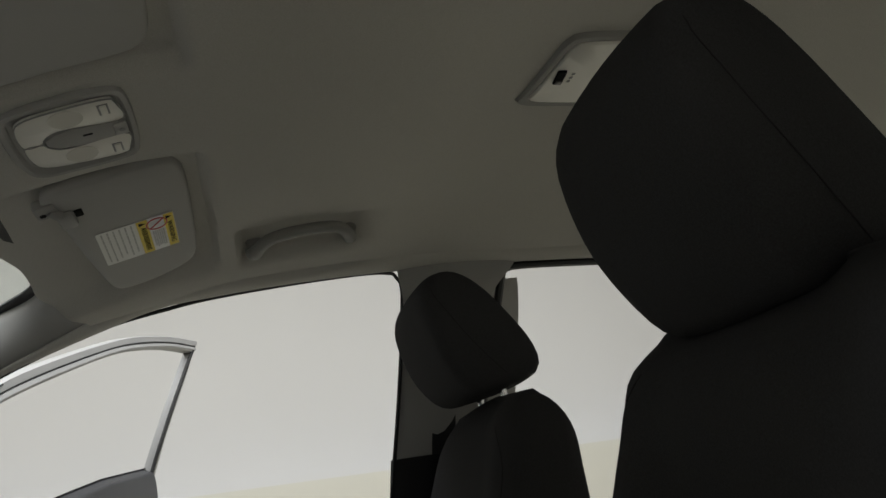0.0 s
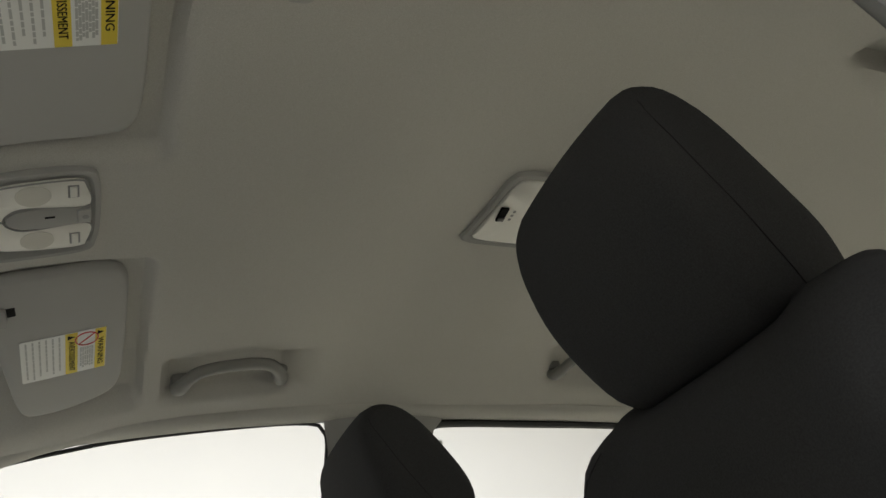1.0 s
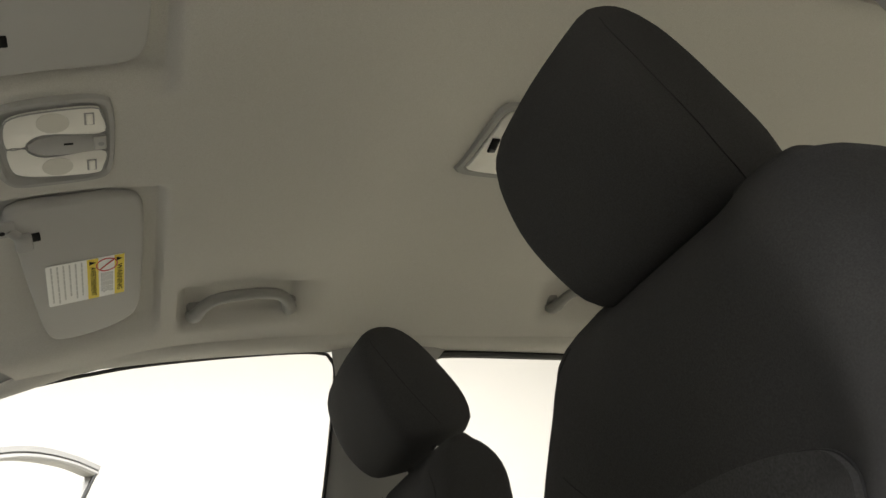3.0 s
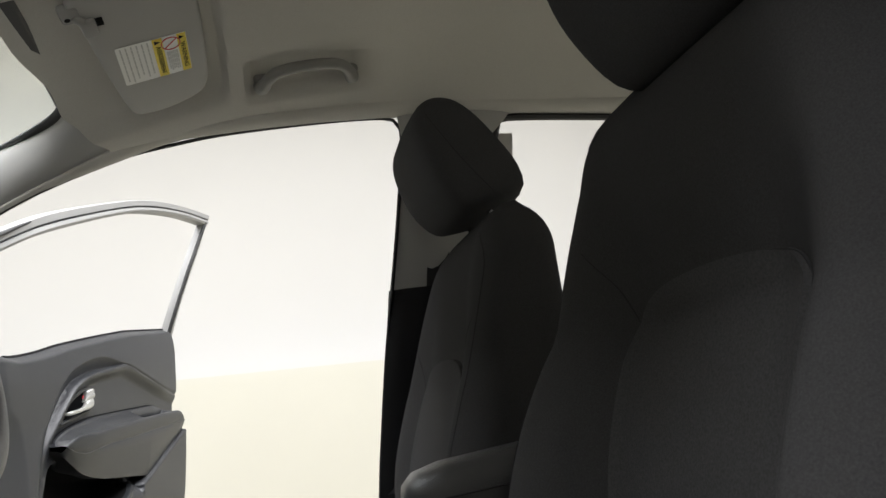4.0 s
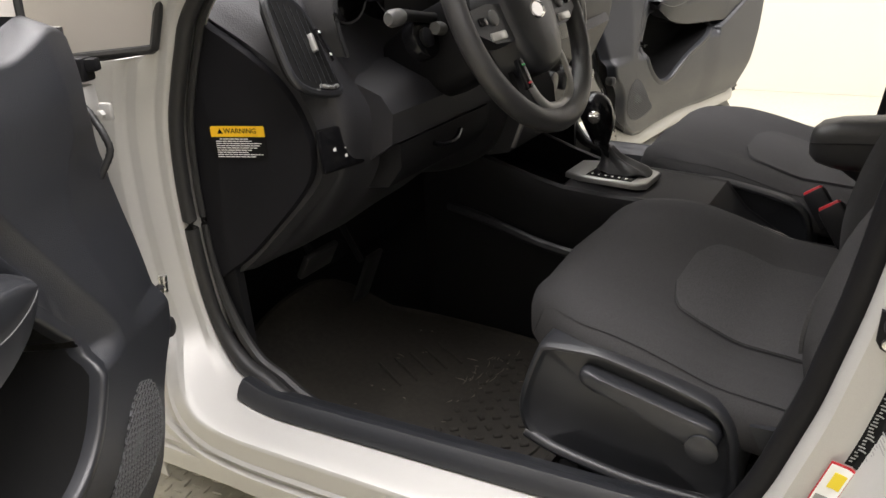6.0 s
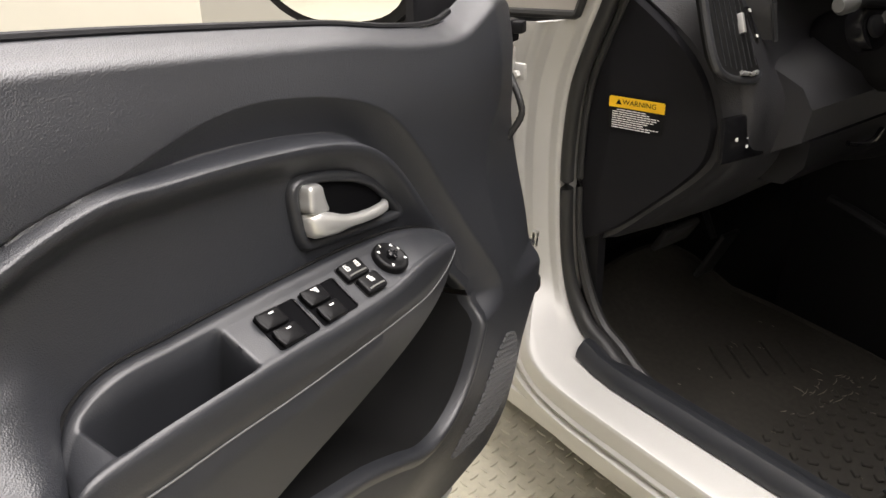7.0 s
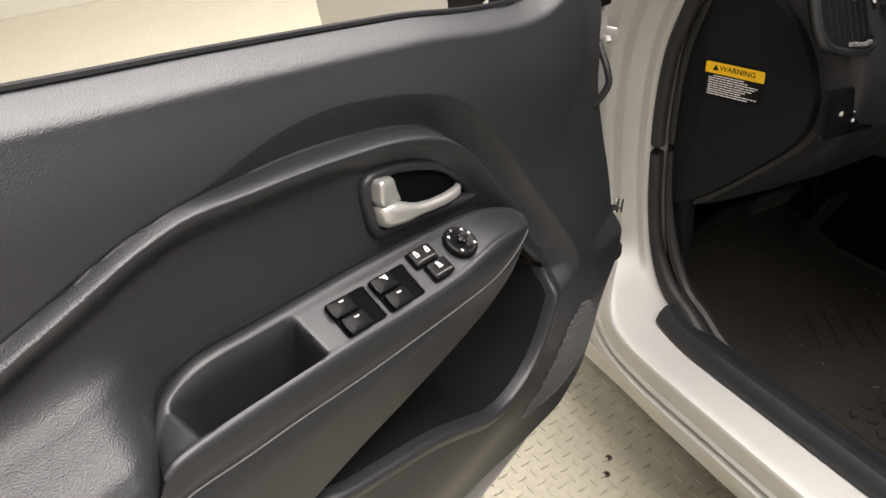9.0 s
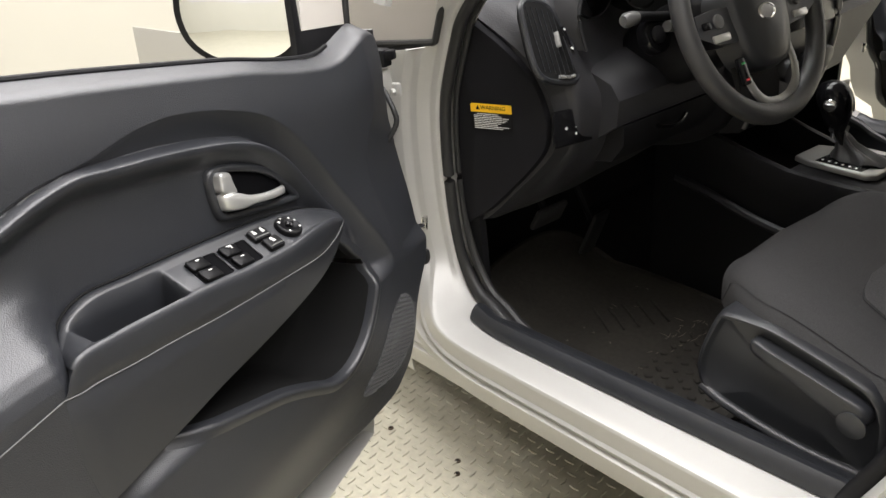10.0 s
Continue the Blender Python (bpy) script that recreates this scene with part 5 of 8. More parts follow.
        partw("seam", tube([P(u, z, float(w) + 0.0004) for (u, z), w in zip(tail, field([q[0] for q in tail], [q[1] for q in tail]))], 0.0007, 6), SEAM_GLINT, door)
    partw("seam", tube([PA(q.x, q.y, q.z) for q in ARM_LINES[2][2:]], 0.0008, 6), SEAM_GLINT, arm_, "thin pale line painting the glint of the armrest seam")
    partw("seam", tube([PA(q.x, q.y + 0.001, q.z - 0.002) for q in ARM_LINES[0][14:]], 0.0016, 6), BLACK_PRINT, arm_)
    # bump stop at the front edge
    partw("bump_stop", rbox(0.026, 0.028, 0.030, 0.009, M(-0.018, 0.562, 0.018)), RUBBER, door, "black rubber bump stop")
    # rear view mirror
    sink, drop = (0.0, 0.038) if side > 0 else (0.085, 0.085)
    head = [(w, z - sink) for w, z in [(-0.10, 0.965), (-0.115, 1.05), (-0.16, 1.075), (-0.26, 1.080), (-0.335, 1.055), (-0.362, 1.0), (-0.348, 0.945), (-0.29, 0.912), (-0.21, 0.907), (-0.135, 0.922)]]
    ring = cr([(w, z, 0) for w, z in head], 40, True)
    cc = sum(ring, Vector()) / 40
    mir = partw("mirror_housing", loft([[P(uu, *(lambda q: (q.y, q.x))(cc.lerp(p, k))) for p in ring] for uu, k in ((0.034, 0.90), (0.036, 0.97), (0.030, 1.0), (0.014, 1.0), (-0.010, 0.93), (-0.030, 0.75), (-0.042, 0.45), (-0.045, 0.05))]), DARK, door, "black door mirror housing")
    partw("mirror_glass", loft([[P(uu, *(lambda q: (q.y, q.x))(cc.lerp(p, k))) for p in ring] for uu, k in ((0.030, 0.86), (0.0365, 0.86), (0.037, 0.85))]), MIRROR, mir, "clear mirror glass")
    partw("mirror_arm", loft([[P(uu, z, w) for uu, z in ((-0.03, 0.93 - drop), (0.03, 0.925 - drop), (0.03, 0.975 - drop), (-0.03, 0.985 - drop))] for w in (-0.20, -0.14, -0.06)]), DARK, mir)
    if side > 0:
        sail = [(0.004, 0.967), (0.116, 0.979), (0.098, 1.09), (0.05, 1.14), (-0.02, 1.12)]
        partw("corner_pane", loft([[P(u, z, w) for u, z in sail] for w in (-0.052, -0.047)]), PALE_PANE, door, "pale opaque corner pane beside the mirror")
        sail = [(-0.02, 0.935), (0.135, 0.935), (0.1225, 1.09), (0.113, 1.09), (0.1155, 0.981), (0.112, 0.978), (-0.005, 0.9665)]
        partw("mirror_sail", plate([(u, z) for u, z in sail], 0.010, Matrix(((U_.x, 0, N_.x, O_.x - 0.058 * N_.x), (U_.y, 0, N_.y, O_.y - 0.058 * N_.y), (0, 1, 0, 0), (0, 0, 0, 1))), 0.0015), DARK, door, "black plastic mirror corner cover")
        partw("sail_bar", tube([P(0.004, 0.955, -0.046), P(0.000, 1.0, -0.044), P(-0.012, 1.08, -0.030), P(-0.03, 1.16, -0.010)], 0.0055, 8), RUBBER, door, "black upright glass guide")
    else:
        sail = [(-0.115, 0.93), (0.060, 0.93), (0.030, 0.985), (-0.010, 1.004), (-0.062, 1.008), (-0.110, 1.00)]
        partw("mirror_sail", loft([[P(u, z, w) for u, z in sail] for w in (-0.06, -0.022, -0.018)]), DARK, door, "black plastic mirror corner cover")
    # hinge straps and wiring boot
    strap = partw("check_strap", tube(cr([P(-0.03, 0.588, -0.05), P(-0.055, 0.590, -0.025), P(-0.082, 0.592, -0.006)], 10), 0.007, 8, 0.45), DARK, door, "dark check strap")
    partw("strap_pin", tube([P(-0.084, 0.582, -0.006), P(-0.086, 0.606, -0.004)], 0.006, 10), STEEL, strap, "steel hinge pin")
    for hz in (0.45, 0.80):
        partw("hinge", rbox(0.09, 0.055, 0.012, 0.004, M(-0.075, hz, -0.085)), PAINT, door, "silver painted hinge")
    if side > 0:
        hinge_ = partw("upper_hinge", join(rbox(0.020, 0.026, 0.046, 0.005, pose(0.040, 0.058, 0.850, 0, 0, 20)), rbox(0.022, 0.008, 0.024, 0.004, pose(0.050, 0.074, 0.836, 0, 0, 20))), PAINT, door, "silver painted upper hinge")
        partw("bolt", disc(0.006, 0.006, axes((0.060, 0.064, 0.836), (1, 0, 0), (0, 0, 1)), 6, 0.001), PAINT, hinge_)
        partw("guide_bracket", join(rbox(0.030, 0.022, 0.030, 0.004, pose(0.042, 0.058, 0.893, 0, 0, 15)), rbox(0.016, 0.016, 0.016, 0.003, pose(0.060, 0.066, 0.898, 0, 0, 30))), DARK, door, "black plastic bracket above the hinge")
    partw("wiring_boot", tube(cr([P(-0.044, 0.872, -0.050), P(-0.036, 0.854, -0.022), P(-0.030, 0.839, -0.010), P(-0.0245, 0.823, 0.0), P(-0.022, 0.803, 0.003), P(-0.012, 0.775, -0.012)], 36), [0.0042 + 0.0006 * (i % 2) for i in range(36)], 10), RUBBER, door, "black rubber wiring boot")
    return door


build_door((0.13, 0.0, 0.0), 27.5, 1)
build_door((0.13, 1.72, 0.0), 15.0, -1)
SEAM_DARK = mat("seam_thread", (0.016, 0.0165, 0.018), 0.9, vary=0.1, scale=40)

# ---------- front seats ----------
from mathutils.bvhtree import BVHTree


def blow(p, c, k):
    """Scale, shear and shift a point about c; k: growth in x and z, shear x by z and z by x, shift in x and z, growth and shift in y."""
    x, y, z = p.x - c[0], p.y - c[1], p.z - c[2]
    return Vector((c[0] + x * (1 + k[0]) + z * k[2] + k[4], c[1] + y * (1 + k[6]) + k[7], c[2] + z * (1 + k[1]) + x * k[3] + k[5]))


BACK_LINE = [(0.905, 0.50), (0.872, 0.58), (0.868, 0.66), (0.888, 0.76), (0.918, 0.86), (0.945, 0.95), (0.972, 1.02), (1.005, 1.058)]


def build_seat(yc, inboard, name, base, shift, belly, lean, reach, drop, head_w, crop):
    """A seat about the middle line y = yc; inboard is +1 when the tunnel lies at larger y."""
    seat = thing("bucket_seat", (0.75, yc, 0.225), name, "car seat", "front seats")
    # backrest: rings from the bottom to the top
    N, R = 120, 42
    rings = []
    line = cr([(x, z, 0) for x, z in BACK_LINE], R)
    back = cr([(1.075, 0.50, 0), (1.07, 0.62, 0), (1.075, 0.78, 0), (1.085, 0.92, 0), (1.088, 1.00, 0), (1.075, 1.045, 0), (1.045, 1.068, 0)], R)
    for i in range(R):
        t = i / (R - 1)
        f, b = line[i], back[i]
        hw = 0.240 + 0.026 * math.sin(math.pi * min(1, t * 1.25)) - 0.018 * sstep(0.62, 0.92, t) - (0.05 * sstep(0.90, 1.0, t) if inboard > 0 else 0.055 * sstep(0.80, 1.0, t) ** 1.6)
        bol = 0.045 * (1 - 0.75 * sstep(0.45, 0.9, t)) * sstep(-0.1, 0.25, t)
        ring = []
        for k in range(N):
            a = 2 * math.pi * k / N
            cy_, sx = math.cos(a), math.sin(a)
            yy = hw * (abs(cy_) ** 0.55) * (1 if cy_ >= 0 else -1)
            g = abs(sx) ** 0.5
            mid = (f.x + b.x) / 2
            mz = (f.y + b.y) / 2
            if sx < 0:
                x = mid + (f.x - mid) * g
                z = mz + (f.y - mz) * g
                kk = abs(yy) / hw
                x += (bol + 0.0) * (1 - sstep(0.45, 0.80, kk)) * 0.75
            else:
                x = mid + (b.x - mid) * g
                z = mz + (b.y - mz) * g
            ring.append((x, yc + yy, z))
        rings.append(ring)
    top = rings[-1]
    c = Vector((sum(p[0] for p in top) / N, yc, sum(p[2] for p in top) / N + 0.012))
    rings += [[tuple(c.lerp(Vector(p), k) + Vector((0, 0, 0.012 * (1 - k) - 0.012 * (1 - k)))) for p in top] for k in (0.9, 0.6, 0.2)]
    shape = loft(rings)
    skin = BVHTree.FromBMesh(shape)
    partw("backrest", shape, CLOTH, seat, "dark charcoal cloth backrest with side bolsters", 60)

    def front_x(yy, z):
        """The backrest's front face."""
        at = skin.ray_cast(Vector((0.3, yc + yy, z)), Vector((1, 0, 0)))[0]
        return at.x if at else 0.95

    # insert panel with its arch seam
    oy, ow, oz = (-0.034, 1.07, -0.006) if inboard > 0 else (0.0, 1.0, 0.0)
    arch = cr([(0.140, 0.56, 0), (0.138, 0.68, 0), (0.134, 0.775, 0), (0.120, 0.812, 0), (0.09, 0.830, 0), (0.045, 0.837, 0), (0.0, 0.839, 0), (-0.045, 0.837, 0), (-0.09, 0.830, 0), (-0.120, 0.812, 0), (-0.134, 0.775, 0), (-0.138, 0.68, 0), (-0.140, 0.56, 0)], 81)
    rows = []
    for i in range(30):
        z = 0.56 + 0.2785 * math.sin(math.pi / 2 * i / 29)
        hw = float(np.interp(z, [0.56, 0.68, 0.775, 0.797, 0.812, 0.823, 0.830, 0.8345, 0.837, 0.8386], [0.140, 0.138, 0.134, 0.128, 0.119, 0.106, 0.09, 0.068, 0.045, 0.012]))
        rows.append([(front_x(oy + ow * hw * (2 * j / 20 - 1), z + oz) - 0.0014, yc + oy + ow * hw * (2 * j / 20 - 1), z + oz) for j in range(21)])
    partw("back_insert", sheet(rows, 0.004), CLOTH_MID, seat, "woven charcoal cloth backrest insert", 60)
    partw("seam", tube([(front_x(oy + ow * p.x, p.y + oz) - 0.0006, yc + oy + ow * p.x, p.y + oz) for p in arch], 0.0012, 6), SEAM_DARK, seat)
    for s_ in ((1,) if inboard > 0 else (-1, 1)):
        sm = cr([(oy + 0.132 * s_, 0.785, 0), (oy + 0.160 * s_, 0.838, 0), (oy + 0.200 * s_, 0.885, 0)], 16)
        partw("seam", tube([(front_x(p.x, p.y) - 0.0002, yc + p.x, p.y) for p in sm], 0.0006, 6), SEAM_DARK, seat)
        sm = cr([(q * s_, z, 0) for q, z in ((0.205, 0.62), (0.214, 0.76), (0.212, 0.88), (0.195, 0.97), (0.15, 1.02))], 40)
        partw("seam", tube([(front_x(p.x, p.y) - 0.0002, yc + p.x, p.y) for p in sm], 0.0006, 6), SEAM_DARK, seat)
    # headrest
    prof = cr([(0.968, 1.064, 0), (0.932, 1.10, 0), (0.908, 1.15, 0), (0.901, 1.19, 0), (0.916, 1.222, 0), (0.950, 1.232, 0), (0.985, 1.216, 0), (1.035, 1.165, 0), (1.072, 1.120, 0), (1.080, 1.094, 0), (1.064, 1.079, 0), (1.012, 1.066, 0)], 44, True)
    pc = sum(prof, Vector()) / 44
    rings = []
    for k, yy in ((0.30, -0.137), (0.62, -0.1365), (0.80, -0.134), (0.90, -0.128), (0.955, -0.118), (0.985, -0.10), (1.0, -0.07), (1.012, -0.03), (1.015, 0.0), (1.012, 0.03), (1.0, 0.07), (0.985, 0.10), (0.955, 0.118), (0.90, 0.128), (0.80, 0.134), (0.62, 0.1365), (0.30, 0.137)):
        ring = []
        for p in prof:
            q = pc.lerp(p, k)
            # narrower towards the bottom
            ww = 1 - 0.14 * sstep(1.14, 1.06, q.y) - 0.02 * sstep(1.18, 1.25, q.y)
            ring.append((q.x, yc + yy * ww * head_w / 0.137, q.y))
        rings.append(ring)
    hr = partw("headrest", loft(rings), CLOTH, seat, "dark charcoal cloth headrest", 70)
    widths = ((0.0, 0.137), (0.30, 0.137), (0.62, 0.1365), (0.80, 0.134), (0.90, 0.128), (0.955, 0.118), (0.985, 0.10), (1.0, 0.07), (1.015, 0.0))

    def head_side(x, z):
        """The headrest's half width at a point of its side view."""
        v = Vector((x, z, 0)) - pc
        best = max(prof, key=lambda p: (p - pc).normalized().dot(v.normalized()))
        k = min(1.0, v.length / (best - pc).length)
        ww = 1 - 0.14 * sstep(1.14, 1.06, z) - 0.02 * sstep(1.18, 1.25, z)
        return float(np.interp(k, [q[0] for q in widths], [q[1] for q in widths])) * ww * head_w / 0.137

    for s_ in (-1, 1):
        line_ = cr([(0.9185, 1.200, 0), (0.9215, 1.188, 0), (0.9354, 1.1686, 0), (0.9613, 1.1374, 0), (0.9878, 1.1125, 0), (1.0074, 1.096, 0), (1.020, 1.086, 0)], 34)
        partw("seam", tube([(p.x, yc + s_ * (head_side(p.x, p.y) + 0.0002), p.y) for p in line_], 0.0006, 6, up=(0, 1, 0)), SEAM_DARK, hr)
    for s_ in (-1, 1):
        partw("headrest_post", tube([(1.03, yc + 0.062 * s_, 1.02), (1.02, yc + 0.062 * s_, 1.10)], 0.006, 10), CHROME, seat, "chrome headrest post")
        partw("post_collar", tube([(1.031, yc + 0.062 * s_, 1.055), (1.030, yc + 0.062 * s_, 1.070)], 0.013, 12), DARK, seat)
    # cushion: sections along x
    rings = []
    NX = 30
    for i in range(NX + 1):
        t = i / NX
        x = 0.475 + 0.46 * t
        top_z = 0.545 + 0.038 * math.sin(math.pi * min(1, t * 1.15 + 0.25)) - 0.035 * t
        k_end = (1 - (1 - min(1, t / 0.16)) ** 2) ** 0.5
        hw = 0.20 + 0.062 * sstep(0.0, 0.35, t) * 1.0
        bot = 0.455 - 0.03 * t
        zc = bot + (top_z - bot) * 0.5
        ring = []
        for k in range(40):
            a = 2 * math.pi * k / 40
            cy_, sz = math.cos(a), math.sin(a)
            yy = hw * (0.72 + 0.28 * k_end) * (abs(cy_) ** 0.5) * (1 if cy_ >= 0 else -1)
            g = abs(sz) ** 0.55
            kk = abs(yy) / hw
            if sz >= 0:
                z = zc + (top_z - zc) * g * k_end
                z += (0.014 * sstep(0.5, 0.85, kk) - 0.016 * (1 - sstep(0.3, 0.75, kk)) * sstep(0.15, 0.5, t)) * g
            else:
                z = zc - (zc - bot) * g * (0.4 + 0.6 * k_end)
            ring.append((x + 0.012 * (1 - kk) * (-1 if t < 0.2 else 0), yc + yy, z))
        rings.append(ring)
    shape2 = loft(rings)
    skin2 = BVHTree.FromBMesh(shape2)
    partw("seat_cushion", shape2, CLOTH, seat, "dark charcoal cloth seat cushion", 60)

    def cush_z(x, yy):
        at = skin2.ray_cast(Vector((x, yc + yy, 0.9)), Vector((0, 0, -1)))[0]
        return at.z if at else 0.5

    rows = []
    for i in range(22):
        x = 0.665 + 0.25 * i / 21
        hw = float(np.interp(x, [0.665, 0.672, 0.69, 0.73, 0.92], [0.05, 0.085, 0.115, 0.125, 0.125]))
        rows.append([(x, yc + hw * (2 * j / 20 - 1), cush_z(x, hw * (2 * j / 20 - 1)) + 0.0018) for j in range(21)])
    partw("cushion_insert", sheet(rows, 0.004), CLOTH_MID, seat, "woven charcoal cloth cushion insert", 60)
    edge = [(r[0][0], r[0][1], r[0][2]) for r in rows[::-1]] + list(rows[0][1:-1]) + [(r[-1][0], r[-1][1], r[-1][2]) for r in rows]
    partw("seam", tube(cr(edge, 90), 0.0008, 6), SEAM_DARK, seat)
    partw("seam", tube([(0.825, yc + 0.124 * (2 * j / 16 - 1), cush_z(0.825, 0.124 * (2 * j / 16 - 1)) + 0.001) for j in range(17)], 0.0007, 6), SEAM_DARK, seat)
    for s_ in (-1, 1):
        partw("seam", tube([(x, yc + s_ * 0.243 * (0.80 + 0.2 * sstep(0.48, 0.62, x)), cush_z(x, 0.243 * (0.80 + 0.2 * sstep(0.48, 0.62, x))) + 0.002) for x in [0.50 + 0.42 * i / 20 for i in range(21)]], 0.0006, 6), SEAM_DARK, seat)
    # plastic side covers
    for s_ in (-1, 1):
        yo = yc + s_ * 0.246
        outl = cr([(0.572, 0.527, 0), (0.590, 0.539, 0), (0.631, 0.543, 0), (0.664, 0.543, 0), (0.728, 0.530, 0), (0.766, 0.520, 0), (0.794, 0.510, 0), (0.812, 0.493, 0), (0.821, 0.467, 0), (0.823, 0.442, 0), (0.825, 0.400, 0), (0.80, 0.370, 0), (0.70, 0.362, 0), (0.60, 0.372, 0), (0.555, 0.392, 0), (0.545, 0.44, 0)], 80, True)
        c0 = sum(outl, Vector()) / 80
        rings = [[(c0.lerp(p, k).x, yo + s_ * d, c0.lerp(p, k).y) for p in outl] for k, d in ((1.0, -0.05), (1.0, 0.012), (0.99, 0.019), (0.965, 0.0235), (0.93, 0.024), (0.905, 0.020), (0.88, 0.0165), (0.4, 0.016), (0.05, 0.016))]
        sc = partw("side_cover", loft(rings), PANEL_SMOOTH, seat, "black plastic seat side cover", 50)
        lip_ = cr([(0.555, 0.392, 0), (0.60, 0.377, 0), (0.70, 0.366, 0), (0.80, 0.372, 0), (0.83, 0.385, 0)], 30)
        partw("lower_lip", tube([(p.x, yo + s_ * 0.018, p.y) for p in lip_], 0.010, 10, 0.8), PANEL_SMOOTH, sc)
        if s_ == -inboard:
            lev = cr([(0.635, 0.518, 0), (0.645, 0.522, 0), (0.684, 0.514, 0), (0.747, 0.501, 0), (0.790, 0.490, 0), (0.802, 0.476, 0), (0.796, 0.458, 0), (0.773, 0.453, 0), (0.755, 0.461, 0), (0.726, 0.473, 0), (0.688, 0.489, 0), (0.640, 0.502, 0)], 50, True)
            c1 = sum(lev, Vector()) / 50
            partw("height_lever", loft([[(c1.lerp(p, k).x, yo + s_ * d, c1.lerp(p, k).y) for p in lev] for k, d in ((1, 0.010), (1, 0.030), (0.97, 0.035), (0.88, 0.038), (0.5, 0.039))]), PANEL_SMOOTH, sc, "black seat height lever", 50)
            partw("pivot_cap", disc(0.019, 0.003, axes((0.785, yo + s_ * 0.0385, 0.461), (1, 0, 0), (0, 0, s_ * -1) if s_ < 0 else (0, 0, -1)), 24, 0.001), PANEL_SMOOTH, sc)
            partw("recline_lever", loft([[(x, yo + s_ * d, z) for x, z, _ in ((0.829, 0.496, 0), (0.882, 0.501, 0), (0.876, 0.479, 0), (0.842, 0.469, 0))] for d in (-0.02, 0.016, 0.020)]), PANEL_SMOOTH, sc, "black recline lever")
        partw("seat_rail", rbox(0.46, 0.030, 0.035, 0.005, Matrix.Translation((0.76, yc + s_ * 0.20, 0.262))), DARK, seat, "black steel seat rail")
        partw("rail_bracket", rbox(0.055, 0.045, 0.02, 0.005, Matrix.Translation((0.535, yc + s_ * 0.205, 0.243))), STEEL if s_ == -inboard else DARK, seat, "steel seat rail bracket")
        partw("seat_riser", rbox(0.34, 0.012, 0.12, 0.004, Matrix.Translation((0.77, yc + s_ * 0.19, 0.33))), DARK, seat)
    partw("seat_pan", rbox(0.42, 0.36, 0.05, 0.01, Matrix.Translation((0.74, yc, 0.43))), DARK, seat)
    # buckle on a stalk
    bx, yb, bz = (0.872, 0.758, 0.549) if inboard > 0 else (0.828, 0.950, 0.506)
    bm_ = axes((bx, yb, bz), (0.80, 0, 0.60), (0.20, 0.94, -0.27))
    bk = partw("buckle", rbox(0.040, 0.022, 0.075, 0.006, bm_), DARK, seat, "black belt buckle")
    partw("release_button", rbox(0.034, 0.014, 0.010, 0.003, bm_ @ Matrix.Translation((0, 0, 0.0365))), RED, bk, "red release button")
    partw("buckle_stalk", tube([(bx + 0.022, yb, bz - 0.025), (bx + 0.06, yb, bz - 0.13)], 0.010, 10, 0.5), DARK, seat)
    # slide the seat along its rails and lean the backrest
    for ob in seat.children_recursive:
        kind = ob.name.split(".")[0]
        if kind in ("buckle", "release_button", "buckle_stalk"):
            continue
        head = kind in ("headrest", "headrest_post", "post_collar") or ob.parent.name.startswith("headrest")
        for v in ob.data.vertices:
            x, z = v.co.x, v.co.z
            if head:
                if inboard > 0:
                    v.co.x, v.co.y, v.co.z = blow(Vector((x + lean, v.co.y, z - drop)), (1.0216, 0.512, 1.1335), (0.066, 0.30, 0.052, -0.135, 0.0234, 0.0108, -0.040, 0.030))
                    continue
                v.co.x, v.co.z = x + lean, z - drop - (0.020 * sstep(1.20, 1.08, z) if inboard < 0 and kind in ("headrest", "seam") else 0.0)
            elif kind in ("backrest", "back_insert") or (z > 0.62 and kind == "seam"):
                v.co.x += float(np.interp(z, (0.50, 0.66, 0.80, 0.92, 1.05), (shift, shift + (belly - shift) * 0.55, belly, belly + (lean - belly) * 0.4, lean)))
                v.co.z -= crop * sstep(0.84, 1.06, z)
                if inboard > 0:
                    full = blow(v.co, (0.97, 0.512, 0.85), (0.30, -0.060, -0.075, -0.058, 0.0036, 0.0192, -0.119, 0.0267))
                    v.co = v.co.lerp(full, sstep(0.56, 0.78, z))
                    deep = float(np.interp(v.co.z, (0.50, 0.60, 0.66, 0.74, 0.84, 0.90, 0.98), (0.030, 0.048, 0.052, 0.040, 0.020, 0.012, 0.0)))
                    v.co.x += deep * sstep(0.172, 0.112, abs(v.co.y - 0.505)) * sstep(1.03, 0.98, x)
            else:
                v.co.x += base - (reach - 0.018 if kind in ("seat_cushion", "cushion_insert", "seam") else reach + 0.018) * sstep(0.93, 0.45, x) if inboard > 0 else base - reach * sstep(0.93, 0.45, x)
    return seat


driver_seat = build_seat(0.512, 1, "driver's seat in dark charcoal cloth with height lever", 0.012, -0.030, 0.050, 0.038, -0.012, 0.008, 0.114, 0.004)
build_seat(1.21, -1, "front passenger seat in dark charcoal cloth", 0.0, 0.0, 0.027, 0.027, 0.03, -0.026, 0.132, 0.004)
# folding armrest on the driver's seat
rings = []
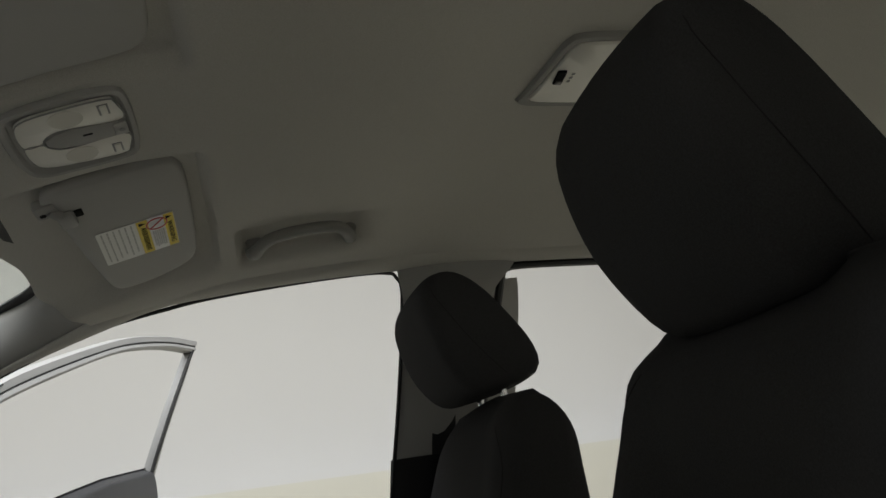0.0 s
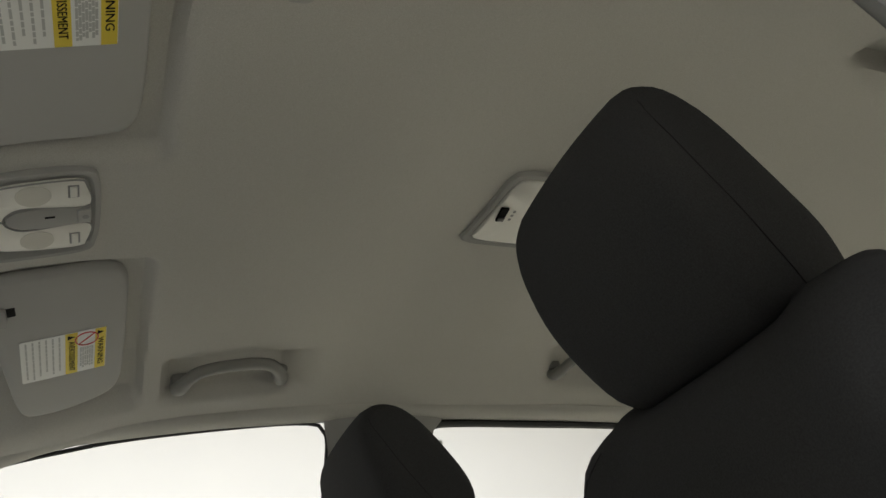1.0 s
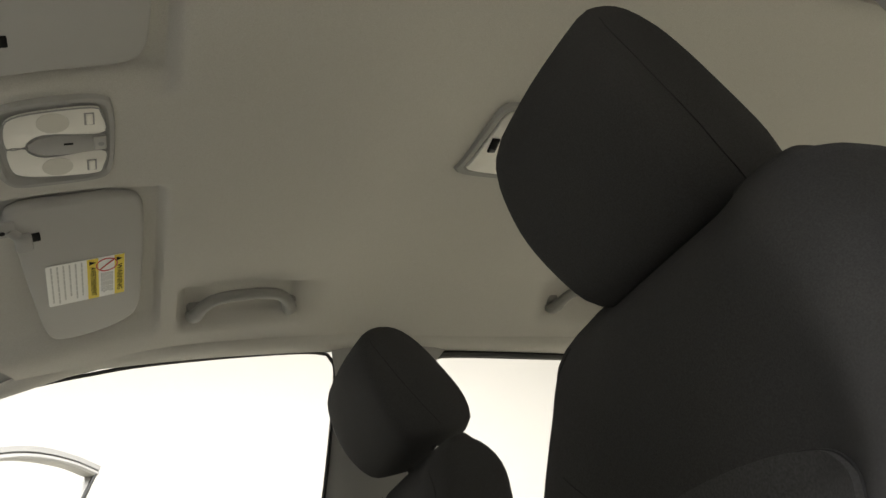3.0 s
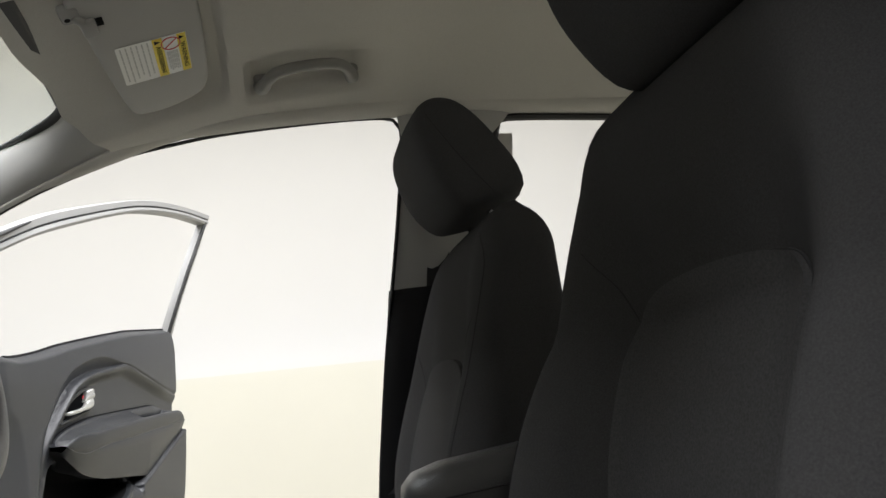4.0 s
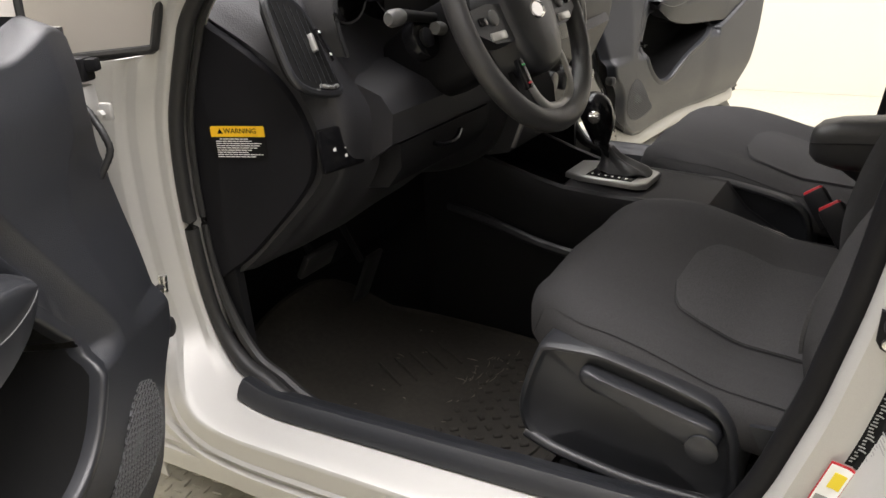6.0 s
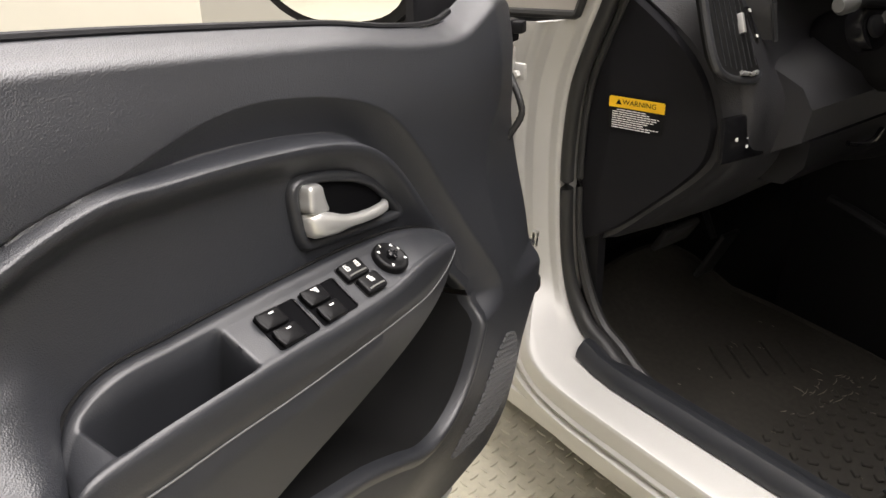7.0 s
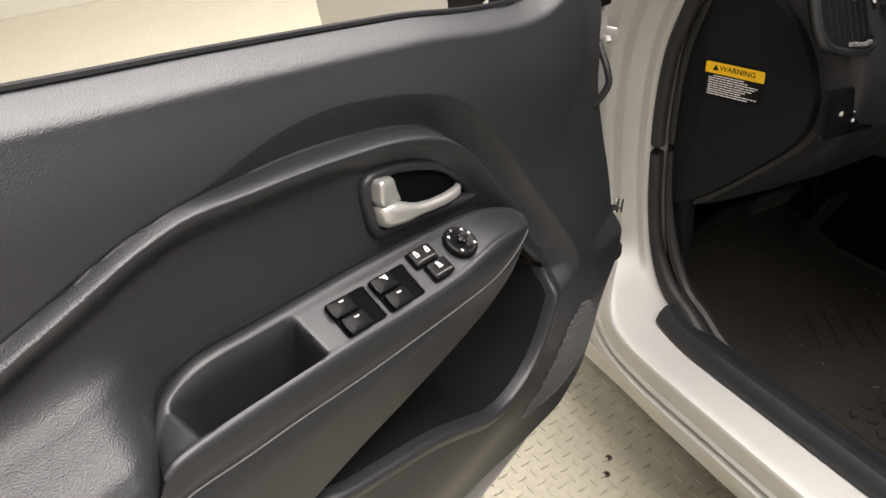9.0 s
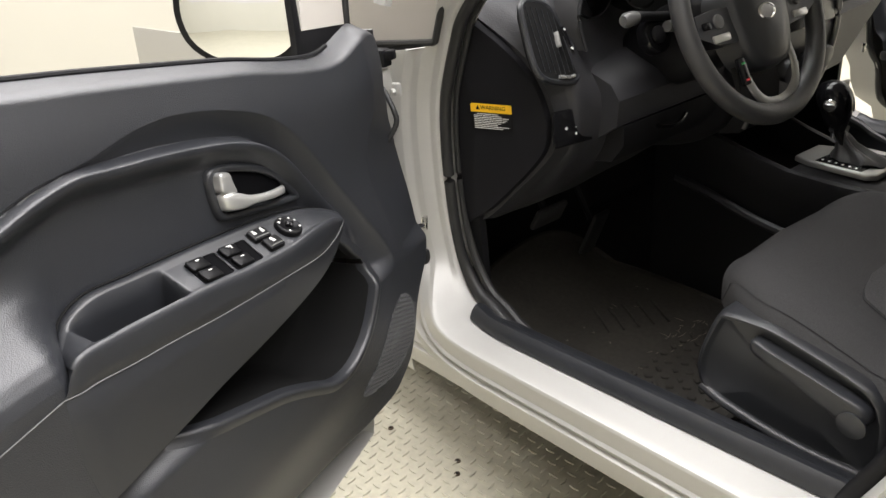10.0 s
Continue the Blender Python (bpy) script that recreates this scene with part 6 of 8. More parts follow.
for x, hw, zb, zt in ((0.806, 0.010, 0.664, 0.684), (0.809, 0.024, 0.652, 0.695), (0.821, 0.036, 0.642, 0.706), (0.85, 0.040, 0.634, 0.714), (0.95, 0.041, 0.632, 0.724), (1.03, 0.041, 0.635, 0.726), (1.06, 0.030, 0.65, 0.715)):
    zc, hz = (zb + zt) / 2, (zt - zb) / 2
    rings.append([(x, 0.803 + hw * (abs(math.cos(a)) ** 0.6) * (1 if math.cos(a) > 0 else -1), zc + hz * (abs(math.sin(a)) ** 0.6) * (1 if math.sin(a) > 0 else -1)) for a in [2 * math.pi * k / 28 for k in range(28)]])
arm = partw("armrest", loft(rings), LEATHER, driver_seat, "black leatherette folding armrest", 60)
partw("seam", tube([(x, 0.803 - hw, z) for x, hw, z in ((0.81, 0.035, 0.678), (0.85, 0.0405, 0.682), (0.95, 0.0415, 0.690), (1.04, 0.041, 0.694))], 0.0012, 6), SEAM_DARK, arm)

# seat belts
def belt(side, pts, name):
    b = thing("seat_belt", (1.0, 0.2 if side < 0 else 1.52, 0.3), name, "seat belt", "seat belts")
    path = cr(mirrored(pts, side), 40)
    rows = [[p + Vector((0.023 * s_, 0, 0)) for s_ in (-1, -0.33, 0.33, 1)] for p in path]
    partw("webbing", sheet(rows, 0.0015), BELT_WEB, b, "black woven belt webbing")
    a = path[0]
    partw("guide", rbox(0.05, 0.018, 0.04, 0.007, Matrix.Translation(a)), DARK, b, "black belt guide loop")
    tp = path[26]
    partw("tongue", rbox(0.028, 0.008, 0.05, 0.003, Matrix.Translation(tp + Vector((-0.02, -0.006 * side, 0)))), CHROME, b, "chrome belt tongue")
    return b


BELT_WEB = mat("belt_webbing", (0.016, 0.016, 0.017), 0.8, vary=0.1, scale=20, bump=0.6, bump_scale=500, kind="weave")
belt(1, [(1.045, 1.435, 1.19), (1.03, 1.455, 1.05), (1.01, 1.475, 0.85), (0.995, 1.49, 0.60), (0.98, 1.50, 0.36)], "black passenger seat belt hanging on the centre pillar")
belt(-1, [(1.10, 1.437, 1.115), (1.085, 1.45, 1.00), (1.03, 1.455, 0.80), (0.99, 1.48, 0.55), (0.98, 1.50, 0.36)], "black driver seat belt hanging on the centre pillar")

# ---------- dashboard ----------
dash = thing("dashboard", (0.0, CY, 0.55), "black grained plastic dashboard with hooded instruments", "dashboard")
SECT = {
    0.196: [(-0.50, 0.955), (-0.10, 0.985), (0.07, 0.968), (0.138, 0.926), (0.200, 0.874), (0.231, 0.83), (0.246, 0.785), (0.250, 0.755), (0.240, 0.705), (0.170, 0.625), (0.105, 0.562), (0.04, 0.547)],
    0.225: [(-0.50, 0.96), (-0.10, 0.99), (0.09, 0.978), (0.165, 0.940), (0.218, 0.885), (0.243, 0.84), (0.256, 0.79), (0.260, 0.755), (0.250, 0.705), (0.18, 0.625), (0.115, 0.560), (0.04, 0.545)],
    0.31: [(-0.50, 0.965), (-0.10, 1.00), (0.10, 0.995), (0.185, 0.968), (0.225, 0.905), (0.255, 0.845), (0.272, 0.80), (0.272, 0.755), (0.258, 0.70), (0.20, 0.625), (0.13, 0.565), (0.04, 0.545)],
    0.37: [(-0.50, 0.965), (-0.10, 1.005), (0.10, 1.01), (0.160, 0.985), (0.180, 0.92), (0.225, 0.850), (0.285, 0.80), (0.285, 0.755), (0.265, 0.69), (0.21, 0.625), (0.14, 0.57), (0.04, 0.545)],
    0.50: [(-0.50, 0.965), (-0.10, 1.01), (0.08, 1.02), (0.12, 0.99), (0.135, 0.92), (0.20, 0.848), (0.29, 0.81), (0.295, 0.76), (0.275, 0.69), (0.22, 0.635), (0.15, 0.585), (0.04, 0.56)],
    0.64: [(-0.50, 0.965), (-0.10, 1.01), (0.10, 1.02), (0.17, 0.99), (0.19, 0.92), (0.23, 0.855), (0.29, 0.81), (0.295, 0.76), (0.275, 0.69), (0.22, 0.64), (0.15, 0.60), (0.04, 0.56)],
    0.71: [(-0.50, 0.965), (-0.10, 1.01), (0.14, 1.015), (0.25, 0.985), (0.285, 0.935), (0.305, 0.87), (0.310, 0.81), (0.300, 0.75), (0.285, 0.68), (0.25, 0.62), (0.17, 0.58), (0.04, 0.56)],
    0.86: [(-0.50, 0.965), (-0.10, 1.01), (0.14, 1.015), (0.25, 0.985), (0.29, 0.935), (0.312, 0.87), (0.316, 0.81), (0.305, 0.75), (0.29, 0.68), (0.25, 0.62), (0.17, 0.58), (0.04, 0.56)],
    1.01: [(-0.50, 0.965), (-0.10, 1.01), (0.14, 1.015), (0.24, 0.985), (0.275, 0.935), (0.295, 0.87), (0.295, 0.81), (0.28, 0.75), (0.26, 0.68), (0.22, 0.62), (0.15, 0.58), (0.04, 0.56)],
    1.10: [(-0.50, 0.965), (-0.10, 1.01), (0.10, 1.01), (0.19, 0.985), (0.235, 0.935), (0.255, 0.87), (0.245, 0.81), (0.22, 0.75), (0.19, 0.68), (0.15, 0.62), (0.10, 0.58), (0.02, 0.56)],
    1.45: [(-0.50, 0.96), (-0.10, 1.00), (0.07, 0.99), (0.15, 0.965), (0.20, 0.915), (0.225, 0.86), (0.225, 0.80), (0.20, 0.74), (0.16, 0.68), (0.12, 0.62), (0.08, 0.58), (0.02, 0.56)],
    1.525: [(-0.50, 0.955), (-0.10, 0.985), (0.04, 0.968), (0.10, 0.926), (0.15, 0.874), (0.17, 0.83), (0.175, 0.785), (0.17, 0.755), (0.15, 0.705), (0.10, 0.625), (0.06, 0.562), (0.02, 0.547)],
}
ys = sorted(SECT)
rings = []
for k in range(120):
    y = ys[0] + (ys[-1] - ys[0]) * k / 119
    j = max(i for i in range(len(ys)) if ys[i] <= y + 1e-9)
    j = min(j, len(ys) - 2)
    t = sstep(0, 1, (y - ys[j]) / (ys[j + 1] - ys[j]))
    pts = [Vector((a[0] + (b[0] - a[0]) * t, a[1] + (b[1] - a[1]) * t, 0)) for a, b in zip(SECT[ys[j]], SECT[ys[j + 1]])]
    ring = [(p.x, y + 0.40 * max(0, p.x - 0.10) * sstep(0.30, 0.196, y), p.y) for p in cr(pts, 54)] + [(-0.15, y, 0.60), (-0.45, y, 0.72)]
    rings.append(ring)
partw("body", loft(rings), DASH, dash, "black soft grained dashboard moulding", 45)
# instrument hood
hood = []
for x, gr in ((0.02, 0.90), (0.12, 0.97), (0.20, 1.0), (0.262, 1.0), (0.276, 0.985), (0.268, 0.955), (0.20, 0.94), (0.125, 0.92)):
    arc = cr([(0.318, 0.87, 0), (0.305, 0.92, 0), (0.312, 0.960, 0), (0.345, 1.004, 0), (0.395, 1.043, 0), (0.447, 1.062, 0), (0.515, 1.064, 0), (0.548, 1.040, 0), (0.560, 0.998, 0), (0.60, 0.965, 0), (0.655, 0.94, 0), (0.672, 0.88, 0)], 48)
    hood.append([(x - 0.02 * abs(p.x - 0.49) / 0.17, 0.495 + (p.x - 0.495) * gr, 0.90 + (p.y - 0.90) * gr) for p in arc])
bm = loft(hood, False, False)
# windscreen light on the hood is painted in with the paler plastic
partw("instrument_hood", bm, DASH_LIT, dash, "black hood over the instruments, coloured lighter as windscreen-lit")
for cy_, cz, r in ((0.425, 0.955, 0.062), (0.56, 0.945, 0.060), (0.49, 0.965, 0.045)):
    mk = axes((0.150, cy_, cz), (0, 1, 0), (-0.25, 0, 1))
    dial = partw("dial", loft([[mk @ Vector((rr * math.cos(a), rr * math.sin(a), h)) for a in [2 * math.pi * i / 32 for i in range(32)]] for rr, h in ((r, -0.02), (r, 0.022), (r * 0.94, 0.022), (r * 0.90, 0.0), (r * 0.1, -0.001))]), GLOSS_BLACK, dash, "round dark instrument dial")
# cluster glare edge
partw("hood_lip", tube([(p[0] + 0.004, p[1], p[2]) for p in hood[4]], 0.0035, 8), PANEL_SMOOTH, dash)
# left air vent
vm = axes((0.236, 0.262, 0.893), (-0.12, 0.97, -0.30), (-0.47, 0.12, 0.88))
vo = cr([(-0.056, -0.046, 0), (-0.060, 0.02, 0), (-0.052, 0.060, 0), (0.0, 0.068, 0), (0.030, 0.045, 0), (0.052, -0.02, 0), (0.055, -0.048, 0), (0.035, -0.064, 0), (-0.03, -0.066, 0)], 60, True)
vent = partw("air_vent", tube([vm @ p for p in vo], 0.0055, 8, closed=True, up=tuple(vm.col[2].xyz)), PANEL_SMOOTH, dash, "rounded black air vent with vertical slats")
vc = sum(vo, Vector()) / 60
partw("vent_well", loft([[vm @ (vc.lerp(p, k) + Vector((0, 0, h))) for p in vo] for k, h in ((1.0, 0.004), (0.97, -0.004), (0.92, -0.012), (0.5, -0.014), (0.05, -0.014))]), BLACK_PRINT, vent)
for i in range(7):
    px = -0.044 + 0.0135 * i
    hy = 0.056 - 0.3 * abs(px - 0.0) * (1 if px > 0 else 0.2)
    slat = loft([[vm @ Vector((px + dx - 0.10 * yy, yy, dz)) for dx, dz in ((-0.0016, -0.012), (0.0016, -0.012), (0.0026, 0.004), (-0.0004, 0.0052))] for yy in (-hy, -hy / 3, hy / 3, hy)])
    partw("slat", slat, PANEL_SMOOTH, vent)
partw("vent_tab", rbox(0.006, 0.026, 0.012, 0.002, vm @ Matrix.Translation((0.012, 0.004, 0.006))), SILVER, vent, "satin silver vent tab")
partw("vent_trim", tube([vm @ Vector(p) for p in ((-0.005, -0.060, 0.006), (0.02, -0.060, 0.007), (0.038, -0.055, 0.006))], 0.003, 8), SILVER, vent, "satin silver vent accent")
partw("vent_wheel", rbox(0.010, 0.050, 0.010, 0.003, vm @ Matrix.Translation((0.043, 0.006, 0.003)) @ Matrix.Rotation(radians(18), 4, "Z")), GLOSS_BLACK, vent)
for dy in (0.020, -0.012):
    partw("vent_mark", rbox(0.005, 0.004, 0.001, 0, vm @ Matrix.Translation((0.043 - dy * 0.3, dy + 0.004, 0.009))), WHITE_PRINT, vent)
# end cover with warning label
endc = cr([(0.075, 0.960, 0), (0.132, 0.924, 0), (0.192, 0.872, 0), (0.222, 0.83, 0), (0.238, 0.785, 0), (0.242, 0.755, 0), (0.230, 0.705, 0), (0.165, 0.628, 0), (0.105, 0.572, 0), (0.05, 0.556, 0), (0.03, 0.70, 0), (0.03, 0.85, 0)], 70, True)
ec = sum(endc, Vector()) / 70
cover = partw("end_cover", loft([[(ec.lerp(p, k).x, y + 0.40 * max(0, ec.lerp(p, k).x - 0.10), ec.lerp(p, k).y) for p in endc] for k, y in ((1.0, 0.198), (1.0, 0.190), (0.985, 0.186), (0.5, 0.184), (0.05, 0.184))]), END_BLACK, dash, "black plastic dashboard end cover")


# the warning label hangs on the end cover
lm = axes((0.147, 0.2005, 0.770), (0.927, 0.375, -0.02), (0.0, 0.0, 1.0))
wl = partw("warning_label", plate(rrect(0.080, 0.046, 0.003), 0.0006, lm), BLACK_PRINT, cover, "black and amber warning sticker")

partw("label_band", plate([(-0.040, 0.008), (0.040, 0.008), (0.040, 0.021), (0.038, 0.0232), (-0.038, 0.0232), (-0.040, 0.021)], 0.0009, lm), AMBER, cover)
writing("label_words", "WARNING", 0.0100, lm @ Matrix.Translation((0.004, 0.0162, 0.0011)), BLACK_PRINT, cover, 1.0)
partw("label_triangle", plate([(-0.030, 0.0125), (-0.0215, 0.0125), (-0.0258, 0.0202)], 0.0011, lm), BLACK_PRINT, cover)
rnd = random.Random(21)
for i in range(9):
    zz = 0.0050 - 0.0032 * i
    x, end = -0.034 + (0.006 if i == 0 else 0.0), (0.014, 0.020, 0.034, 0.030, 0.026, 0.018, 0.012, 0.034, 0.024)[i]
    while x < end - 0.002:
        ln = min(end - x, 0.003 + 0.007 * rnd.random())
        partw("label_line", plate([(x, zz - 0.0007), (x + ln, zz - 0.0007), (x + ln, zz + 0.0005), (x, zz + 0.0005)], 0.0008, lm), WHITE_PRINT, cover)
        x += ln + 0.0011
# switch panel under the vent
sp = axes((0.262, 0.282, 0.752), (-0.05, 0.99, -0.10), (-0.12, 0.09, 0.98))
spn = partw("switch_panel", rbox(0.098, 0.062, 0.010, 0.005, sp), GLOSS_BLACK, dash, "gloss black dash switch panel")
for px, py, s_ in ((-0.022, 0.000, 0.0042), (0.002, -0.012, 0.0036), (0.002, 0.014, 0.0016), (0.026, 0.020, 0.0036), (0.002, -0.001, 0.0016)):
    partw("icon", join(rbox(s_ * 1.4, s_ * 0.9, 0.0006, 0, sp @ Matrix.Translation((px, py, 0.0053))), rbox(s_ * 0.7, s_ * 1.3, 0.0006, 0, sp @ Matrix.Translation((px + 0.001, py, 0.0053)))), WHITE_PRINT, spn)
partw("panel_edge", rbox(0.016, 0.050, 0.014, 0.004, sp @ Matrix.Translation((0.056, 0.004, 0.0))), DASH, dash)
# knee panel and pocket under the column
kp = loft([[(x, y, z) for x, z in ((0.22, 0.845), (0.300, 0.815), (0.318, 0.79), (0.312, 0.745), (0.24, 0.70))] for y in (0.335, 0.36, 0.60, 0.628)])
partw("knee_panel", kp, DASH, dash, "black knee panel under the steering column")
tr = loft([[(x, y, z) for x, z in ((0.20, 0.745), (0.314, 0.742), (0.312, 0.705), (0.285, 0.672), (0.20, 0.66))] for y in (0.352, 0.375, 0.59, 0.615)])
tray = partw("tray", tr, DARK, dash, "black drawer under the column")
partw("tray_handle", tube(cr([(0.318, 0.435, 0.722), (0.324, 0.46, 0.716), (0.324, 0.49, 0.716), (0.318, 0.515, 0.724)], 12), 0.004, 8), GLOSS_BLACK, tray)
# centre stack
cs = loft([[(x, y, z) for x, z in ((0.24, 1.005), (0.285, 0.985), (0.318, 0.935), (0.336, 0.86), (0.338, 0.79), (0.322, 0.70), (0.29, 0.62), (0.20, 0.60))] for y in (0.735, 0.75, 0.97, 0.985)])
stack = partw("radio_console", cs, PANEL_SMOOTH, dash, "black centre stack with grey metal edges")
for y in (0.742, 0.978):
    partw("stack_edge", tube(cr([(0.27, y, 0.998), (0.305, y, 0.968), (0.335, y, 0.89), (0.342, y, 0.80), (0.326, y, 0.71), (0.295, y, 0.63)], 26), 0.006, 10), SATIN_GREY, stack, "satin grey stack edge")
for y0 in (0.80, 0.92):
    vb = axes((0.306, y0, 0.958), (0, 1, 0), (-0.55, 0, 0.83))
    cv = partw("centre_vent", rbox(0.095, 0.055, 0.012, 0.006, vb), BLACK_PRINT, stack, "black centre air vent")
    for i in range(4):
        partw("slat", rbox(0.088, 0.003, 0.012, 0.001, vb @ Matrix.Translation((0, -0.018 + 0.012 * i, 0.006))), SILVER if i == 1 else PANEL_SMOOTH, cv)
partw("radio", rbox(0.20, 0.075, 0.012, 0.004, axes((0.334, 0.86, 0.85), (0, 1, 0), (-0.2, 0, 0.98))), GLOSS_BLACK, stack, "gloss black radio")
for y0 in (0.795, 0.86, 0.925):
    partw("climate_knob", disc(0.024, 0.020, axes((0.338, y0, 0.745), (0, 1, 0), (0.15, 0, 0.98)), 24, 0.004), PANEL_SMOOTH, stack, "round climate knob")
# glove box line and passenger trim strip
partw("glovebox_lid", sheet([[(0.262 - 0.10 * abs(v - 0.9) - 0.03 * (y - 1.1) / 0.35, y, 0.60 + 0.20 * v) for y in (1.08, 1.2, 1.3, 1.42)] for v in (0.0, 0.3, 0.6, 0.9, 1.0)], 0.008), DASH, dash, "black glovebox lid")

# ---------- steering column and wheel ----------
WC, WT = Vector((0.428, 0.522, 0.911)), radians(23.3)
AX = Vector((math.cos(WT), -0.02, math.sin(WT))).normalized()
UPW = Vector((-math.sin(WT), 0, math.cos(WT)))
WM = axes(WC, (0, 1, 0), UPW)  # x to the right, y up the wheel, z towards the driver
wheel = thing("steering_wheel", WC, "black steering wheel with silver spokes and column stalks", "steering wheel")
ring_ = [WM @ Vector((0.170 * math.sin(a), 0.170 * math.cos(a), 0)) for a in [2 * math.pi * i / 72 for i in range(72)]]
partw("rim", tube(ring_, [0.0165 + 0.0012 * math.cos(4 * math.pi * i / 72) for i in range(72)], 14, closed=True, up=tuple(AX)), LEATHER, wheel, "black leatherette wheel rim", 80)
hub = cr([(-0.075, 0.045, 0), (-0.055, 0.068, 0), (0, 0.075, 0), (0.055, 0.068, 0), (0.075, 0.045, 0), (0.072, 0.0, 0), (0.058, -0.045, 0), (0.035, -0.068, 0), (0, -0.074, 0), (-0.035, -0.068, 0), (-0.058, -0.045, 0), (-0.072, 0.0, 0)], 60, True)
partw("hub_cover", loft([[WM @ Vector((p.x * k, -0.024 + (p.y + 0.024) * k, h)) for p in [q + Vector((0, -0.024, 0)) for q in hub]] for k, h in ((1.0, -0.035), (1.0, 0.004), (0.95, 0.014), (0.80, 0.021), (0.4, 0.026), (0.05, 0.027))]), PANEL_SMOOTH, wheel, "black airbag hub cover", 60)
em = WM @ Matrix.Translation((-0.006, -0.011, 0.0262))
partw("emblem", loft([[em @ Vector((0.023 * k * math.cos(a), 0.013 * k * math.sin(a), h)) for a in [2 * math.pi * i / 32 for i in range(32)]] for k, h in ((1, -0.003), (1, 0.002), (0.85, 0.003), (0.80, 0.0015), (0.1, 0.0015))]), CHROME, wheel, "oval chrome emblem")
partw("airbag_mark", rbox(0.016, 0.004, 0.0006, 0, WM @ Matrix.Translation((0.004, -0.050, 0.0245))), BLACK_PRINT, wheel)
for s_ in (-1, 1):
    pod = partw("switch_pod", loft([[WM @ Vector((s_ * x, y, z)) for x, y in ((0.062, 0.012), (0.110, 0.016), (0.155, 0.012), (0.158, -0.020), (0.120, -0.038), (0.070, -0.042))] for z in (-0.022, 0.006, 0.010)]), PANEL_SMOOTH, wheel, "black spoke with control buttons")
    partw("button_bar", rbox(0.042, 0.012, 0.006, 0.0025, WM @ Matrix.Translation((s_ * 0.108, -0.029, 0.010))), SILVER, pod, "silver control bar")
    partw("button", disc(0.011, 0.005, WM @ Matrix.Translation((s_ * 0.106, -0.004, 0.009)), 20, 0.002), STALK_GREY, pod, "round grey button")
    partw("button", rbox(0.02, 0.012, 0.006, 0.003, WM @ Matrix.Translation((s_ * 0.136, -0.006, 0.011))), GLOSS_BLACK, pod)
    arm_path = cr([WM @ Vector(p) for p in ((s_ * 0.068, -0.068, 0.000), (s_ * 0.066, -0.098, 0.003), (s_ * 0.056, -0.128, 0.004), (s_ * 0.030, -0.148, 0.002), (0.0, -0.154, 0.002))], 24)
    partw("lower_spoke", tube(arm_path, [0.0075 + 0.0025 * i / 23 for i in range(24)], 10, 0.45, up=tuple(AX)), SATIN_GREY, wheel, "satin grey lower spoke")
partw("spoke_back", loft([[WM @ Vector((x, y, z)) for x, y in ((-0.05, -0.05), (0.05, -0.05), (0.055, -0.12), (0.03, -0.16), (-0.03, -0.16), (-0.055, -0.12))] for z in (-0.03, -0.022)]), DARK, wheel)
cp = WM @ Matrix.Translation((-0.078, -0.088, 0.008))
cruise = partw("cruise_pad", rbox(0.020, 0.044, 0.008, 0.003, cp), GLOSS_BLACK, wheel, "black cruise buttons")
partw("button_mark", rbox(0.008, 0.003, 0.001, 0, cp @ Matrix.Translation((0, 0.012, 0.0045))), GREEN, cruise)
partw("button_mark", rbox(0.008, 0.003, 0.001, 0, cp @ Matrix.Translation((0, -0.014, 0.0045))), RED, cruise)
# column shroud behind the wheel
rings = []
for d, hw, hh, dz in ((-0.04, 0.055, 0.055, 0.0), (-0.07, 0.068, 0.066, -0.004), (-0.14, 0.070, 0.070, -0.008), (-0.22, 0.062, 0.060, -0.01)):
    c = WC + AX * d + Vector((0, 0, dz))
    rings.append([c + Vector((0, 1, 0)) * hw * (abs(math.cos(a)) ** 0.6) * (1 if math.cos(a) > 0 else -1) + UPW * hh * (abs(math.sin(a)) ** 0.6) * (1 if math.sin(a) > 0 else -1) for a in [2 * math.pi * i / 28 for i in range(28)]])
shroud = partw("column_shroud", loft(rings), DARK, wheel, "black steering column shroud")
st = [Vector((0.315, 0.462, 0.905)), Vector((0.318, 0.42, 0.912)), Vector((0.321, 0.385, 0.918)), Vector((0.322, 0.352, 0.918))]
stalk = partw("stalk", tube(cr(st, 12), [0.008] * 8 + [0.009, 0.010, 0.010, 0.009], 10), DARK, wheel, "black indicator stalk")
partw("stalk_tip", tube([(0.3215, 0.372, 0.919), (0.322, 0.365, 0.919), (0.3225, 0.345, 0.919), (0.3225, 0.338, 0.919)], [0.009, 0.0115, 0.012, 0.008], 14), STALK_GREY, stalk, "grey stalk knob")
partw("stalk_ring", disc(0.030, 0.022, axes((0.305, 0.425, 0.875), (0, 1, 0), (-0.35, 0.3, 0.9)), 24, 0.004), GLOSS_BLACK, wheel, "round gloss black ignition surround")
partw("key_slot", disc(0.014, 0.006, axes((0.327, 0.418, 0.883), (0, 1, 0), (-0.35, 0.3, 0.9)), 20, 0.001), DARK, wheel)
st2 = [Vector((0.33, 0.47, 0.888)), Vector((0.335, 0.445, 0.893)), Vector((0.336, 0.43, 0.895))]
partw("stalk_collar", tube(st2, [0.008, 0.010, 0.009], 12), STALK_GREY, wheel, "grey stalk collar")

# pedals
pd_ = thing("brake_pedal", (0.12, 0.36, 0.50), "worn black brake pedal under the dashboard", "pedal", "pedals")
partw("pad", rbox(0.014, 0.085, 0.055, 0.006, axes((0.085, 0.385, 0.50), (0.85, 0, -0.5), (0, 1, 0))), RUBBER, pd_, "black rubber pedal pad")
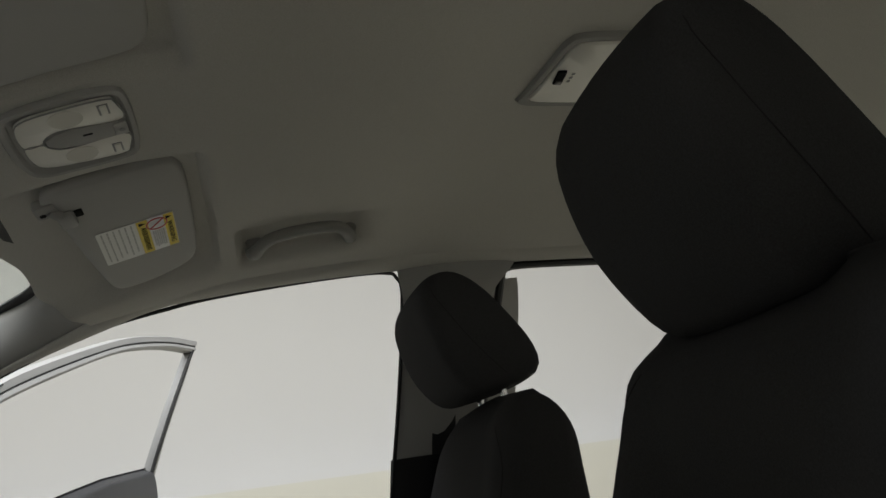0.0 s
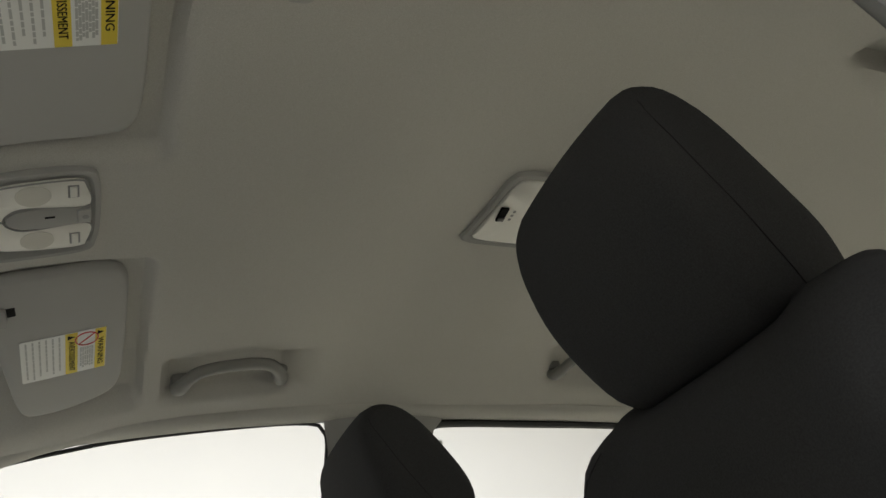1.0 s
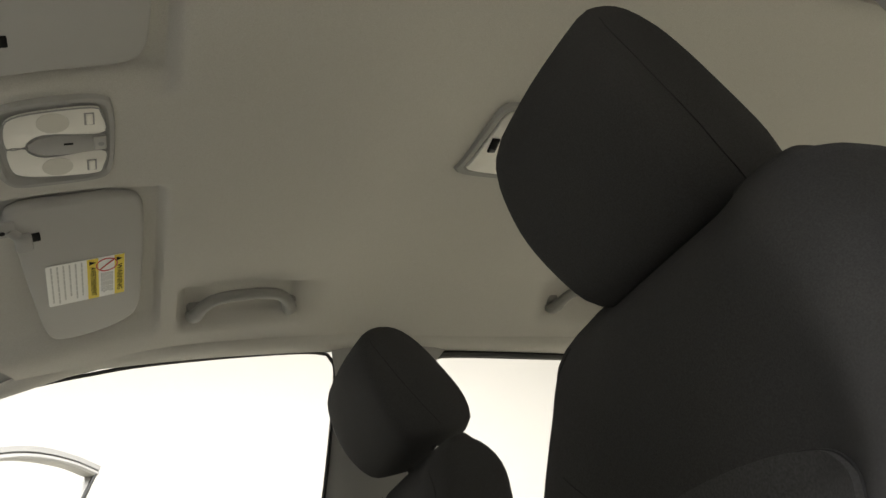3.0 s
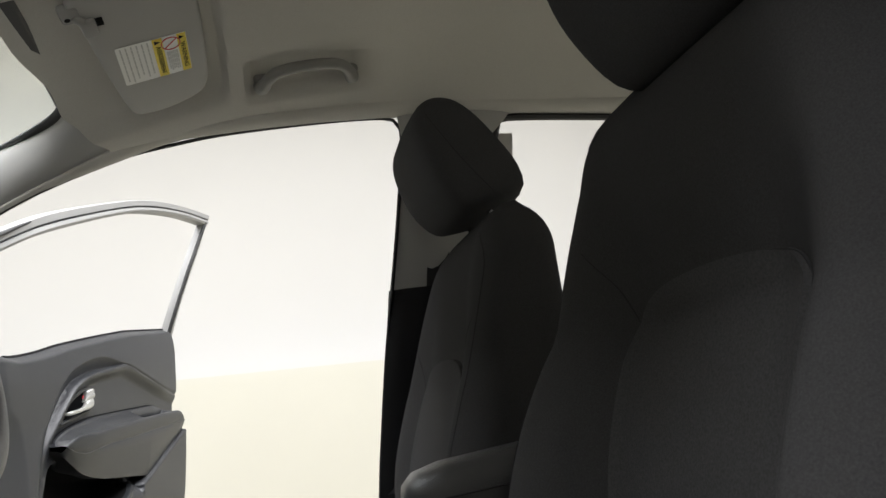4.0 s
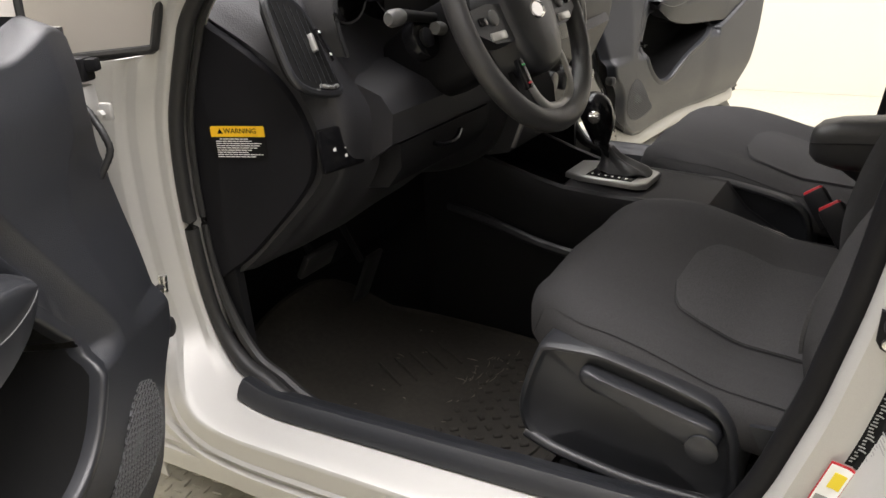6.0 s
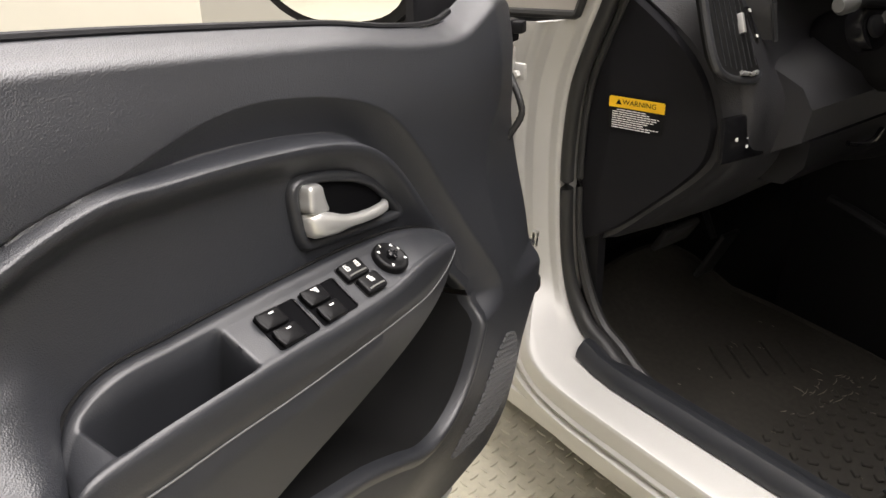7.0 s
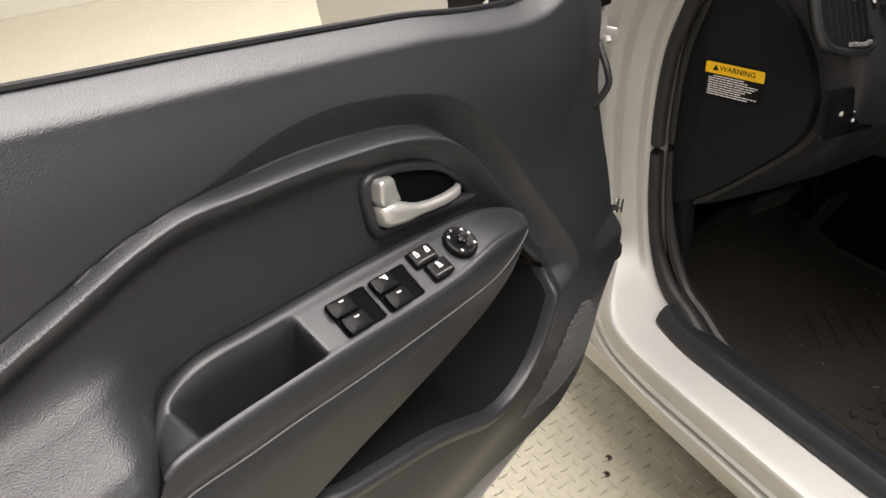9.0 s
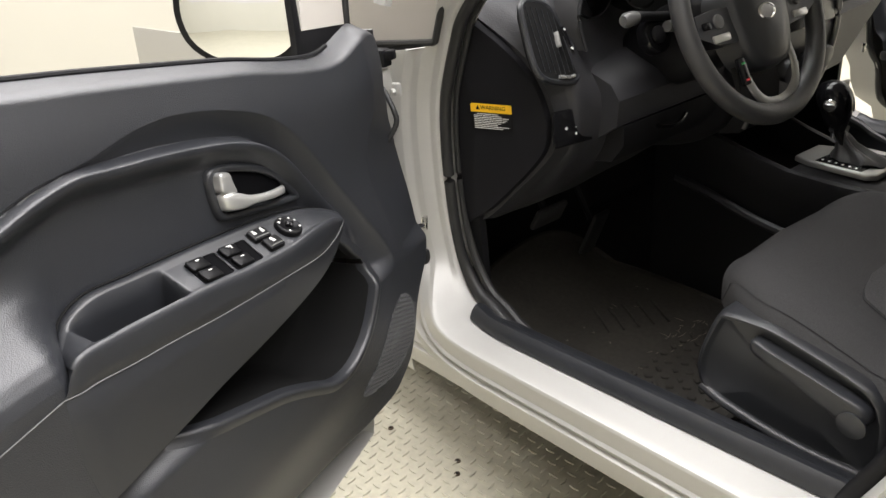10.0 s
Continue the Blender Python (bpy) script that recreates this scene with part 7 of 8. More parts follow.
partw("arm", tube([(0.075, 0.385, 0.505), (0.02, 0.385, 0.60), (-0.05, 0.385, 0.72)], 0.008, 8), DARK, pd_)
pd_ = thing("accelerator_pedal", (0.05, 0.58, 0.40), "black accelerator pedal beside the tunnel", "pedal", "pedals")
partw("pad", rbox(0.012, 0.050, 0.13, 0.006, axes((0.03, 0.58, 0.37), (0.9, 0, -0.42), (0, 1, 0))), RUBBER, pd_)
partw("arm", tube([(0.02, 0.58, 0.40), (-0.05, 0.58, 0.52), (-0.12, 0.58, 0.64)], 0.007, 8), DARK, pd_)

# ---------- centre console ----------
con = thing("centre_console", (0.4, 0.84, 0.226), "black centre console with gear selector", "centre console")
rings = []
for x, zt, hw in ((0.10, 0.63, 0.125), (0.18, 0.625, 0.125), (0.26, 0.605, 0.122), (0.33, 0.582, 0.118), (0.40, 0.563, 0.112), (0.48, 0.556, 0.108), (0.60, 0.553, 0.104), (0.66, 0.548, 0.100), (0.70, 0.50, 0.098), (0.78, 0.45, 0.095), (1.00, 0.44, 0.095), (1.10, 0.43, 0.09)):
    rings.append([(x, 0.842 + s_ * w, z) for s_, w, z in ((-1, hw + 0.02, 0.226), (-1, hw + 0.012, 0.36), (-1, hw + 0.004, zt - 0.05), (-1, hw, zt - 0.015), (-1, hw - 0.006, zt - 0.003), (-1, hw - 0.016, zt), (-1, hw - 0.022, zt - 0.002), (-1, hw - 0.028, zt - 0.001 - (0.075 if 0.12 < x < 0.35 else 0)), (1, hw - 0.028, zt - 0.001 - (0.075 if 0.12 < x < 0.35 else 0)), (1, hw - 0.022, zt - 0.002), (1, hw - 0.016, zt), (1, hw - 0.006, zt - 0.003), (1, hw, zt - 0.015), (1, hw + 0.004, zt - 0.05), (1, hw + 0.012, 0.36), (1, hw + 0.02, 0.226))])
partw("body", loft(rings), DARK, con, "black console body", 30)
partw("side_ledge", tube(cr([(0.16, 0.712, 0.50), (0.24, 0.706, 0.487), (0.38, 0.702, 0.452), (0.55, 0.705, 0.43)], 20), 0.010, 8), PANEL_SMOOTH, con, "smooth black side ledge")
gm = axes((0.478, 0.832, 0.560), (1, -0.04, -0.035), (0.04, 1, 0))
gp = partw("selector_plate", plate([(-0.094, -0.042), (-0.06, -0.052), (0.052, -0.049), (0.068, -0.036), (0.068, 0.040), (0.05, 0.049), (-0.07, 0.051), (-0.094, 0.040)], 0.012, gm, 0.005, 3), SATIN_GREY, con, "satin silver selector plate")
partw("selector_gate", plate([(-0.050, -0.044), (0.040, -0.042), (0.046, 0.040), (-0.045, 0.044)], 0.0142, gm, 0.002), GLOSS_BLACK, gp, "gloss black selector gate")
for i in range(6):
    partw("gate_mark", rbox(0.004, 0.0055, 0.0006, 0, gm @ Matrix.Translation((-0.040 + 0.0135 * i, -0.036, 0.0145))), WHITE_PRINT, gp)
boot = []
for x0, z0, rx, ry in ((0.485, 0.574, 0.056, 0.032), (0.483, 0.582, 0.050, 0.028), (0.474, 0.590, 0.036, 0.021), (0.460, 0.602, 0.021, 0.014), (0.450, 0.620, 0.011, 0.010)):
    boot.append([(x0 + rx * math.cos(a), 0.838 + ry * math.sin(a) * (1 + 0.06 * math.cos(6 * a)), z0 + 0.004 * math.sin(5 * a)) for a in [2 * math.pi * i / 36 for i in range(36)]])
partw("gaiter", loft(boot), LEATHER, con, "black leatherette gear gaiter", 70)
gear = partw("gear_lever", tube([(0.456, 0.834, 0.600), (0.436, 0.828, 0.65)], [0.009, 0.011], 12), GLOSS_BLACK, con, "gloss black gear lever")
kn = []
for zz, r, dx in ((0.632, 0.012, 0.004), (0.645, 0.017, 0.002), (0.660, 0.022, 0.0), (0.676, 0.0255, -0.004), (0.692, 0.0265, -0.008), (0.706, 0.024, -0.011), (0.716, 0.017, -0.012), (0.721, 0.007, -0.012)):
    kn.append([(0.438 + dx + r * 1.25 * math.cos(a), 0.826 + r * 1.12 * math.sin(a), 0.632 + (zz - 0.636) * 1.1) for a in [2 * math.pi * i / 28 for i in range(28)]])
partw("knob", loft(kn), GLOSS_BLACK, gear, "gloss black gear knob", 70)
km = axes((0.438, 0.7972, 0.686), (1, 0.1, 0), (0, -0.25, 1))
partw("knob_badge", join(disc(0.0125, 0.005, km, 20, 0.002), rbox(0.020, 0.005, 0.003, 0.001, km @ Matrix.Translation((0, 0.003, 0.0055)))), CHROME, gear, "round chrome release button")
partw("knob_band", tube(cr([(0.420, 0.812, 0.712), (0.432, 0.826, 0.7215), (0.446, 0.838, 0.714), (0.456, 0.846, 0.69), (0.458, 0.848, 0.665)], 16), 0.006, 8, 0.5), SILVER, gear, "silver band over the knob")
# handbrake and cup holders
hb = thing("handbrake", (0.80, 0.875, 0.45), "black handbrake lever with a silver button", "handbrake")
partw("lever", tube(cr([(1.02, 0.875, 0.47), (0.96, 0.875, 0.535), (0.90, 0.872, 0.592), (0.855, 0.870, 0.625)], 14), [0.012] * 8 + [0.016] * 6, 12), LEATHER, hb)
partw("button", tube([(0.853, 0.870, 0.626), (0.842, 0.870, 0.633), (0.834, 0.870, 0.638), (0.830, 0.870, 0.641)], [0.008, 0.0105, 0.0095, 0.004], 14), CHROME, hb, "silver release button")

# ---------- floor mat ----------
fm = thing("floor_mat", (0.28, 0.47, 0.2255), "dirty black rubber floor mat with raised treads", "floor mat")
out = cr([(-0.05, 0.28, 0), (0.10, 0.275, 0), (0.45, 0.30, 0), (0.535, 0.33, 0), (0.545, 0.50, 0), (0.535, 0.66, 0), (0.30, 0.70, 0), (0.0, 0.69, 0), (-0.14, 0.62, 0), (-0.13, 0.40, 0)], 60, True)
mc = sum(out, Vector()) / 60
partw("sheet", loft([[(mc.lerp(p, k).x, mc.lerp(p, k).y, 0.2255 + h + 0.5 * max(0, -mc.lerp(p, k).x)) for p in out] for k, h in ((1.0, 0.0), (1.0, 0.014), (0.975, 0.016), (0.955, 0.009), (0.5, 0.008), (0.05, 0.008))]), MAT_RUBBER, fm, "worn brown-black rubber sheet")
partw("tread_rim", tube(cr([(0.30, 0.33, 0.2345), (0.46, 0.345, 0.2345), (0.505, 0.38, 0.2345), (0.50, 0.50, 0.2345), (0.485, 0.62, 0.2345), (0.40, 0.65, 0.2345)], 40), 0.004, 6), MAT_RUBBER, fm)
for i in range(7):
    for j in range(9):
        x, y = 0.335 + 0.025 * i, 0.36 + 0.031 * j + 0.012 * (i % 2)
        bm = rbox(0.016, 0.010, 0.006, 0.002, Matrix.Translation((x, y, 0.2355)) @ Matrix.Rotation(radians(35 if (i + j) % 2 else -35), 4, "Z"), 1)
        partw("tread", bm, MAT_RUBBER, fm)
for i in range(5):
    partw("tread", rbox(0.10, 0.006, 0.005, 0.002, Matrix.Translation((0.16 + 0.016 * i, 0.46 + 0.03 * i, 0.2355)) @ Matrix.Rotation(radians(-28), 4, "Z"), 1), MAT_RUBBER, fm)
rnd = random.Random(11)
for i in range(46):
    x, y = (0.30 + 0.05 * rnd.random(), 0.43 + 0.2 * rnd.random()) if i % 2 else (0.10 + 0.4 * rnd.random(), 0.34 + 0.3 * rnd.random())
    ln, a = 0.006 + 0.022 * rnd.random() ** 2, radians(-25 + 50 * rnd.random()) + (math.pi / 2 if i % 2 else 0)
    p, q = Vector((x, y, 0.2347)), Vector((x + ln * math.cos(a), y + ln * math.sin(a), 0.2347))
    partw("scuff", tube([p, p.lerp(q, 0.5) + Vector((0.002, 0.001, 0.0004)), q], [0.0003, 0.0009, 0.0003], 5), SCUFF, fm, "" if i else "dry pale dirt marks")

# ---------- things on the headliner ----------


def visor_point(x, y, side, lift=0.0):
    """A point on the visor's lower face (side +1: passenger)."""
    yy = y if side > 0 else 2 * CY - y
    return Vector((x, y, 1.341 + 0.34 * (x - 0.486) - 0.13 * (yy - 1.104) - lift))


def build_visor(side):
    nm = "passenger" if side > 0 else "driver"
    v = thing("sun_visor", visor_point(0.53, 1.13 if side > 0 else 2 * CY - 1.13, side), "grey vinyl %s sun visor with a yellow and white label" % nm, "sun visor", "sun visors")
    yf = (lambda y: y) if side > 0 else (lambda y: 2 * CY - y)
    outl = [(0.450, 0.983), (0.52, 0.981), (0.585, 0.983), (0.606, 0.998), (0.613, 1.05), (0.613, 1.20), (0.609, 1.262), (0.592, 1.290), (0.545, 1.306), (0.507, 1.305), (0.488, 1.296), (0.478, 1.265), (0.470, 1.20), (0.462, 1.12), (0.456, 1.045)]
    loop_ = cr([(x, y, 0) for x, y in outl], 80, True)
    c = sum(loop_, Vector()) / 80
    rings = [[visor_point(c.lerp(p, k).x, yf(c.lerp(p, k).y), side, d) for p in loop_] for k, d in ((0.90, -0.022), (0.97, -0.019), (1.0, -0.012), (1.0, -0.006), (0.985, -0.001), (0.955, 0.0006), (0.80, 0.0014), (0.4, 0.0016), (0.05, 0.0016))]
    partw("board", loft(rings), VISOR, v, "grey vinyl visor board", 60)
    # hinge bracket on the roof, and the clip that grips the rod over a dark slot
    def on_visor(x, y, lift):
        o = visor_point(x, yf(y), side, lift)
        dx = visor_point(x + 0.01, yf(y), side, lift) - o
        dy = visor_point(x, yf(y) + 0.01, side, lift) - o
        return axes(o, dx, dy)
    partw("hinge_bracket", rbox(0.026, 0.030, 0.016, 0.005, on_visor(0.448, 1.012, -0.004)), LAMP_GREY, v, "grey plastic visor hinge bracket")
    partw("clip_slot", rbox(0.022, 0.018, 0.004, 0.0018, on_visor(0.4765, 1.036, 0.0006)), BLACK_PRINT, v)
    partw("clip", join(rbox(0.022, 0.034, 0.012, 0.005, on_visor(0.468, 1.040, 0.004)), tube([visor_point(0.452, yf(1.014), side, 0.0), visor_point(0.462, yf(1.026), side, 0.004)], 0.007, 10)), LAMP_GREY, v, "grey visor clip")
    partw("bracket_hole", disc(0.004, 0.0006, on_visor(0.446, 1.014, 0.0042) @ Matrix.Rotation(math.pi, 4, "X"), 14), BLACK_PRINT, v)
    # label: reads towards the passenger side, its head to the rear
    y0, y1 = (1.106, 1.204) if side > 0 else (0.498, 0.601)
    x0, x1 = 0.488, 0.5895
    n_ = (visor_point(x0, y1, side) - visor_point(x0, y0, side)).normalized()
    up = (visor_point(x1, y0, side) - visor_point(x0, y0, side)).normalized()
    o = visor_point((x0 + x1) / 2, (y0 + y1) / 2, side, 0.0020)
    lm_ = axes(o, n_, up)
    W, H = y1 - y0, 0.107
    lab = partw("label", plate(rrect(W, H, 0.003), 0.0005, lm_), WHITE_PRINT, v, "white and yellow warning label")
    bands = ((H / 2 - 0.0135, H / 2 - 0.0005), (0.004, 0.0175)) if side < 0 else ((H / 2 - 0.0145, H / 2 - 0.0005), (0.001, 0.0165))
    for (lo, hi), word in zip(bands, ("WARNING", "AVERTISSEMENT")):
        partw("label_band", plate([(-W / 2 + 0.0004, lo), (W / 2 - 0.0004, lo), (W / 2 - 0.0004, hi), (-W / 2 + 0.0004, hi)], 0.0008, lm_), YELLOW, lab)
        wide = W * (0.60 if word == "WARNING" else 0.80)
        writing("label_words", word, 0.0105, lm_ @ Matrix.Translation((0.006 if side > 0 else (0.0 if word == "WARNING" else 0.004), (lo + hi) / 2, 0.0010)), BLACK_PRINT, lab, wide / (0.0105 * 0.62 * len(word)))
        partw("label_triangle", plate([(-W / 2 + 0.005, lo + 0.003), (-W / 2 + 0.014, lo + 0.003), (-W / 2 + 0.0095, hi - 0.003)], 0.0011, lm_), BLACK_PRINT, lab)
    rnd = random.Random(5 + side)
    zones = ((bands[1][1] + 0.003, bands[0][0] - 0.002), (-H / 2 + 0.003, bands[1][0] - 0.003))
    for zi, (lo, hi) in enumerate(zones):
        k = 7 if side < 0 else 6
        for i in range(k):
            yy = lo + (hi - lo) * (i + 0.5) / k
            left = -W / 2 + (0.038 if side > 0 and zi == 0 else 0.004)
            x = left
            end = W / 2 - 0.004 - rnd.random() * 0.012
            while x < end:
                ln = min(end - x, 0.004 + rnd.random() * 0.010)
                if ln > 0.002:
                    partw("label_line", plate([(x, yy - 0.0012), (x + ln, yy - 0.0012), (x + ln, yy + 0.0010), (x, yy + 0.0010)], 0.0007, lm_), PALE_PRINT, lab)
                x += ln + 0.0016
    if side > 0:
        cx, cyy, r = -W / 2 + 0.019, (zones[0][0] + zones[0][1]) / 2, 0.0145
        ring_p = [lm_ @ Vector((cx + r * math.cos(a), cyy + r * math.sin(a), 0.0008)) for a in [2 * math.pi * i / 28 for i in range(28)]]
        partw("label_ring", join(tube(ring_p, 0.0009, 6, closed=True, up=tuple(lm_.col[2].xyz)), tube([lm_ @ Vector((cx - r * 0.7, cyy + r * 0.7, 0.0008)), lm_ @ Vector((cx + r * 0.7, cyy - r * 0.7, 0.0008))], 0.0009, 6)), RED, lab, "red prohibition ring")
    return v


build_visor(1)
build_visor(-1)


def roof_frame(x, y, lift=0.0):
    """A pose on the headliner that faces down: x to the rear, y to the passenger side mirrored."""
    e = 0.01
    z = roof_z(x, y)
    dx = Vector((2 * e, 0, roof_z(x + e, y) - roof_z(x - e, y)))
    dy = Vector((0, -2 * e, roof_z(x, y - e) - roof_z(x, y + e)))
    return axes((x, y, z - lift), dx, dy)


# map lamp console over the mirror
oc = thing("map_lamp", (0.515, CY, 1.36), "grey overhead console with two white map lamps", "map lamp")
om = roof_frame(0.516, 0.852, -0.001)
fr = cr([(-0.067, 0.043, 0), (-0.056, 0.068, 0), (0.0, 0.078, 0), (0.050, 0.078, 0), (0.062, 0.060, 0), (0.064, 0.0, 0), (0.060, -0.052, 0), (0.047, -0.074, 0), (-0.02, -0.078, 0), (-0.056, -0.072, 0), (-0.068, -0.035, 0)], 64, True)
fc = sum(fr, Vector()) / 64
partw("frame", loft([[om @ Vector((fc.lerp(p, k).x, fc.lerp(p, k).y, h)) for p in fr] for k, h in ((1.0, -0.004), (1.0, 0.004), (0.97, 0.008), (0.90, 0.008), (0.84, 0.004), (0.5, 0.003), (0.05, 0.003))]), LAMP_GREY, oc, "grey plastic console frame")
for s_ in (-1, 1):
    lens = [(-0.052, 0.001 * s_), (-0.052, 0.035 * s_), (-0.042, 0.052 * s_), (-0.01, 0.059 * s_), (0.040, 0.061 * s_), (0.049, 0.05 * s_), (0.050, 0.016 * s_), (-0.005, 0.020 * s_), (-0.022, 0.017 * s_), (-0.032, 0.006 * s_), (-0.034, 0.001 * s_)]
    lens = [(p.x, p.y) for p in cr([(a, b, 0) for a, b in lens], 44, True)]
    ln_ = partw("lens", plate(lens, 0.0075, om, 0.0008), WHITE_PLASTIC, oc, "white translucent map lamp lens")
    partw("lens_gap", tube([om @ Vector((p[0], p[1], 0.0072)) for p in lens], 0.0009, 6, closed=True, up=tuple(om.col[2].xyz)), GREY_PRINT, ln_)
    partw("lamp_switch", rbox(0.007, 0.017, 0.003, 0.001, om @ Matrix.Translation((0.036, 0.043 * s_, 0.008))), WHITE_PLASTIC, ln_, "small white lamp switch")
    partw("switch_gap", rbox(0.011, 0.021, 0.0012, 0.0004, om @ Matrix.Translation((0.036, 0.043 * s_, 0.0073))), GREY_PRINT, ln_)
    partw("bulb_shade", disc(0.017, 0.0003, om @ Matrix.Translation((-0.002, 0.040 * s_, 0.0076)), 24), LENS_SHADE, ln_, "faint round reflector behind the lens")
partw("divider", plate([(0.052, -0.014), (0.052, 0.014), (0.0, 0.018), (-0.02, 0.015), (-0.030, 0.006), (-0.030, -0.006), (-0.02, -0.015), (0.0, -0.018)], 0.0085, om, 0.001), LAMP_GREY, oc, "grey centre bar with microphone slot")
partw("microphone_slot", rbox(0.010, 0.003, 0.001, 0.0004, om @ Matrix.Translation((0.012, 0.002, 0.0086))), BLACK_PRINT, oc)
partw("centre_button", rbox(0.014, 0.022, 0.005, 0.0015, om @ Matrix.Translation((0.046, 0, 0.0085))), VISOR, oc, "square grey centre button")
partw("button_mark", disc(0.0035, 0.0004, om @ Matrix.Translation((0.047, 0, 0.011)), 12), GREY_PRINT, oc)

# dome lamp over the rear
dl = thing("dome_lamp", (1.14, CY, 1.44), "white dome lamp with a grey frame and slide switch", "dome lamp")
dm = roof_frame(1.145, 0.845, -0.001)
fr = cr([(-0.070, 0.075, 0), (-0.045, 0.090, 0), (0.07, 0.090, 0), (0.095, 0.070, 0), (0.095, -0.055, 0), (0.075, -0.078, 0), (-0.055, -0.078, 0), (-0.088, -0.068, 0), (-0.084, -0.045, 0), (-0.076, 0.03, 0)], 56, True)
fc = sum(fr, Vector()) / 56
partw("frame", loft([[dm @ Vector((fc.lerp(p, k).x, fc.lerp(p, k).y, h)) for p in fr] for k, h in ((1.0, -0.004), (1.0, 0.005), (0.97, 0.009), (0.88, 0.009), (0.85, 0.006), (0.05, 0.006))]), TRIM_GREY, dl, "grey lamp frame")
partw("lens", loft([[dm @ Vector((fc.lerp(p, k).x, fc.lerp(p, k).y, h)) for p in fr] for k, h in ((0.85, 0.004), (0.845, 0.0085), (0.82, 0.0105), (0.4, 0.012), (0.05, 0.012))]), WHITE_PLASTIC, dl, "white translucent lens")
partw("slide_switch", rbox(0.012, 0.030, 0.005, 0.001, dm @ Matrix.Translation((-0.052, 0.004, 0.0118)) @ Matrix.Rotation(radians(6), 4, "Z")), BLACK_PRINT, dl, "black slide switch")
partw("switch_tab", rbox(0.009, 0.008, 0.004, 0.001, dm @ Matrix.Translation((-0.051, -0.004, 0.0145))), PANEL_SMOOTH, dl)
for i in range(3):
    partw("switch_mark", rbox(0.004, 0.004, 0.0006, 0, dm @ Matrix.Translation((-0.036, 0.012 - 0.009 * i, 0.0122))), GREY_PRINT, dl)
# blanking plug above the driver
bp_ = thing("blanking_plug", (0.735, 0.525, 1.40), "small oblong grey cap in the headliner", "cap")
partw("cap", plate(rrect(0.030, 0.075, 0.010), 0.004, roof_frame(0.735, 0.50, -0.001), 0.0015), VISOR, bp_)


def grab_handle(x0, x1, y, side, label):
    yy = y if side > 0 else 2 * CY - y
    h = thing("grab_handle", ((x0 + x1) / 2, yy, roof_z((x0 + x1) / 2, yy)), label, "grab handle", "grab handles")
    inn = -1 if side > 0 else 1
    def G_(x, dy, dz):
        return Vector((x, yy + inn * dy, roof_z(x, yy) + dz))
    L_ = x1 - x0

    def B_(x, dy, gap):
        return Vector((x, yy + inn * dy, roof_z(x, yy + inn * dy) - gap))
    bar = cr([B_(x0 + 0.004, -0.022, 0.004), B_(x0 + 0.005, -0.014, 0.018), B_(x0 + 0.009, 0.004, 0.030), B_(x0 + 0.018, 0.022, 0.034), B_(x0 + 0.034, 0.034, 0.033), B_(x0 + 0.060, 0.0385, 0.032), B_(x0 + L_ / 2, 0.040, 0.032), B_(x1 - 0.060, 0.0395, 0.032), B_(x1 - 0.032, 0.036, 0.033), B_(x1 - 0.016, 0.024, 0.034), B_(x1 - 0.008, 0.006, 0.030), B_(x1 - 0.004, -0.014, 0.018), B_(x1 - 0.003, -0.022, 0.004)], 60)
    partw("grip", tube(bar, [0.0130 if i < 9 or i > 50 else 0.0110 for i in range(60)], 14, 0.9), GRIP_GREY, h, "grey plastic grip", 70)
    for xf in (x0 + 0.006, x1 - 0.005):
        partw("foot", loft([[G_(xf + kx * w_, -0.018 + ky * w_ * 1.15, dz) for kx, ky in ((-1, -0.7), (-0.7, -1), (0.7, -1), (1, -0.7), (1, 0.7), (0.7, 1), (-0.7, 1), (-1, 0.7))] for dz, w_ in ((0.012, 0.014), (-0.006, 0.014), (-0.014, 0.012), (-0.017, 0.008))]), GRIP_GREY, h, "square grip foot")
    return h


grab_handle(0.695, 0.872, 1.292, 1, "grey plastic grab handle above the passenger door")
grab_handle(1.425, 1.60, 1.292, 1, "grey plastic grab handle above the rear door")
grab_handle(1.41, 1.58, 1.300, -1, "grey plastic grab handle above the rear door opening")

# rear view mirror
rv = thing("rear_view_mirror", (0.31, CY, 1.36), "black rear view mirror on the windscreen", "rear view mirror")
rm = axes((0.315, 0.85, 1.335), (0.10, 0.99, 0), (0.12, 0, 0.99))
hs = cr([(-0.12, 0.0, 0), (-0.112, 0.030, 0), (0, 0.038, 0), (0.112, 0.030, 0), (0.12, 0.0, 0), (0.108, -0.030, 0), (0, -0.036, 0), (-0.108, -0.030, 0)], 40, True)
partw("housing", loft([[rm @ Vector((p.x * k, p.y * k, h)) for p in hs] for k, h in ((0.2, -0.035), (0.8, -0.028), (1.0, -0.006), (1.0, 0.004), (0.95, 0.006))]), DARK, rv)
partw("mirror_glass", loft([[rm @ Vector((p.x * k, p.y * k, h)) for p in hs] for k, h in ((0.94, 0.003), (0.94, 0.0065), (0.5, 0.0065), (0.05, 0.0065))]), MIRROR, rv)
partw("stem", tube([rm @ Vector((0, 0.01, -0.03)), Vector((0.27, 0.85, 1.34)), Vector((0.27, 0.85, 1.345))], 0.010, 10), DARK, rv)

# ---------- centre pillar fittings on the driver side ----------
sk = thing("door_striker", (0.978, 0.10, 0.787), "zinc plated door striker loop on the centre pillar", "door striker")
km_ = axes((0.983, 0.104, 0.787), (0.45, -0.89, 0), (0, 0, 1))
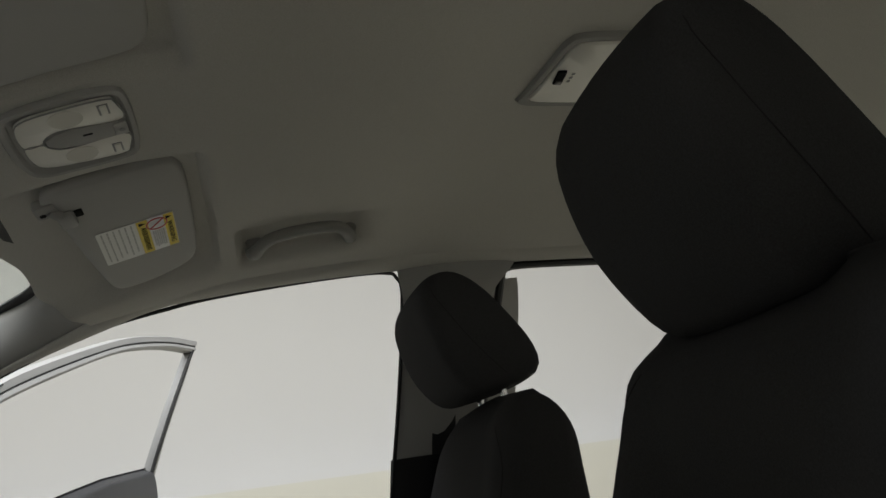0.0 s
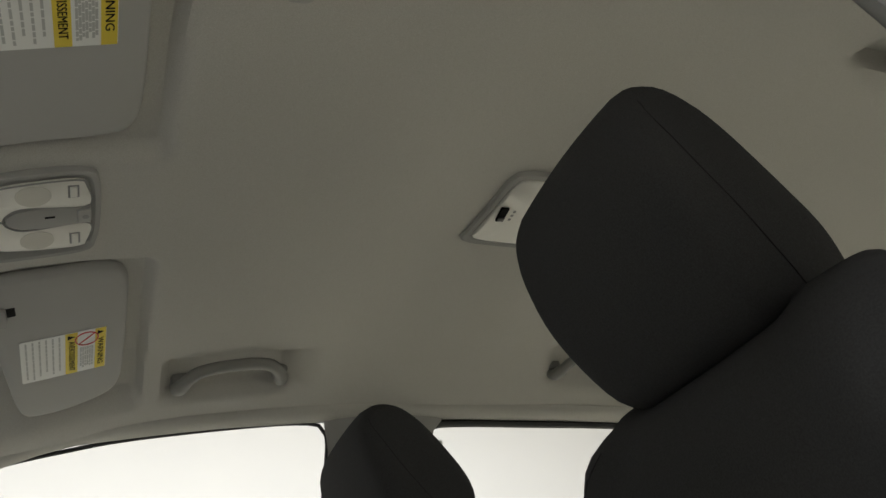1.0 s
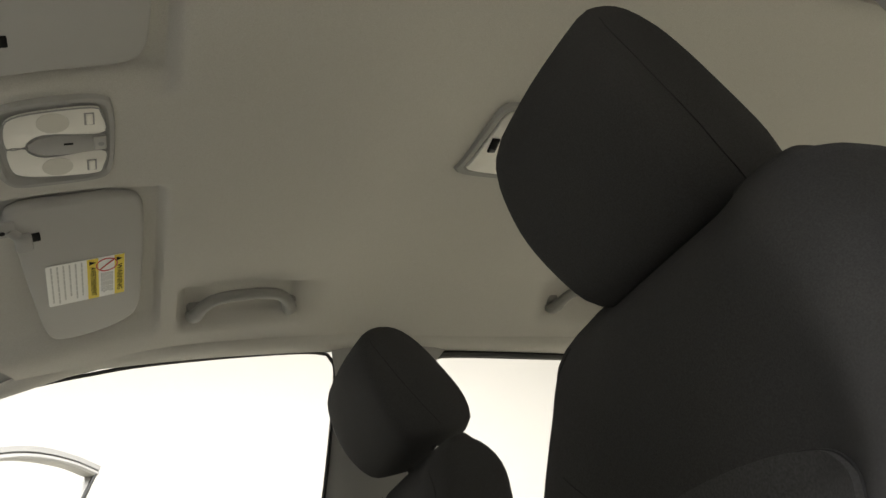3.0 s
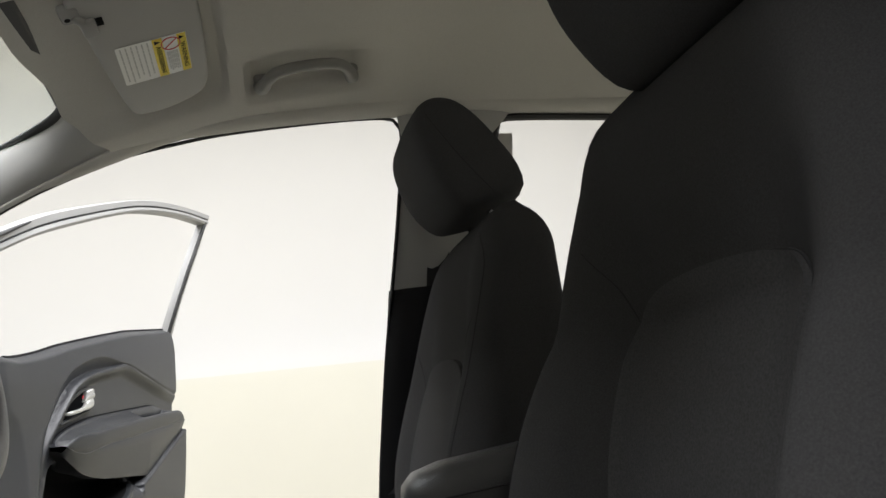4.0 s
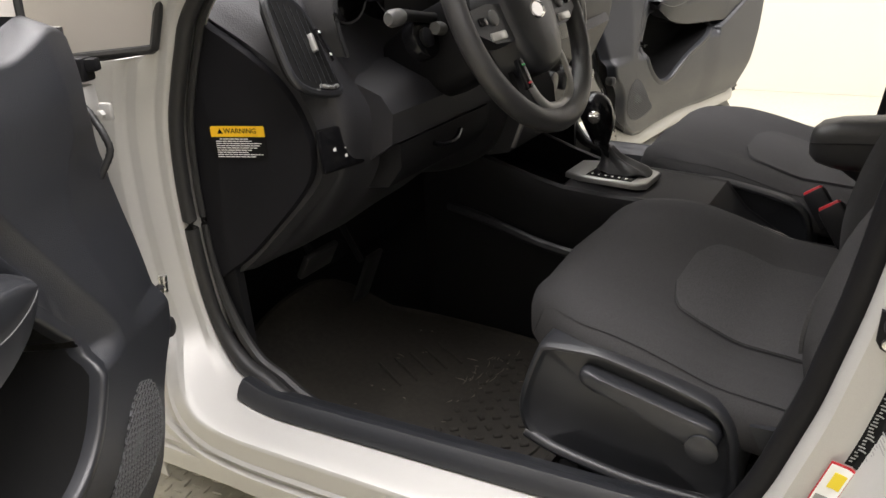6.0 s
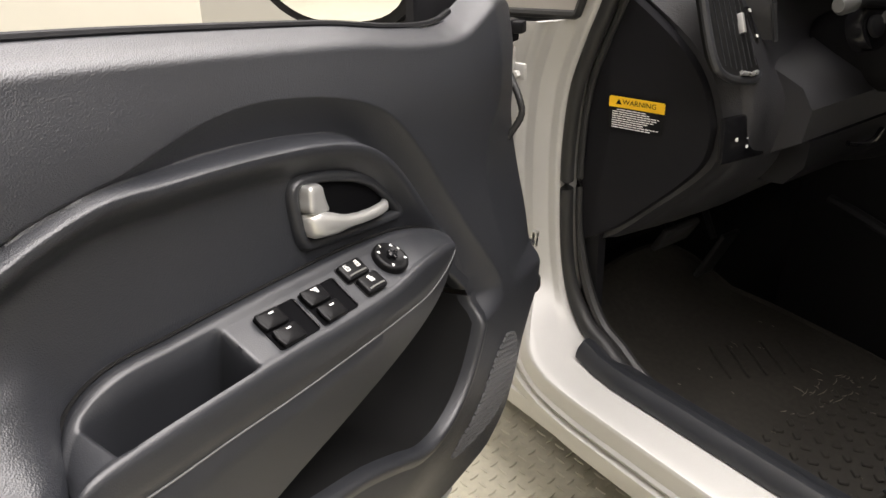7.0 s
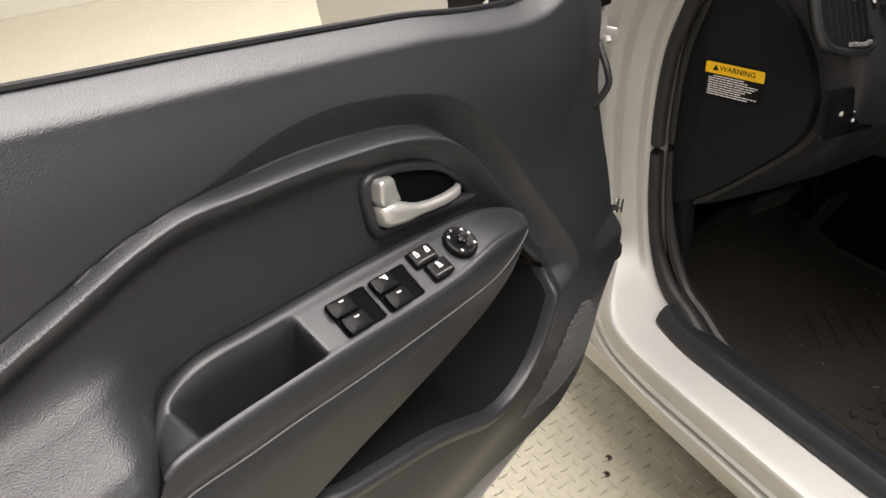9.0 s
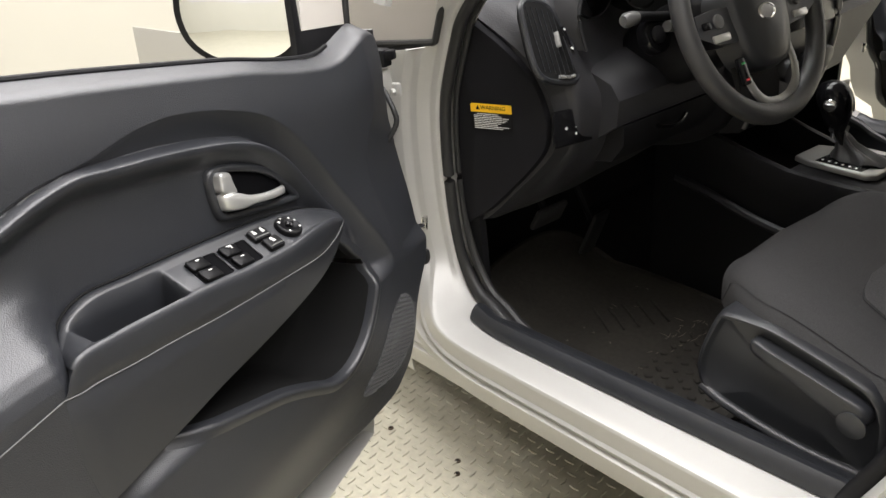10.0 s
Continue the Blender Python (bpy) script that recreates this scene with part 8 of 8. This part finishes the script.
partw("plate", loft([[km_ @ Vector((0.0135 * k * math.cos(a), 0.029 * k * math.sin(a), h)) for a in [2 * math.pi * i / 32 for i in range(32)]] for k, h in ((1, -0.008), (1, 0.004), (0.92, 0.006), (0.3, 0.006))]), STEEL, sk, "oval steel base plate")
partw("loop", tube(cr([km_ @ Vector(p) for p in ((0.003, 0.004, 0.0), (0.003, 0.005, 0.020), (0.003, 0.004, 0.034), (0.0, 0.0, 0.040), (0.0, -0.004, 0.034), (0.0, -0.005, 0.020), (0.0, -0.005, 0.0))], 26), 0.0042, 10), STEEL, sk, "steel striker loop")
for zz in (0.018, -0.018):
    partw("screw", disc(0.0052, 0.003, km_ @ Matrix.Translation((0.0, zz, 0.006)), 14, 0.001), STEEL, sk, "countersunk screw")
    partw("screw_socket", disc(0.0024, 0.0004, km_ @ Matrix.Translation((0.0, zz, 0.009)), 6), BLACK_PRINT, sk)
ds = thing("door_switch", (0.952, 0.13, 0.707), "black courtesy light switch screwed to the pillar", "door switch")
dm_ = axes((0.952, 0.1335, 0.707), (0.995, -0.08, 0.0), (0.05, 0, 0.998))
partw("body", plate([(-0.011, 0.018), (-0.011, -0.010), (-0.007, -0.017), (0.0, -0.020), (0.007, -0.017), (0.011, -0.010), (0.011, 0.018)], 0.006, dm_, 0.0015), DARK, ds)
partw("plunger", tube([dm_ @ Vector((0.001, 0.007, 0.004)), dm_ @ Vector((0.001, 0.007, 0.011)), dm_ @ Vector((0.001, 0.007, 0.016)), dm_ @ Vector((0.001, 0.007, 0.018))], [0.0085, 0.008, 0.006, 0.002], 16), RUBBER, ds, "black rubber plunger")
partw("screw", disc(0.0052, 0.004, dm_ @ Matrix.Translation((-0.001, -0.010, 0.006)), 14, 0.001), STEEL, ds, "zinc screw")


def pillar_label(z0, z1, off, width, name, label):
    """A sticker that follows the pillar's folded face."""
    st = thing(name, (BF(z0) + off, 0.11, z0), label, "sticker", "pillar stickers")
    rows = []
    for i in range(25):
        z = z0 + (z1 - z0) * i / 24
        rows.append([pillar_face(z, off + width * (j / 30 - 0.5), -0.0092) for j in range(31)])
    return st, rows


def pillar_face(z, dx, lift):
    xs = [p[0] for p in PILLAR_ROW(z)]
    ys_ = [p[1] for p in PILLAR_ROW(z)]
    x = BF(z) + dx
    return Vector((x, float(np.interp(x, xs[2:13], ys_[2:13])) + lift, z))


st, rows = pillar_label(0.676, 0.752, 0.0440, 0.0068, "number_sticker", "narrow black number sticker with a white bar row")
partw("sheet", sheet(rows, 0.0006), BLACK_PRINT, st)
for i in range(17):
    z = 0.680 + 0.0042 * i
    partw("bar", sheet([[pillar_face(z + dz, 0.0440 + dxx, -0.0104) for dxx in (-0.0022, -0.0004, 0.0016)] for dz in (0, 0.0026)], 0.0004), WHITE_PRINT, st)
st, rows = pillar_label(0.574, 0.666, 0.037, 0.018, "tyre_sticker", "black tyre pressure sticker with grey print")
partw("sheet", sheet(rows, 0.0006), BLACK_PRINT, st)
rnd = random.Random(4)
for i in range(24):
    z = 0.579 + 0.0035 * i
    for c0 in (-0.008, 0.001):
        a = c0 + 0.002 * rnd.random()
        b = a + 0.002 + 0.005 * rnd.random()
        partw("bar", sheet([[pillar_face(z + dz, 0.037 + dxx, -0.0104) for dxx in (a, (a + b) / 2, b)] for dz in (0, 0.0013)], 0.0004), GREY_PRINT, st)
st, rows = pillar_label(0.505, 0.572, 0.029, 0.020, "airbag_sticker", "white sticker with a red rim and yellow patch")
partw("sheet", sheet(rows, 0.0006), RED, st)
partw("face", sheet([[pillar_face(z, 0.029 + d, -0.0102) for d in (-0.0088, -0.004, 0.0, 0.004, 0.0088)] for z in (0.507, 0.528, 0.549, 0.570)], 0.0004), WHITE_PRINT, st)
partw("patch", sheet([[pillar_face(z, 0.029 + d, -0.0110) for d in (-0.003, 0.002, 0.007)] for z in (0.545, 0.554, 0.563)], 0.0004), YELLOW, st)
partw("patch", sheet([[pillar_face(z, 0.029 + d, -0.0110) for d in (-0.007, -0.002, 0.003)] for z in (0.513, 0.523, 0.534)], 0.0004), GREY_PRINT, st)

# rear doors, standing open
for side in (-1, 1):
    mir = lambda p: Vector((p[0], p[1] if side < 0 else 2 * CY - p[1], p[2]))
    word = "driver side" if side < 0 else "passenger side"
    rd = thing("door_%d" % (3 if side < 0 else 4), mir((1.05, 0.02, 0.28)), "open silver %s rear car door" % word, "car door", "rear doors", "structure")
    a = radians(24 if side < 0 else 20)
    d = Vector((math.sin(a), -math.cos(a), 0))
    nn = Vector((-math.cos(a), -math.sin(a), 0))
    edge = curve1([(0.24, 1.06), (0.40, 1.022), (0.576, 1.010), (0.75, 0.997), (0.836, 0.997), (0.887, 1.004), (0.934, 1.020), (1.0, 1.05), (1.02, 1.06)])
    rows = []
    for i in range(24):
        z = 0.26 + 0.76 * i / 23
        rows.append([mir(Vector((edge(z), 0.030, z)) + d * s_ + nn * (0.030 * math.sin(math.pi * (z - 0.1) / 1.0) * sstep(0, 0.25, s_) + (-0.012 * (1 - sstep(0, 0.02, s_))))) for s_ in (0, 0.004, 0.01, 0.02, 0.05, 0.1, 0.2, 0.35, 0.5, 0.7, 0.85)])
    partw("skin", sheet(rows, 0.02), PAINT, rd, "silver painted door skin")
    inner = [[mir(Vector((edge(z) + 0.02, 0.030, z)) + d * s_ - nn * 0.085) for s_ in (0.03, 0.2, 0.5, 0.85)] for z in (0.28, 0.5, 0.8, 1.0)]
    partw("lining", sheet(inner, 0.02), PANEL, rd, "black plastic door lining")
    B_ = Vector((1.04, 0.03, 0))
    def Q(s_, z, w=0.0):
        return mir(B_ + d * s_ - nn * (0.03 + w) + Vector((0, 0, z)))
    frm = cr([Q(0.02, 1.0, 0.0), Q(0.05, 1.18, 0.03), Q(0.09, 1.36, 0.07), Q(0.12, 1.415, 0.08), Q(0.30, 1.415, 0.085), Q(0.48, 1.37, 0.08), Q(0.60, 1.28, 0.06), Q(0.66, 1.16, 0.03), Q(0.68, 1.0, 0.0)], 70)
    partw("window_frame", tube(frm, 0.016, 10, 0.8), PAINT, rd, "silver window frame")
    partw("frame_seal", tube([p + mir((0, 0, 0)) * 0 + (Vector((0.018, 0, 0))) for p in frm[:34]], 0.013, 8), RUBBER, rd, "black frame seal")
    for hx, hz, sx, sz, bolts in ((1.034, 0.897, 0.040, 0.066, ((1.016, 0.916), (1.013, 0.879))), (1.004, 0.567, 0.074, 0.046, ((0.988, 0.567), (1.016, 0.567)))):
        hg = partw("hinge", rbox(sx, 0.006, sz, 0.0025, Matrix.Translation(mir((hx, 0.067, hz)))), PAINT, rd, "silver painted hinge plate")
        for bx, bz in bolts:
            o = mir((bx, 0.0625, bz))
            mm = axes(o, (1, 0, 0), (0, 0, 1)) if side < 0 else axes(o, (-1, 0, 0), (0, 0, 1))
            partw("hinge_bolt", join(disc(0.0095, 0.0025, mm, 18, 0.0008), disc(0.0065, 0.007, mm, 6, 0.001)), PAINT, hg, "hexagon hinge bolt")
